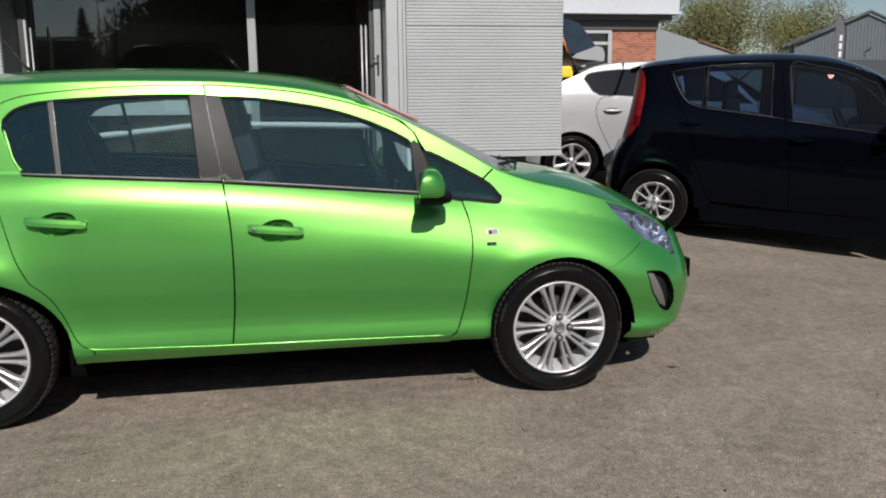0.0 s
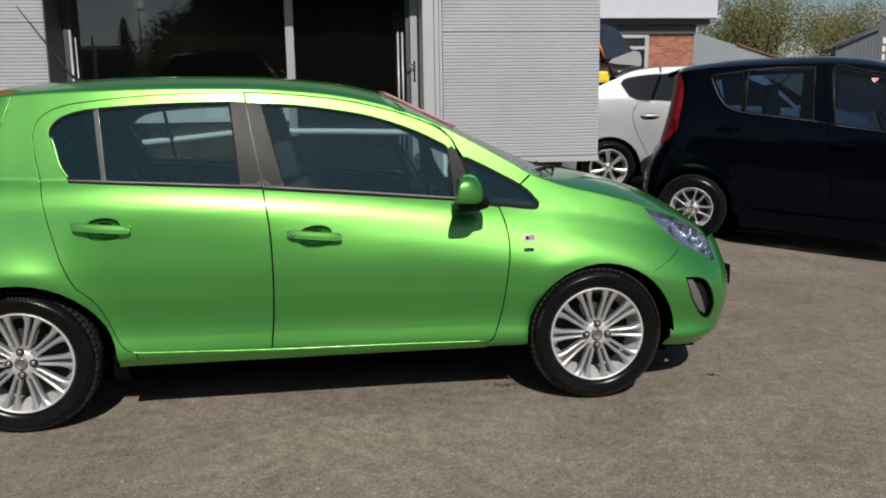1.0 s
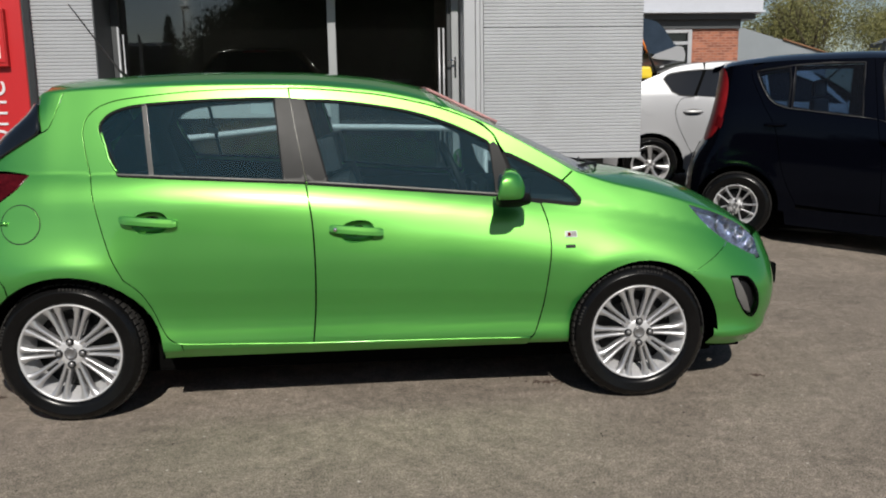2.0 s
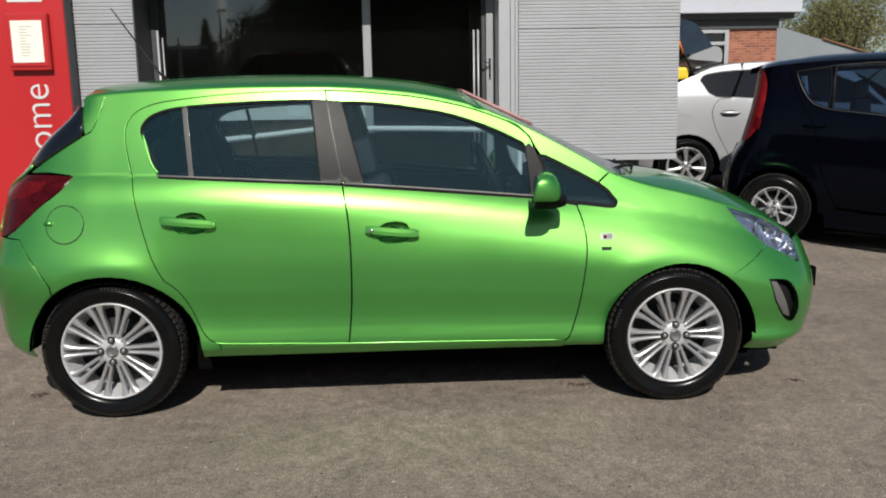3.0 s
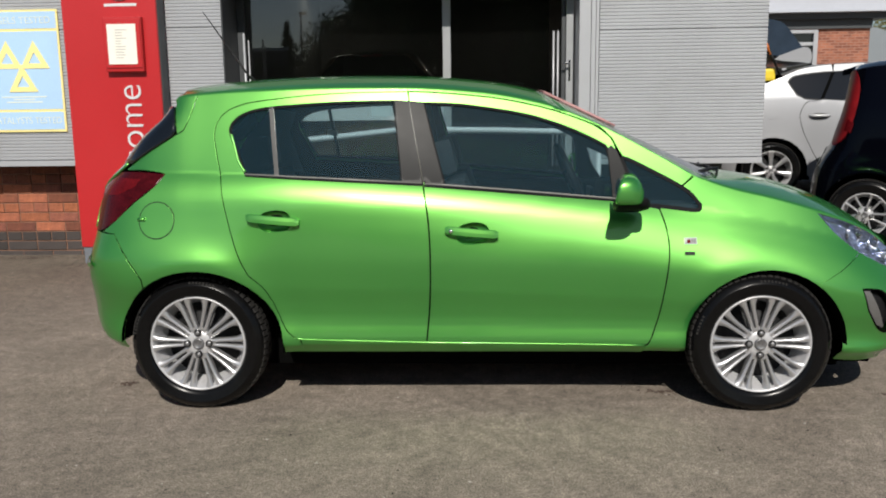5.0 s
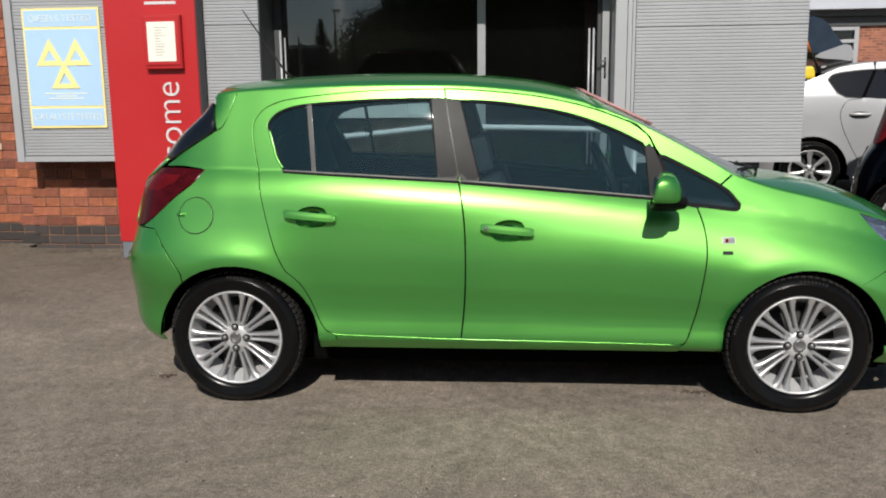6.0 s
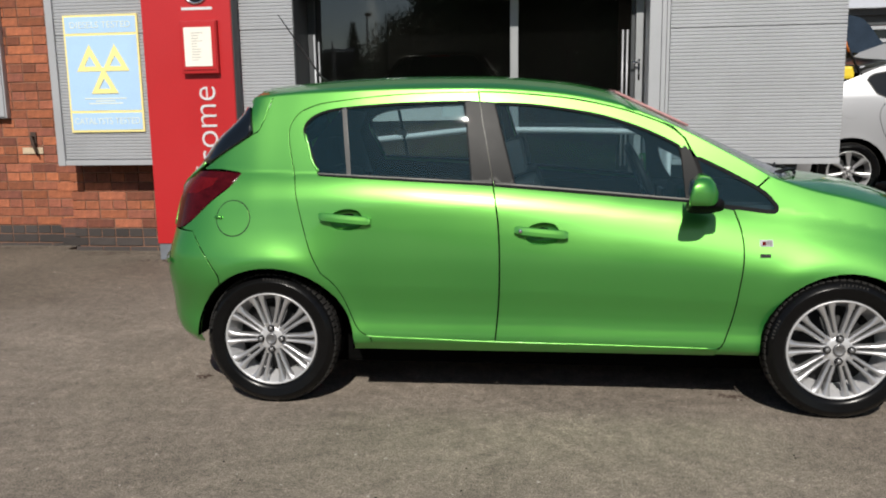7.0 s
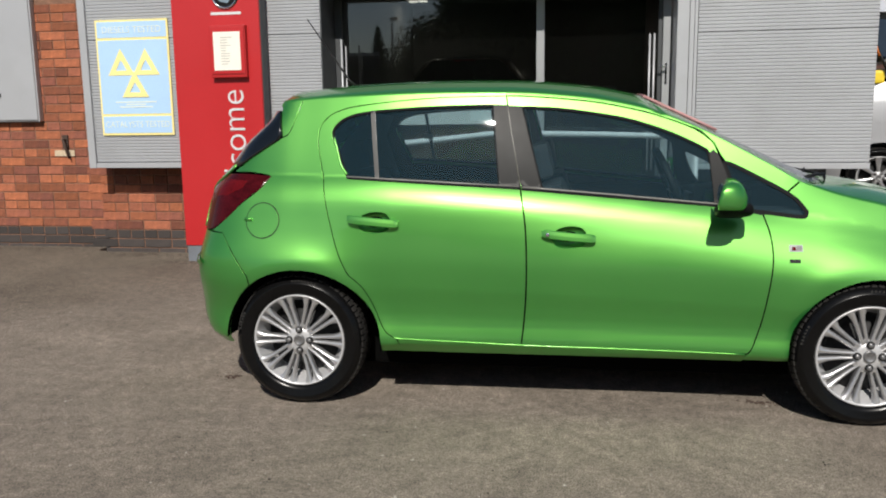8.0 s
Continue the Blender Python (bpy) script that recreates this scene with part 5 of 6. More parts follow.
# sticker inside the rear door glass
side_panel("window_sticker", half_width, [(-0.455, 1.322), (-0.368, 1.318), (-0.368, 1.362), (-0.455, 1.366)], STICKER, car, side=-1, out=-0.008, gap=0, thick=0, cell=0.03, label="pale sticker on the rear door glass")
side_panel("window_sticker", half_width, [(-0.93, 1.20), (-0.865, 1.196), (-0.865, 1.232), (-0.93, 1.236)], STICKER, car, side=1, out=-0.008, gap=0, thick=0, cell=0.03, label="small pale sticker on the far rear glass")
# fuel flap on the right-hand side
fc = [(-1.402 + 0.079 * math.cos(a * math.pi / 16), 0.877 + 0.077 * math.sin(a * math.pi / 16)) for a in range(32)]
side_panel("fuel_flap", half_width, fc, PAINT_GREEN, car, side=-1, out=0.0025, gap=0, thick=0.006, cell=0.02, label="round green fuel flap")
side_panel("fuel_flap_gap", half_width, [(-1.402 + 0.0835 * math.cos(a * math.pi / 16), 0.877 + 0.0815 * math.sin(a * math.pi / 16)) for a in range(32)], DARK, car, side=-1, out=0.0008, gap=0, thick=0.001, cell=0.02)
tube(bm := bmesh.new(), [(-1.488, -half_width(-1.488, 0.88) - 0.004, 0.882), (-1.455, -half_width(-1.455, 0.88) - 0.006, 0.882)], 0.008, 8)
part("flap_grip", bm, PAINT_GREEN, car, smooth=True)
# badges
for bx0, bx1, bz0, bz1, mt in ((0.914, 0.970, 0.752, 0.78, CAP), (0.914, 0.958, 0.708, 0.722, DARK)):
    side_panel("badge", half_width, [(bx0, bz0), (bx1, bz0), (bx1, bz1), (bx0, bz1)], mt, car, side=-1, out=0.003, gap=0, thick=0.003, cell=0.02, label="small raised badge")
side_panel("badge", half_width, [(0.925, 0.757), (0.94, 0.757), (0.94, 0.772), (0.925, 0.772)], TAIL_RED, car, side=-1, out=0.0042, gap=0, thick=0.001, cell=0.02, label="small red badge field")
for bx in (0.943, 0.955):
    side_panel("badge_letter", half_width, [(bx, 0.757), (bx + 0.009, 0.757), (bx + 0.009, 0.774), (bx, 0.774)], SATIN, car, side=-1, out=0.0044, gap=0, thick=0.001, cell=0.02)

# roof, screens, bonnet


def roof_point(x, v):
    r = rail_z(x)
    w = half_width(x, r)
    return Vector((x, v * w, r + crown(x) * (1 - abs(v) ** 3.2)))


COLS = [i / 14 for i in range(-14, 15)]
rows = []
for j in range(37):
    u = j / 36
    row = []
    for v in COLS:
        k = 1 - v * v
        x0, x1 = -1.36 - 0.135 * k, 0.40 - 0.11 * k
        row.append(roof_point(x0 + (x1 - x0) * u, v))
    rows.append(row)
lip = [Vector((p.x - 0.012, p.y * 0.995, p.z - 0.012)) for p in rows[0]]
lip2 = [Vector((p.x + 0.004, p.y * 0.99, p.z - 0.05)) for p in rows[0]]
grid_mesh("roof_panel", [lip2, lip] + rows, PAINT_GREEN, car, "green roof with rear spoiler lip", flip=True, thick=0.008)
grid_mesh("headlining", [[Vector((p.x, p.y * 0.97, p.z - 0.035)) for p in r] for r in rows[2::4]], HEADLINING, car, flip=True)


def screen_row(u, vs):
    row = []
    for v in vs:
        xe, xc = 0.40 + 0.62 * u, 0.29 + 0.97 * u
        k = 1 - v * v
        x = xe + (xc - xe) * k
        ze = rail_z(xe)
        zc = rail_z(0.29) + crown(0.29) + (0.99 - rail_z(0.29) - crown(0.29)) * u - 0.01 * u * (1 - u)
        row.append(Vector((x, v * half_width(xe, ze), ze + (zc - ze) * (1 - abs(v) ** 2.6))))
    return row


mid = [i / 14 for i in range(-14, 15)]


def screen_half(u):
    """Half the visible glass, narrower under the rounded upper corners."""
    return 0.5 + 0.33 * min(1.0, 1.6 * u)


ws = grid_mesh("windscreen", [screen_row(j / 16, [v * screen_half(j / 16) for v in mid]) for j in range(17)], SCREEN_GLASS, car, "tinted windscreen", flip=True)
for s in (-1, 1):
    grid_mesh("windscreen_edge", [screen_row(j / 16, [s * (screen_half(j / 16) - 0.005 + (1.005 - screen_half(j / 16)) * k) for k in (0.0, 0.25, 0.5, 0.75, 0.9, 1.0)]) for j in range(17)], PAINT_GREEN, car, flip=s > 0, thick=0.01)
card = [[p + Vector((-0.002, 0, 0.018)) for p in screen_row(0.04 + 0.38 * j / 6, [-0.48, -0.4, -0.3, -0.1, 0.1, 0.3, 0.4, 0.48])] for j in range(7)]
grid_mesh("sale_strip", card, STRIP, ws, "red printed strip on the windscreen", flip=True, thick=0.013)


def bonnet_point(u, v, lift=0.0):
    k = 1 - v * v
    xe = 0.99 + (1.885 - 0.99) * u
    xc = 1.2 + (2.0 - 1.2) * u
    x = xe + (xc - xe) * k
    ze = rail_z(xe)
    w = half_width(xe, ze)
    zc = 1.02 - 0.06 * u - 0.24 * u ** 2.4
    return Vector((x, v * w, ze + (zc - ze) * (1 - abs(v) ** 2.4) + lift))


grid_mesh("bonnet", [[bonnet_point(j / 22, i / 14 * 0.995) for i in range(-14, 15)] for j in range(23)], PAINT_GREEN, car, "green bonnet", flip=True, thick=0.008)
cowl = [[bonnet_point(0.0, i / 10 * 0.9) + Vector((dx, 0, dz)) for i in range(-10, 11)] for dx, dz in ((0.02, -0.006), (-0.06, 0.0), (-0.12, 0.02))]
grid_mesh("scuttle", cowl, DARK, car, "black scuttle below the windscreen")
for v0, v1 in ((-0.72, -0.04), (-0.08, 0.6)):
    lift = Vector((0.012, 0, 0.02))
    pivot = bonnet_point(0.0, v0) + Vector((-0.05, 0, 0.012))
    near, mean, far = (screen_row(u, [v])[0] + lift for u, v in ((0.97, v0 + 0.05), (0.955, (v0 + v1) / 2), (0.93, v1)))
    wp = part("wiper", tube(bmesh.new(), [pivot, (pivot + mean) / 2 + Vector((0.004, 0, 0.012)), mean + Vector((0.004, 0, 0.012))], [0.012, 0.009, 0.005], 8), DARK, car, "black wiper arm")
    part("wiper_blade", tube(bmesh.new(), [near, mean, far], [0.005, 0.008, 0.005], 6), DARK, wp)


# bumpers, tailgate
fb = wrap_end("front_bumper", half_width, 0.193, 0.605, lambda z: 1.86, nose_x, 1, PAINT_GREEN, car, 16, 26, "green front bumper", thick=0)
wrap_end("bumper_upper", half_width, 0.605, 0.70, lambda z: 1.897, nose_x, 1, PAINT_GREEN, fb, 6, 26, thick=0)
for s in (-1, 1):
    side_panel("bumper_side", half_width, arch(*FRONT_ARCH, 0.93, -0.28) + [(1.7, 0.206), (1.862, 0.193), (1.862, 0.4), (1.862, 0.62), (1.817, 0.638), (1.7025, 0.6965), (1.6, 0.6365)], PAINT_GREEN, fb, [FOG], s, gap=0.0004, cell=0.022)
part("lower_spoiler", boxed(1.47, 1.8, -0.68, 0.68, 0.182, 0.224, 0.015), MATT, fb, "black lower lip")
part("light_block_tray", boxed(1.7, 1.97, -0.5, 0.5, 0.2, 0.226, 0.004), MATT, fb)
pl = part("number_plate", boxed(2.02, 2.185, -0.262, 0.262, 0.385, 0.495, 0.02), MATT, fb, "number plate edge in a dark holder")
part("plate_face", boxed(2.1852, 2.1862, -0.24, 0.24, 0.412, 0.478), WHITE, pl)
rb = wrap_end("rear_bumper", half_width, 0.265, 0.815, lambda z: -1.735, tail_x, -1, PAINT_GREEN, car, 18, 26, "green rear bumper", thick=0)
for s in (-1, 1):
    side_panel("bumper_side", half_width, [(-1.475, 0.618), (-1.611, 0.813), (-1.737, 0.813), (-1.737, 0.5), (-1.737, 0.265), (-1.612, 0.275)] + arch(*REAR_ARCH, math.pi + 0.09, math.pi * 0.722), PAINT_GREEN, rb, [], s, gap=0.0002, cell=0.022)
wrap_end("bumper_step", half_width, 0.655, 0.675, lambda z: -1.74, tail_x, -1, PAINT_GREEN, rb, 3, 20, out=0.008, thick=0)
tg = wrap_end("tailgate", half_width, 0.817, 1.118, lambda z: -1.785 if z < 0.98 else -1.785 + (z - 0.98) * 1.45, tail_x, -1, PAINT_GREEN, car, 10, 22, "green tailgate")
wrap_end("rear_glass", half_width, 1.115, 1.37, lambda z: -1.564 + (z - 1.114) * 1.66 if z < 1.25 else -1.338 - (z - 1.25) * 0.19, tail_x, -1, BLACK_GLASS, tg, 10, 22, "black rear window glass")
for s in (-1, 1):
    side_panel("tailgate_side", half_width, [(-1.255, rail_z(-1.255)), (-1.285, 1.32), (-1.31, 1.268), (-1.338, 1.252), (-1.362, 1.365), (-1.362, rail_z(-1.36))], PAINT_GREEN, tg, side=s, out=-0.001)
part("underbody", boxed(-1.62, 1.7, -0.585, 0.585, 0.135, 0.32, 0.02), MATT, car)
for bx0, bx1 in ((-0.86, -0.8), (0.86, 0.925)):
    part("arch_light_block", boxed(bx0, bx1, -0.78, 0.78, 0.27, 0.6), MATT, car)

for s in (-1, 1):
    part("door_top_gap_shade", tube(bmesh.new(), [(x, s * (half_width(x, rail_z(x) - 0.010) + 0.0004), rail_z(x) - 0.010) for x in [-0.29 + 0.06 * i for i in range(14)]] + [(x, s * (half_width(x, z) + 0.0004), z) for x, z in ((0.535, 1.271), (0.575, 1.246), (0.6, 1.224))], 0.0036, 6), SEAL, car, "black line painted as the shaded gap above the doors")

# aerial
part("aerial", tube(bmesh.new(), [(-1.165, 0.02, 1.505), (-1.205, 0.02, 1.54), (-1.43, 0.02, 1.87)], [0.012, 0.006, 0.0025], 8), DARK, car, "thin black roof aerial")

# cabin
def seat_block(x, y, wide, tilt=0.0):
    bm = bmesh.new()
    box(bm, x - 0.25, x + 0.27, y - wide / 2, y + wide / 2, 0.40, 0.55, 0.05)
    s = part("seat", bm, SEAT, car, "dark cloth seat")
    bm = bmesh.new()
    box(bm, -0.06, 0.07, -wide / 2, wide / 2, 0, 0.54, 0.05)
    bm.transform(Matrix.Translation((x - 0.27, y, 0.5)) @ Matrix.Rotation(radians(-18), 4, "Y"))
    part("backrest", bm, SEAT, s)
    for yy in ((y,) if wide < 0.8 else (y - 0.38, y + 0.38)):
        bm = bmesh.new()
        box(bm, -0.045, 0.045, -0.13, 0.13, 0.0, 0.17, 0.04)
        bm.transform(Matrix.Translation((x - 0.45, yy, 1.04)) @ Matrix.Rotation(radians(-12), 4, "Y"))
        part("headrest", bm, SEAT, s)


seat_block(0.33, -0.36, 0.5)
seat_block(0.33, 0.36, 0.5)
seat_block(-0.75, 0.0, 1.2)
part("dashboard", boxed(0.62, 1.12, -0.7, 0.7, 0.62, 0.925, 0.06), CABIN, car)
part("cabin_floor", boxed(-0.8, 0.86, -0.72, 0.72, 0.3, 0.34), CABIN, car)
part("parcel_shelf", boxed(-1.5, -1.1, -0.62, 0.62, 0.93, 0.96, 0.01), CABIN, car)
lathe(bm := bmesh.new(), [(0.162, 0.0), (0.168, 0.013), (0.178, 0.017), (0.188, 0.013), (0.193, 0.0), (0.188, -0.013), (0.178, -0.017), (0.168, -0.013), (0.162, 0.0)], 36)
bm.transform(Matrix.Rotation(radians(90), 4, "Z") @ Matrix.Rotation(radians(0), 4, "X"))
bm.transform(Matrix.Translation((0.47, -0.36, 1.0)) @ Matrix.Rotation(radians(-24), 4, "Y"))
sw = part("steering_wheel", bm, DARK, car, smooth=True)
bm = boxed(-0.02, 0.02, -0.17, 0.17, -0.03, 0.03, 0.012)
box(bm, -0.03, 0.02, -0.07, 0.07, -0.06, 0.06, 0.02)
bm.transform(Matrix.Translation((0.48, -0.36, 0.995)) @ Matrix.Rotation(radians(-24), 4, "Y"))
part("steering_spokes", bm, TRIM, sw)
for dy in (-0.1, 0.1):
    bm = boxed(-0.036, -0.02, dy - 0.035, dy + 0.035, -0.012, 0.012, 0.005)
    bm.transform(Matrix.Translation((0.48, -0.36, 0.995)) @ Matrix.Rotation(radians(-24), 4, "Y"))
    part("spoke_trim", bm, CHROME, sw, "silver spoke trim")
part("instrument_hood", boxed(0.6, 0.82, -0.52, -0.2, 0.9, 1.0, 0.04), CABIN, car)
part("radio_display", boxed(0.6, 0.62, -0.06, 0.12, 0.84, 0.93, 0.006), SATIN, car, "grey centre display")
for yy in (-0.6, 0.6):
    lathe(bm := bmesh.new(), [(0.052, 0.0), (0.048, 0.008), (0.038, 0.004), (0.0001, 0.002)], 20)
    bm.transform(Matrix.Translation((0.6, yy, 0.88)) @ Matrix.Rotation(radians(-90), 4, "Z"))
    part("air_vent", bm, SATIN, car, "round grey air vent")
for s in (-1, 1):
    part("door_lining", boxed(-0.79, 0.75, s * 0.70, s * 0.735, 0.36, 0.92, 0.02), CABIN, car)
    part("inner_pillar", tube(bmesh.new(), [(-0.26, s * 0.70, 0.95), (-0.30, s * 0.62, 1.25), (-0.33, s * 0.58, 1.42)], [0.06, 0.05, 0.05], 8), CABIN, car)
    part("cant_rail_trim", tube(bmesh.new(), [(x, s * (half_width(x, rail_z(x)) - 0.05), rail_z(x) - 0.03) for x in (-0.95, -0.7, -0.3, 0.0, 0.25, 0.45)], [0.015, 0.03, 0.03, 0.028, 0.025, 0.02], 8), HEADLINING, car, "pale grey roof rail lining")
    side_panel("quarter_trim", half_width, [(-1.1, 0.98), (-1.155, 1.24), (-1.1, 1.36), (-1.25, 1.385), (-1.42, 1.22), (-1.5, 1.1), (-1.5, 0.98)], CABIN, car, side=s, out=-0.04, gap=0, thick=0, cell=0.06)
    part("belt_reel", tube(bmesh.new(), [(-0.24, s * 0.69, 0.7), (-0.29, s * 0.6, 1.3)], 0.018, 6), DARK, car)
part("rear_view_mirror", boxed(0.52, 0.54, -0.12, 0.12, 1.22, 1.29, 0.01), DARK, car)
# ---- parked cars behind ----
def plain_body(half, tail, nose, belt, lean, square=6):
    """Half-width of a simple car body: round ends, a full flank and a leaning glasshouse."""
    def width(x, z):
        b = belt(x)
        w = half
        if z < b:
            u = max(0.0, z - 0.2) / (b - 0.2)
            w -= 0.09 * max(0.0, 0.25 - u) ** 1.0 + 0.035 * u ** 4
            for hub in (0.0,):
                r = math.hypot(x - hub, z - 0.31)
                w += 0.003 * math.exp(-((r - 0.37) / 0.06) ** 2)
        else:
            w -= 0.035 + lean * (z - b) + 0.15 * (z - b) ** 2
        t, n = tail(z), nose(z)
        m = 0.4
        if x < m:
            w *= max(0.0, 1 - min(1.0, (m - x) / (m - t)) ** square) ** 0.5
        if x > 1.8:
            w *= max(0.0, 1 - min(1.0, (x - 1.8) / (n - 1.8)) ** 5) ** 0.5
        return w
    return width


def top_sheet(name, width, edge, middle, x0, x1, mat, parent, rows=30, label=""):
    """Roof or bonnet between the two upper edges."""
    grid = []
    for j in range(rows + 1):
        x = x0 + (x1 - x0) * j / rows
        e, c = edge(x), middle(x)
        w = width(x, e)
        grid.append([Vector((x, w * i / 10, e + (c - e) * (1 - abs(i / 10) ** 2.6))) for i in range(-10, 11)])
    return grid_mesh(name, grid, mat, parent, label, flip=True)


def circle_arch(cx, r, a0, a1, n=14):
    return [(cx + r * math.cos(a0 + (a1 - a0) * i / n), 0.31 + r * math.sin(a0 + (a1 - a0) * i / n)) for i in range(n + 1)]


def wheels_on(parent, kit, base, half, r, bolts, drop=0.0):
    for x in (0.0, base):
        for s in (-1, 1):
            fit_wheel(kit, parent, x, s * (half - 0.015), r - (drop if x else 0.0), s, 11, bolts)
            lathe(bm := bmesh.new(), [(0.35, 0.0), (0.35, -0.25), (0.0001, -0.25)], 28, -0.3, math.pi + 0.3)
            o = part("wheel_liner", bm, MATT, parent)
            o.matrix_basis = pose(x, s * (half - 0.04), 0.31, 0, 0, 0 if s < 0 else 180)


def handle_on(width, parent, x, z, s, mat, ln=0.2):
    pts = [(x - ln / 2 + ln * i / 6, s * (width(x, z) + 0.005 + 0.03 * math.sin(math.pi * i / 6) ** 0.4), z) for i in range(7)]
    part("door_handle", tube(bmesh.new(), pts, [0.009, 0.015, 0.016, 0.016, 0.016, 0.015, 0.009], 8), mat, parent, smooth=True)


# black tall hatchback
MOULDING = material("dull_grey_moulding", (0.02, 0.02, 0.022), 0.35, vary=0.08)
LAMP_RED = material("bright_red_lamp_plastic", (0.2, 0.009, 0.012), 0.4, vary=0.35, scale=9, spec=0.1)
mpv = thing("compact_mpv", "black tall hatchback parked with its rear beside a silver car", "car", pose(3.47, 3.95, 0.045, 0, 0, -27) @ Matrix.Scale(1.05, 4) @ pose(0, 0.80, 0))
M_HALF = 0.82
m_belt = curve([(-0.6, 1.22), (0.0, 1.2), (0.4, 1.16), (1.07, 1.05), (1.8, 0.92), (2.2, 0.88), (3.2, 0.7)])
m_edge = curve([(-0.35, 1.5), (0.0, 1.56), (0.5, 1.585), (1.0, 1.585), (1.4, 1.56), (1.75, 1.47), (2.0, 1.32), (2.35, 1.02), (2.6, 0.95), (3.0, 0.8), (3.2, 0.7)])
m_mid = curve([(-0.35, 1.55), (0.0, 1.63), (0.5, 1.665), (1.0, 1.67), (1.4, 1.64), (1.8, 1.52), (2.1, 1.33), (2.45, 1.07), (2.7, 1.0), (3.0, 0.88), (3.2, 0.75)])
m_w = plain_body(M_HALF, curve([(0.2, -0.46), (0.45, -0.5), (0.68, -0.465), (0.93, -0.34), (1.25, -0.26), (1.44, -0.23), (1.6, -0.212)]), curve([(0.2, 3.1), (0.5, 3.2), (0.75, 3.1), (1.1, 3.0)]), m_belt, 0.24, 12)


def m_rail(x0, x1, n):
    return [(x0 + (x1 - x0) * i / n, m_edge(x0 + (x1 - x0) * i / n)) for i in range(n + 1)]


MQ = smooth_open([(0.4, 1.175), (0.28, 1.225), (0.2, 1.33), (0.14, 1.475), (0.16, 1.5), (0.4, 1.525)]) + [(0.415, 1.4)]
MR = [(0.435, 1.172), (0.45, 1.535), (0.7, 1.548), (0.985, 1.545), (0.98, 1.092)]
MF = smooth_open([(1.165, 1.055), (1.135, 1.535), (1.35, 1.52), (1.58, 1.47), (1.75, 1.39), (1.86, 1.31), (1.95, 0.93)])[:-1] + [(1.95, 0.93)]
M_RSEAM = smooth_open([(1.06, m_edge(1.06)), (1.10, 1.06), (1.15, 0.7), (1.16, 0.26)])
M_RBACK = smooth_open([(0.1, m_edge(0.1) - 0.03), (0.09, 1.45), (0.2, 1.2), (0.3, 1.0), (0.36, 0.68), (0.42, 0.5), (0.5, 0.33)])
for s in (-1, 1):
    rd = side_panel("rear_door", m_w, m_rail(0.1, 1.06, 10)[1:-1] + M_RSEAM + M_RBACK[::-1], PAINT_BLACK, mpv, [MQ, MR], s, cell=0.06)
    fd = side_panel("front_door", m_w, M_RSEAM[::-1] + m_rail(1.06, 1.8, 10)[1:] + [(1.98, 1.2), (2.06, 0.9), (2.05, 0.6), (1.98, 0.2)], PAINT_BLACK, mpv, [MF], s, cell=0.06)
    side_panel("rear_quarter", m_w, circle_arch(0.0, 0.36, -0.1, math.pi) + [(-0.42, 0.32), (-0.44, 0.6), (-0.36, 0.9), (-0.28, 1.2), (-0.22, 1.45), (-0.2, m_edge(-0.2))] + m_rail(-0.15, 0.1, 4) + M_RBACK[1:] + [(0.5, 0.25)], PAINT_BLACK, mpv, (), s, cell=0.05)
    side_panel("sill", m_w, [(0.4, 0.3), (0.42, 0.15), (1.98, 0.0), (1.98, 0.2)], PAINT_BLACK, mpv, (), s, cell=0.08)
    side_panel("front_wing", m_w, [(1.99, 0.0), (2.0, 0.3), (2.06, 0.6), (2.07, 0.9), (1.99, 1.2), (1.85, m_edge(1.85))] + m_rail(1.9, 2.9, 10) + [(2.9, 0.5), (2.8, 0.1)] + [(q[0], q[1] - 0.13) for q in circle_arch(2.36, 0.36, 0, math.pi)], PAINT_BLACK, mpv, (), s, cell=0.07)
    side_panel("window_glass", m_w, MQ, DIM_GLASS, rd, (), s, out=-0.004, gap=-0.004, thick=0, cell=0.05)
    side_panel("window_glass", m_w, MR, DIM_GLASS, rd, (), s, out=-0.004, gap=-0.004, thick=0, cell=0.08)
    side_panel("window_glass", m_w, MF, DIM_GLASS, fd, (), s, out=-0.004, gap=-0.004, thick=0, cell=0.08)
    for lp, ow in ((MQ, rd), (MR, rd), (MF, fd)):
        side_panel("window_surround", m_w, inset(lp, -0.004), SEAL, ow, [inset(lp, 0.003)], s, out=0.003, gap=0, thick=0.004, cell=0.05)
    for ow, ln in ((rd, smooth_open([(0.135, 1.475), (0.195, 1.33), (0.275, 1.222), (0.4, 1.17)]) + [(0.98, 1.087), (1.09, 1.069)]), (rd, [(0.425, 1.17), (0.433, 1.4), (0.44, 1.53)]), (rd, [(0.986, 1.086), (0.991, 1.55)]), (rd, [(0.16, 1.506), (0.45, 1.542), (0.7, 1.555), (0.991, 1.552)]), (fd, [(1.11, 1.064), (1.165, 1.05), (1.95, 0.925)]), (fd, [(1.16, 1.06), (1.133, 1.535)])):
        part("window_line", tube(bmesh.new(), [(x, s * (m_w(x, z) + 0.004), z) for x, z in ln], 0.0035, 6), MOULDING, ow, "dull grey window moulding")
    side_panel("gap_shade_sheet", m_w, circle_arch(0.0, 0.37, -0.1, math.pi) + [(-0.4, 0.32), (-0.36, 0.8), (-0.25, 1.2)] + m_rail(-0.15, 2.8, 20) + [(2.85, 0.5)] + circle_arch(2.36, 0.37, 0, math.pi), MATT, mpv, [inset(q, -0.004) for q in (MQ, MR, MF)], s, out=-0.02, gap=0, thick=0, cell=0.12)
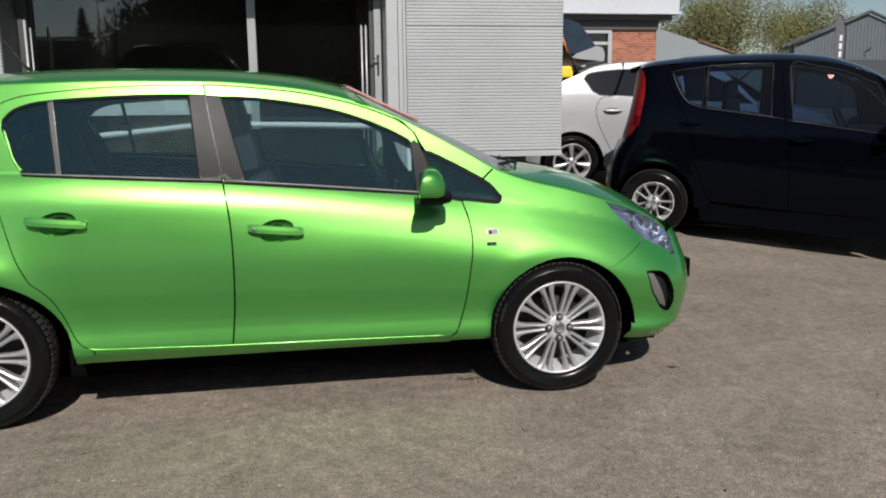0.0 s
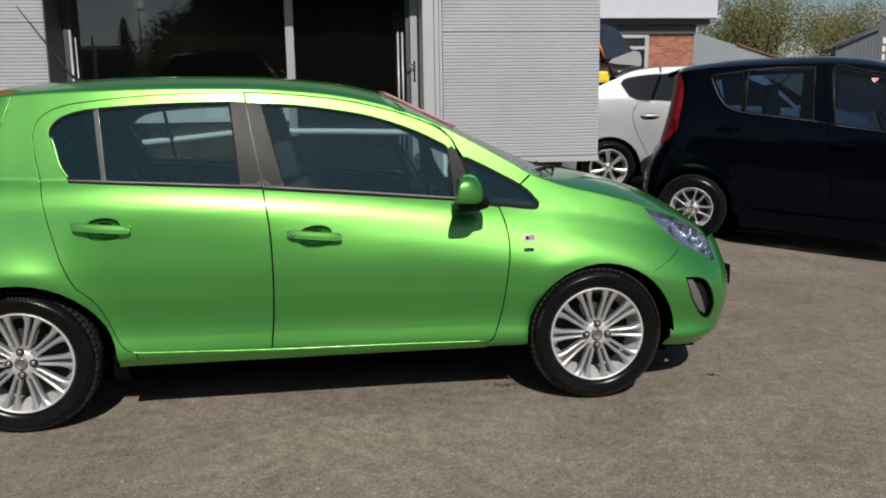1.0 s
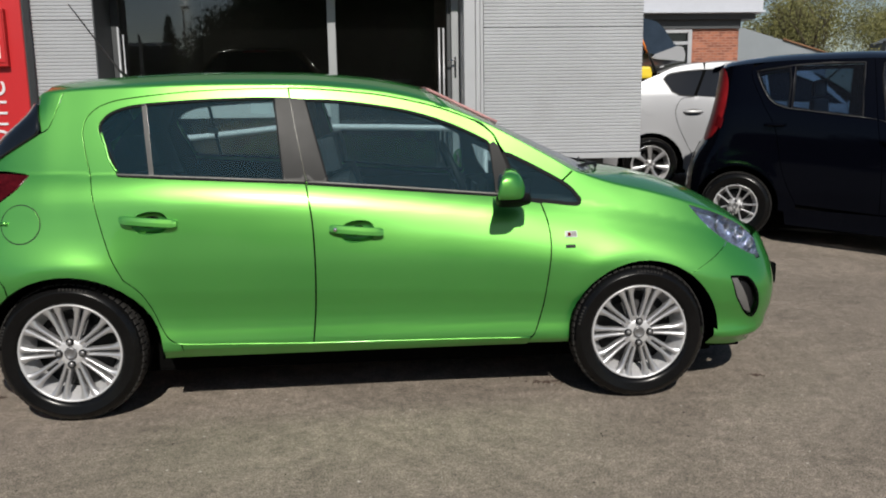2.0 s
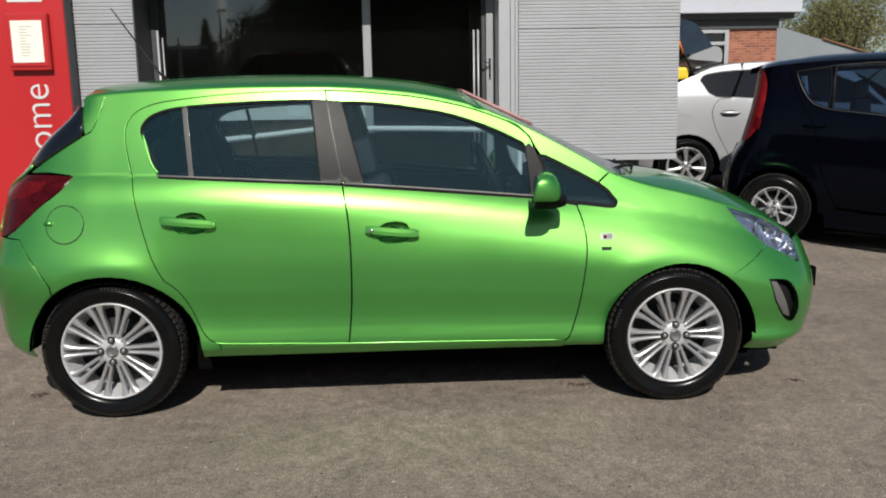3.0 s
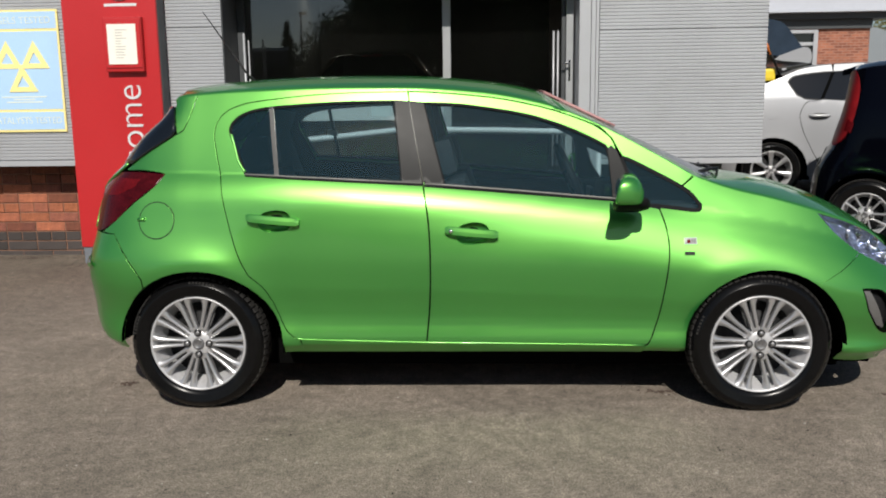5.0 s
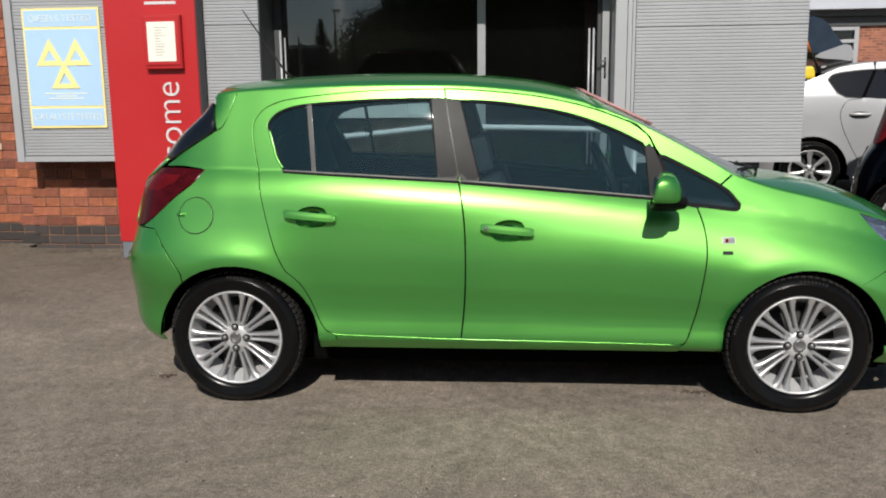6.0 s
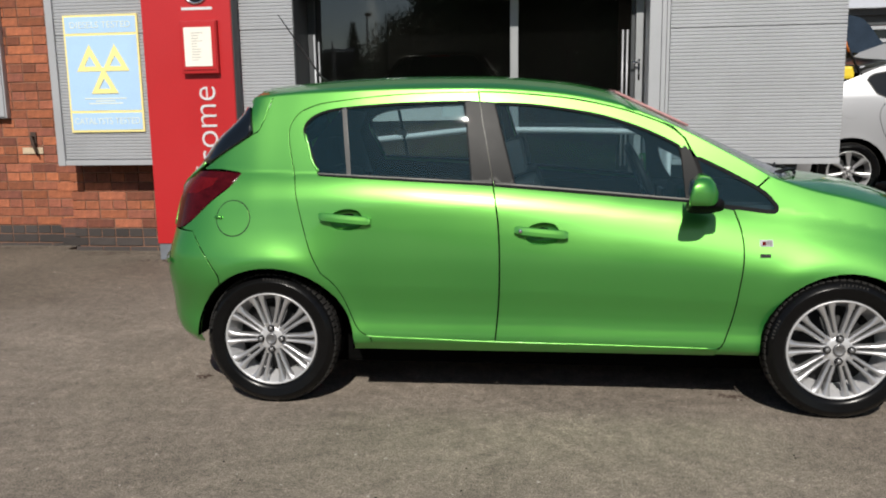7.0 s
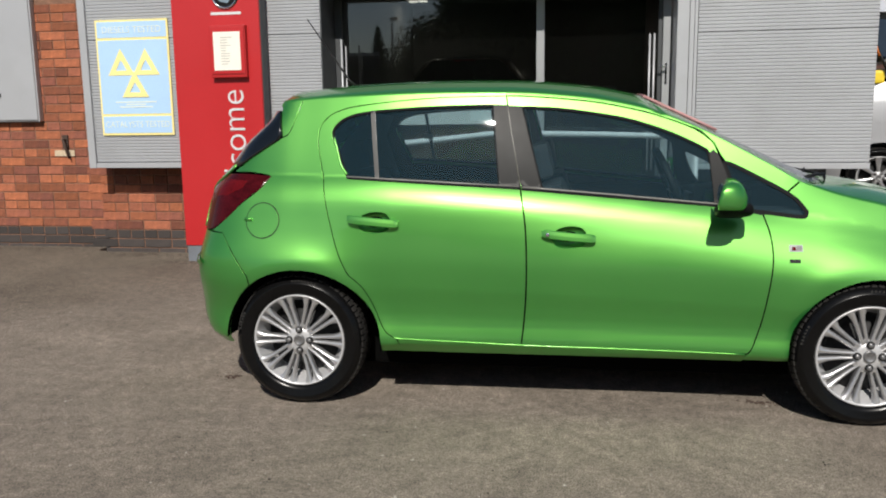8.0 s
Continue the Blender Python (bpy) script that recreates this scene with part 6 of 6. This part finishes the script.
    tl = side_panel("tail_lamp", m_w, smooth_open([(-0.16, 1.54), (-0.115, 1.44), (-0.11, 1.3), (-0.145, 1.1), (-0.2, 0.97), (-0.28, 0.895), (-0.305, 0.93), (-0.25, 1.15), (-0.215, 1.35), (-0.2, 1.52)]), LAMP_RED, mpv, (), s, out=0.006, gap=0, thick=0.02, cell=0.03, label="tall red tail lamp")
    side_panel("lamp_field", m_w, [(-0.2, 1.02), (-0.15, 1.0), (-0.13, 1.08), (-0.18, 1.12)], TAIL_RED, tl, (), s, out=0.0085, gap=0, thick=0.002, cell=0.03)
    handle_on(m_w, rd, 0.30, 1.03, s, PAINT_BLACK, 0.18)
    handle_on(m_w, fd, 1.24, 0.88, s, PAINT_BLACK, 0.2)
    bm = bmesh.new()
    bmesh.ops.create_uvsphere(bm, u_segments=18, v_segments=12, radius=1.0)
    bm.transform(Matrix.Translation((1.93, s * (M_HALF + 0.08), 0.98)) @ Matrix.Diagonal((0.07, 0.1, 0.085, 1)))
    part("door_mirror", bm, DARK, mpv, smooth=True)
top_sheet("roof_panel", m_w, m_edge, m_mid, -0.3, 1.72, PAINT_BLACK, mpv)
top_sheet("windscreen", m_w, m_edge, m_mid, 1.72, 2.4, CAR_GLASS, mpv, 12)
top_sheet("bonnet", m_w, m_edge, m_mid, 2.4, 3.05, PAINT_BLACK, mpv, 12)
m_tail = curve([(0.2, -0.46), (0.45, -0.5), (0.68, -0.465), (0.93, -0.34), (1.25, -0.26), (1.44, -0.23), (1.6, -0.212)])
wrap_end("rear_bumper", m_w, 0.22, 0.85, lambda z: -0.40, m_tail, -1, PAINT_BLACK, mpv, 8, 14, thick=0)
wrap_end("tailgate", m_w, 0.85, 1.2, lambda z: -0.24, m_tail, -1, PAINT_BLACK, mpv, 6, 14, thick=0)
wrap_end("rear_glass", m_w, 1.2, 1.53, lambda z: -0.17, m_tail, -1, BLACK_GLASS, mpv, 6, 14, thick=0)
wrap_end("front_bumper", m_w, 0.22, 0.78, lambda z: 2.78, curve([(0.2, 3.1), (0.5, 3.2), (0.75, 3.1), (1.1, 3.0)]), 1, PAINT_BLACK, mpv, 8, 14, thick=0)
part("underbody", boxed(-0.4, 2.8, -0.6, 0.6, 0.06, 0.3), MATT, mpv)
KIT_M = wheel_kit("split", 0.305, 0.188, 0.18, 5, 2.3)
wheels_on(mpv, KIT_M, 2.36, M_HALF, 0.306, 4, 0.15)
for sx, sy in ((0.9, -0.36), (0.9, 0.36), (0.15, 0.0)):
    st = part("seat", boxed(sx - 0.2, sx + 0.3, sy - 0.24, sy + 0.24, 0.5, 0.68, 0.05), SEAT, mpv)
    part("backrest", boxed(sx - 0.3, sx - 0.17, sy - 0.24, sy + 0.24, 0.6, 1.25, 0.05), SEAT, st)
    part("headrest", boxed(sx - 0.29, sx - 0.19, sy - 0.13, sy + 0.13, 1.27, 1.42, 0.04), SEAT, st)
part("dashboard", boxed(1.75, 2.2, -0.68, 0.68, 0.6, 0.98, 0.05), CABIN, mpv)
lathe(bm := bmesh.new(), [(0.165, 0.0), (0.178, 0.013), (0.191, 0.0), (0.178, -0.013), (0.165, 0.0)], 28)
bm.transform(Matrix.Translation((1.62, -0.36, 1.0)) @ Matrix.Rotation(radians(-25), 4, "Y") @ Matrix.Rotation(radians(90), 4, "Z"))
part("steering_wheel", bm, DARK, mpv, smooth=True)
stk = side_panel("window_sticker", m_w, [(1.43, 1.447), (1.49, 1.44), (1.455, 1.408)], PINK, mpv, (), -1, out=-0.0025, gap=0, thick=0, cell=0.03, label="small red and white sticker on the window")
side_panel("sticker_field", m_w, [(1.437, 1.4435), (1.482, 1.438), (1.4555, 1.4145)], RED, stk, (), -1, out=-0.0015, gap=0, thick=0, cell=0.03)

# bronze car standing inside the showroom, its rear to the glass
BRONZE = car_paint("bronze_paint", (0.24, 0.15, 0.08), (1, 1, 1), rough=0.35, metal=0.2)
shown = thing("display_car", "bronze hatchback on show behind the shop window", "car", pose(-1.17, 5.9, FLOOR, 0, 0, 90))
d_belt = curve([(-0.6, 0.98), (0.6, 0.95), (2.0, 0.9), (3.1, 0.7)])
d_edge = curve([(-0.55, 1.2), (-0.3, 1.27), (0.0, 1.31), (0.6, 1.35), (1.2, 1.33), (1.7, 1.2), (2.3, 0.95), (3.0, 0.78)])
d_mid = curve([(-0.55, 1.25), (-0.3, 1.33), (0.0, 1.37), (0.6, 1.42), (1.2, 1.4), (1.7, 1.27), (2.3, 1.0), (3.0, 0.85)])
d_tail = curve([(0.2, -0.55), (0.5, -0.62), (0.8, -0.58), (1.0, -0.5), (1.35, -0.36)])
d_nose = curve([(0.2, 2.95), (0.5, 3.05), (0.8, 2.95), (1.1, 2.8)])
d_w = plain_body(0.8, d_tail, d_nose, d_belt, 0.75)
for s in (-1, 1):
    glass_loop = [(-0.1, 1.02), (-0.02, 1.22), (0.6, 1.29), (1.2, 1.26), (1.65, 1.1), (1.8, 0.97)]
    flank = circle_arch(0.0, 0.36, -0.1, math.pi) + [(-0.45, 0.32), (-0.48, 0.7), (-0.42, 0.95), (-0.3, d_edge(-0.3))] + [(-0.2 + 0.25 * i, d_edge(-0.2 + 0.25 * i)) for i in range(12)] + [(2.7, 0.5), (2.68, 0.3)] + circle_arch(2.3, 0.36, 0, math.pi)
    fl = side_panel("body_side", d_w, flank, BRONZE, shown, [glass_loop], s, cell=0.09)
    side_panel("side_glass", d_w, glass_loop, BLACK_GLASS, fl, (), s, out=-0.004, gap=-0.004, thick=0, cell=0.1)
    side_panel("tail_lamp", d_w, [(-0.44, 0.72), (-0.4, 1.0), (-0.3, 1.02), (-0.32, 0.75)], LAMP_RED, shown, (), s, out=0.006, gap=0, thick=0.01, cell=0.05)
top_sheet("roof_panel", d_w, d_edge, d_mid, -0.36, 1.3, BRONZE, shown, 14)
top_sheet("windscreen", d_w, d_edge, d_mid, 1.3, 2.2, BLACK_GLASS, shown, 8)
top_sheet("bonnet", d_w, d_edge, d_mid, 2.2, 2.85, BRONZE, shown, 8)
wrap_end("rear_bumper", d_w, 0.22, 0.72, lambda z: -0.42, d_tail, -1, BRONZE, shown, 8, 12, thick=0)
dg = wrap_end("tailgate", d_w, 0.72, 1.0, lambda z: -0.38, d_tail, -1, BRONZE, shown, 6, 12, thick=0)
wrap_end("rear_glass", d_w, 1.0, 1.3, lambda z: -0.28, d_tail, -1, BLACK_GLASS, dg, 6, 12, thick=0)
part("brake_lamp", boxed(-0.40, -0.37, -0.12, 0.12, 1.285, 1.305, 0.005), LAMP_RED, dg, "red high brake lamp")
wrap_end("front_bumper", d_w, 0.22, 0.75, lambda z: 2.6, d_nose, 1, BRONZE, shown, 6, 12, thick=0)
wheels_on(shown, KIT_M, 2.3, 0.82, 0.32, 4)
part("underbody", boxed(-0.4, 2.6, -0.6, 0.6, 0.18, 0.3), MATT, shown)

# silver hatchback with its tailgate up
sil = thing("silver_hatchback", "silver five-door hatchback with its tailgate raised", "car", pose(3.492, 6.463, 0.238, 0, 0, -6) @ Matrix.Scale(1.06, 4) @ pose(0, 0.86, 0))
S_HALF = 0.88
s_belt = curve([(-0.8, 1.13), (0.3, 1.12), (0.8, 1.08), (2.0, 0.98), (2.6, 0.92), (3.6, 0.7)])
s_edge = curve([(-0.6, 1.1), (-0.3, 1.2), (-0.12, 1.285), (0.1, 1.375), (0.3, 1.455), (0.65, 1.5), (1.1, 1.512), (1.5, 1.48), (1.9, 1.37), (2.4, 1.09), (2.7, 0.98), (3.3, 0.82), (3.6, 0.7)])
s_mid = curve([(-0.6, 1.15), (-0.3, 1.25), (0.1, 1.4), (0.3, 1.478), (0.65, 1.522), (1.1, 1.535), (1.5, 1.503), (1.9, 1.4), (2.4, 1.15), (2.7, 1.05), (3.3, 0.92), (3.6, 0.75)])
s_tail = curve([(0.2, -0.72), (0.5, -0.8), (0.9, -0.76), (1.2, -0.66), (1.5, -0.55)])
s_nose = curve([(0.2, 3.5), (0.5, 3.6), (0.8, 3.5), (1.1, 3.4)])
s_w = plain_body(S_HALF, s_tail, s_nose, s_belt, 0.3)


def s_rail(x0, x1, n):
    return [(x0 + (x1 - x0) * i / n, s_edge(x0 + (x1 - x0) * i / n)) for i in range(n + 1)]


SQ = smooth_open([(0.15, 1.31), (0.2, 1.36), (0.31, 1.385), (0.5, 1.405), (0.62, 1.41)]) + [(0.49, 1.115), (0.33, 1.125), (0.24, 1.17)]
SR = [(0.512, 1.118), (0.642, 1.412), (0.9, 1.42), (1.25, 1.42), (1.3, 1.06)]
SF = [(1.38, 1.055), (1.36, 1.415), (1.6, 1.38), (1.95, 1.22), (2.2, 1.0)]
S_BACK = [(0.645, s_edge(0.645)), (0.63, 1.41)] + smooth_open([(0.501, 1.115), (0.44, 1.1), (0.34, 1.08), (0.275, 0.95), (0.31, 0.78), (0.38, 0.63), (0.47, 0.46), (0.56, 0.31)])
for s in (-1, 1):
    rd = side_panel("rear_door", s_w, S_BACK + [(1.33, 0.31), (1.33, 1.05), (1.31, s_edge(1.31))] + s_rail(1.25, 0.7, 5), PAINT_SILVER, sil, [SR], s, cell=0.05, gap=0.004)
    fd = side_panel("front_door", s_w, [(1.34, 0.31), (1.34, 1.05), (1.32, s_edge(1.32))] + s_rail(1.36, 1.9, 6) + [(2.25, 1.02), (2.3, 0.8), (2.2, 0.31)], PAINT_SILVER, sil, [SF], s, cell=0.08)
    side_panel("rear_quarter", s_w, circle_arch(0.0, 0.385, -0.1, math.pi) + [(-0.6, 0.35), (-0.62, 0.8), (-0.52, 1.1), (-0.3, s_edge(-0.3))] + s_rail(-0.25, 0.62, 10) + S_BACK[1:] + [(0.56, 0.24)], PAINT_SILVER, sil, [SQ], s, cell=0.05)
    side_panel("front_wing", s_w, [(2.21, 0.24), (2.3, 0.8), (2.26, 1.02)] + s_rail(2.4, 3.25, 8) + [(3.3, 0.5), (3.1, 0.25)] + circle_arch(2.685, 0.385, 0, math.pi), PAINT_SILVER, sil, (), s, cell=0.09)
    side_panel("sill", s_w, [(0.4, 0.3), (0.42, 0.2), (2.25, 0.2), (2.25, 0.3)], PAINT_SILVER, sil, (), s, cell=0.1)
    for lp, ow in ((SQ, sil), (SR, rd), (SF, fd)):
        side_panel("window_glass", s_w, lp, BLACK_GLASS, ow, (), s, out=-0.003, gap=-0.003, thick=0, cell=0.07)
        side_panel("window_surround", s_w, inset(lp, -0.012), TRIM, ow, [inset(lp, 0.003)], s, out=0.002, gap=0, thick=0.004, cell=0.06)
    handle_on(s_w, rd, 0.48, 0.935, s, BARREL, 0.22)
    side_panel("handle_cup", s_w, rounded([(0.4, 0.955), (0.48, 0.968), (0.56, 0.955), (0.575, 0.935), (0.55, 0.915), (0.48, 0.908), (0.41, 0.915), (0.385, 0.935)]), SATIN, rd, (), s, out=0.002, gap=0, thick=0.002, cell=0.04)
    side_panel("pillar_trim", s_w, [(0.484, 1.113), (0.617, 1.415), (0.65, 1.417), (0.519, 1.113)], MATT, rd, (), s, out=0.005, gap=0, thick=0.004, cell=0.05)
    side_panel("gap_shade_sheet", s_w, circle_arch(0.0, 0.39, -0.1, math.pi) + [(-0.55, 0.4), (-0.5, 0.9)] + s_rail(-0.25, 3.1, 20) + [(3.2, 0.5)] + circle_arch(2.685, 0.39, 0, math.pi), MATT, sil, (), s, out=-0.03, gap=0, thick=0, cell=0.15)
side_panel("fuel_flap", s_w, [(-0.02 + 0.085 * math.cos(a * math.pi / 12), 0.985 + 0.085 * math.sin(a * math.pi / 12)) for a in range(24)], PAINT_SILVER, sil, (), -1, out=0.003, gap=0, thick=0.006, cell=0.03)
top_sheet("roof_panel", s_w, s_edge, s_mid, 0.12, 1.7, PAINT_SILVER, sil)
top_sheet("windscreen", s_w, s_edge, s_mid, 1.7, 2.45, BLACK_GLASS, sil, 10)
top_sheet("bonnet", s_w, s_edge, s_mid, 2.45, 3.4, PAINT_SILVER, sil, 10)
wrap_end("rear_bumper", s_w, 0.22, 0.9, lambda z: -0.58, s_tail, -1, PAINT_SILVER, sil, 8, 12, thick=0)
wrap_end("front_bumper", s_w, 0.22, 0.8, lambda z: 3.08, s_nose, 1, PAINT_SILVER, sil, 8, 12, thick=0)
part("underbody", boxed(-0.5, 3.2, -0.6, 0.6, 0.2, 0.32), MATT, sil)
part("load_floor", boxed(-0.62, 0.3, -0.6, 0.6, 0.6, 0.66), DARK, sil)
part("loaded_crate", boxed(-0.5, 0.05, -0.62, -0.05, 1.33, 1.47, 0.03), HIVIS, sil, "yellow load in the open boot")
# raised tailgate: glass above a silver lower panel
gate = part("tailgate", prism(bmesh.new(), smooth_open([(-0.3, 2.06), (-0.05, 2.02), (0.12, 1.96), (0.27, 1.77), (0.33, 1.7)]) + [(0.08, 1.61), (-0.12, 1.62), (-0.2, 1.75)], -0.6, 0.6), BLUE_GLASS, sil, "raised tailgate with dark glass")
part("tailgate_panel", prism(bmesh.new(), [(0.085, 1.612)] + smooth_open([(0.335, 1.702), (0.4, 1.68), (0.43, 1.6), (0.42, 1.52)]) + [(0.3, 1.535), (0.12, 1.55), (0.03, 1.57)], -0.62, 0.62), PAINT_SILVER, gate, "silver tailgate panel")
for s in (-1, 1):
    part("gas_strut", tube(bmesh.new(), [(-0.08, s * 0.63, 1.78), (0.1, s * 0.66, 1.36)], 0.014, 6), DARK, gate)
part("strut_cover", tube(bmesh.new(), [(-0.12, -0.64, 1.85), (-0.02, -0.64, 1.62)], 0.014, 6), ORANGE, gate, "orange lamp strip")
KIT_S = wheel_kit("plain", 0.32, 0.225, 0.2)
wheels_on(sil, KIT_S, 2.685, S_HALF, 0.32, 5)
# ---- trees, lamps and hedge ----
def leaf_cloud(bm, rng, centre, radius, count, size, squash=0.8):
    for _ in range(count):
        while True:
            p = Vector((rng.uniform(-1, 1), rng.uniform(-1, 1), rng.uniform(-1, 1)))
            if p.length < 1:
                break
        p = Vector(centre) + Vector((p.x * radius, p.y * radius, p.z * radius * squash))
        a = Vector((rng.uniform(-1, 1), rng.uniform(-1, 1), rng.uniform(-1, 1))).normalized()
        b = a.orthogonal().normalized()
        c = a.cross(b)
        s = size * rng.uniform(0.6, 1.3)
        bm.faces.new([bm.verts.new(p + d) for d in (b * s, c * s * 0.55, -b * s, -c * s * 0.55)])


def grow(bm, rng, base, way, length, radius, depth, tips):
    p, d = Vector(base), Vector(way).normalized()
    pts, rad = [p.copy()], [radius]
    for i in range(3):
        d = (d + Vector((rng.uniform(-0.18, 0.18), rng.uniform(-0.18, 0.18), rng.uniform(-0.02, 0.14)))).normalized()
        p = p + d * length / 3
        pts.append(p.copy())
        rad.append(radius * (1 - 0.2 * (i + 1)))
    tube(bm, pts, rad, 6 if depth > 1 else 4, caps=False)
    if depth == 0:
        tips.append(p)
        return
    if depth < 3:
        tips.append(pts[2])
    for k in range(rng.choice((3, 4))):
        a = rng.uniform(0, 2 * math.pi)
        side = d.orthogonal().normalized()
        nd = (d + (Matrix.Rotation(a, 3, d) @ side) * rng.uniform(0.45, 0.95)).normalized()
        grow(bm, rng, pts[rng.choice((1, 2, 3))] if depth > 2 else pts[rng.choice((2, 3))], nd, length * rng.uniform(0.55, 0.78), rad[-1] * 0.72, depth - 1, tips)


def tree(x, y, z, height, seed, leaf, per_tip, size, spread, label, depth=4, stems=1):
    rng = random.Random(seed)
    t = thing("tree", label, "tree", pose(x, y, z))
    bm, tips = bmesh.new(), []
    for k in range(stems):
        a = 2 * math.pi * k / stems + 0.4
        lean = 0.0 if stems == 1 else 0.33
        grow(bm, rng, (0.12 * math.cos(a) * (stems > 1), 0.12 * math.sin(a) * (stems > 1), 0), (lean * math.cos(a), lean * math.sin(a), 1), height * 0.36, height * (0.03 if stems == 1 else 0.03), depth, tips)
    part("trunk", bm, BARK, t)
    bm = bmesh.new()
    for p in tips:
        leaf_cloud(bm, rng, p, spread, per_tip, size)
    part("crown", bm, leaf, t)
    return t


tree(20.8, 35.0, 0.67, 8.5, 11, LEAF, 4, 0.05, 0.8, "spreading spring tree in thin yellow-green leaf", 5, 5)
tree(34.0, 62.0, 0.67, 10.5, 12, LEAF, 22, 0.12, 1.2, "spring tree in pale yellow-green leaf", 4, 4)
tree(15.2, 41.0, 0.67, 8.0, 13, LEAF, 30, 0.1, 0.9, "spring tree behind the sheds in thin leaf", 4, 3)
tree(45.0, 67.0, 0.67, 11.5, 14, LEAF, 60, 0.08, 1.5, "distant spring tree in pale leaf", 4, 4)
# across the yard, seen only in the shop glass
tree(-6.3, -31.0, 0, 7.2, 25, LEAF_DARK, 60, 0.085, 0.95, "bushy dark tree across the yard", 4, 4)
tree(-2.6, -30.0, 0, 9.5, 21, LEAF_DARK, 110, 0.12, 1.2, "dark leafy tree across the yard", 4, 3)
tree(1.6, -31.0, 0, 12.0, 22, LEAF_DARK, 110, 0.15, 1.4, "tall dark leafy tree across the yard", 4, 3)
tree(5.0, -30.0, 0, 11.5, 23, LEAF_DARK, 110, 0.17, 1.4, "dark leafy tree across the yard", 4, 3)
tree(8.6, -29.0, 0, 10.5, 26, LEAF_DARK, 110, 0.19, 1.4, "dark leafy tree across the yard", 4, 3)
tree(-11.6, -31.6, 0, 5.4, 24, LEAF_DARK, 60, 0.085, 0.8, "low dark tree at the far edge of the yard", 3, 4)
shed = thing("outbuilding", "low dark outbuilding with a pale gutter", "building")
part("wall", boxed(-19.0, -10.05, -34.0, -30.6, 0, 4.55, 0.02), FRAME_DARK, shed)
part("gutter", boxed(-19.05, -10.0, -30.6, -30.5, 4.56, 4.7, 0.02), WHITE_FASCIA, shed, "pale gutter")


def conifer(x, y, h, seed):
    rng = random.Random(seed)
    t = thing("conifer", "narrow dark conifer across the yard", "tree", pose(x, y, 0))
    part("trunk", tube(bmesh.new(), [(0, 0, 0), (0, 0, h)], [0.16, 0.02], 6), BARK, t)
    bm = bmesh.new()
    for i in range(26):
        u = i / 26
        leaf_cloud(bm, rng, (0, 0, 0.8 + (h - 0.8) * u), 1.15 * (1 - u) ** 0.9 + 0.05, 90, 0.1, 0.3)
    part("crown", bm, LEAF_DARK, t)


conifer(-10.16, -31.0, 6.15, 31)


def street_lamp(x, y, h):
    t = thing("street_lamp", "tall grey street lamp across the yard", "street lamp", pose(x, y, 0), "street lamps")
    part("pole", tube(bmesh.new(), [(0, 0, 0), (0, 0, h)], [0.06, 0.04], 8), FRAME_DARK, t)
    part("lamp_head", boxed(-0.1, 0.3, -0.12, 0.12, h - 0.06, h + 0.1, 0.04), FRAME_DARK, t)


street_lamp(-9.39, -31.0, 6.42)
street_lamp(-8.28, -31.0, 5.7)


def hedge(x0, x1, y, h):
    rng = random.Random(5)
    bm = bmesh.new()
    n = int((x1 - x0) / 0.5)
    for i in range(n):
        k = rng.uniform(0.8, 1.08)
        leaf_cloud(bm, rng, (x0 + (x1 - x0) * i / n, y, h * 0.48 * k), h * 0.5 * k, 110, 0.2, 1.0)
    o = part("hedge", bm, LEAF_DARK)
    tagged(o, "clipped dark hedge along the far side of the yard", "hedge", kind="stuff")


hedge(-22, 16, -33.0, 4.4)
# ---- grit, leaves and small marks on the tarmac ----
def scatter(name, label, category, spots, count, size, mat, seed, flat=0.5):
    rng = random.Random(seed)
    bm = bmesh.new()
    for _ in range(count):
        cx, cy, rx, ry = rng.choice(spots)
        x, y = cx + rng.gauss(0, 0.5) * rx, cy + rng.gauss(0, 0.5) * ry
        s = size * rng.uniform(0.5, 1.6)
        z = rise(x, y)
        ring = []
        k = rng.choice((4, 5, 6))
        a0 = rng.uniform(0, 6)
        for i in range(k):
            a = a0 + 2 * math.pi * i / k
            r = s * rng.uniform(0.6, 1.0)
            ring.append(bm.verts.new((x + r * math.cos(a), y + r * math.sin(a), z + 0.001)))
        top = bm.verts.new((x, y, z + s * flat))
        for i in range(k):
            bm.faces.new((ring[i], ring[(i + 1) % k], top))
    tagged(part(name, bm, mat), label, category, kind="stuff")


WIDE = [(-4, -1.2, 3.0, 2.0), (0, -1.0, 4.0, 1.6), (3.2, 0.5, 2.5, 2.5), (-4.5, 2.0, 2.0, 2.5)]
scatter("pale_grit", "small pale stones scattered on the tarmac", "gravel", WIDE, 420, 0.006, STONE, 1)
scatter("dark_grit", "small dark stones scattered on the tarmac", "gravel", WIDE, 500, 0.005, RUBBER, 2)
scatter("wall_litter", "dead leaves and grit along the wall foot", "litter", [(-5.6, 4.3, 1.2, 0.12), (-4.2, 4.0, 0.7, 0.14), (-3.4, 3.6, 0.4, 0.1)], 380, 0.012, IRON, 3, 0.25)
scatter("wheel_litter", "crumbs of dark dirt beside the car wheels", "litter", [(0.9, 0.27, 0.09, 0.03), (1.93, 0.24, 0.03, 0.02), (-1.75, 0.36, 0.07, 0.03)], 150, 0.007, IRON, 4, 0.5)
# ---- bricks of the wall and its pier ----
lay(wb, -6.25, -4.63, YW, -0.054, 2.62, 3)
lay(pier, -4.71, -3.3, 4.16, -0.042, 0.89, 3)
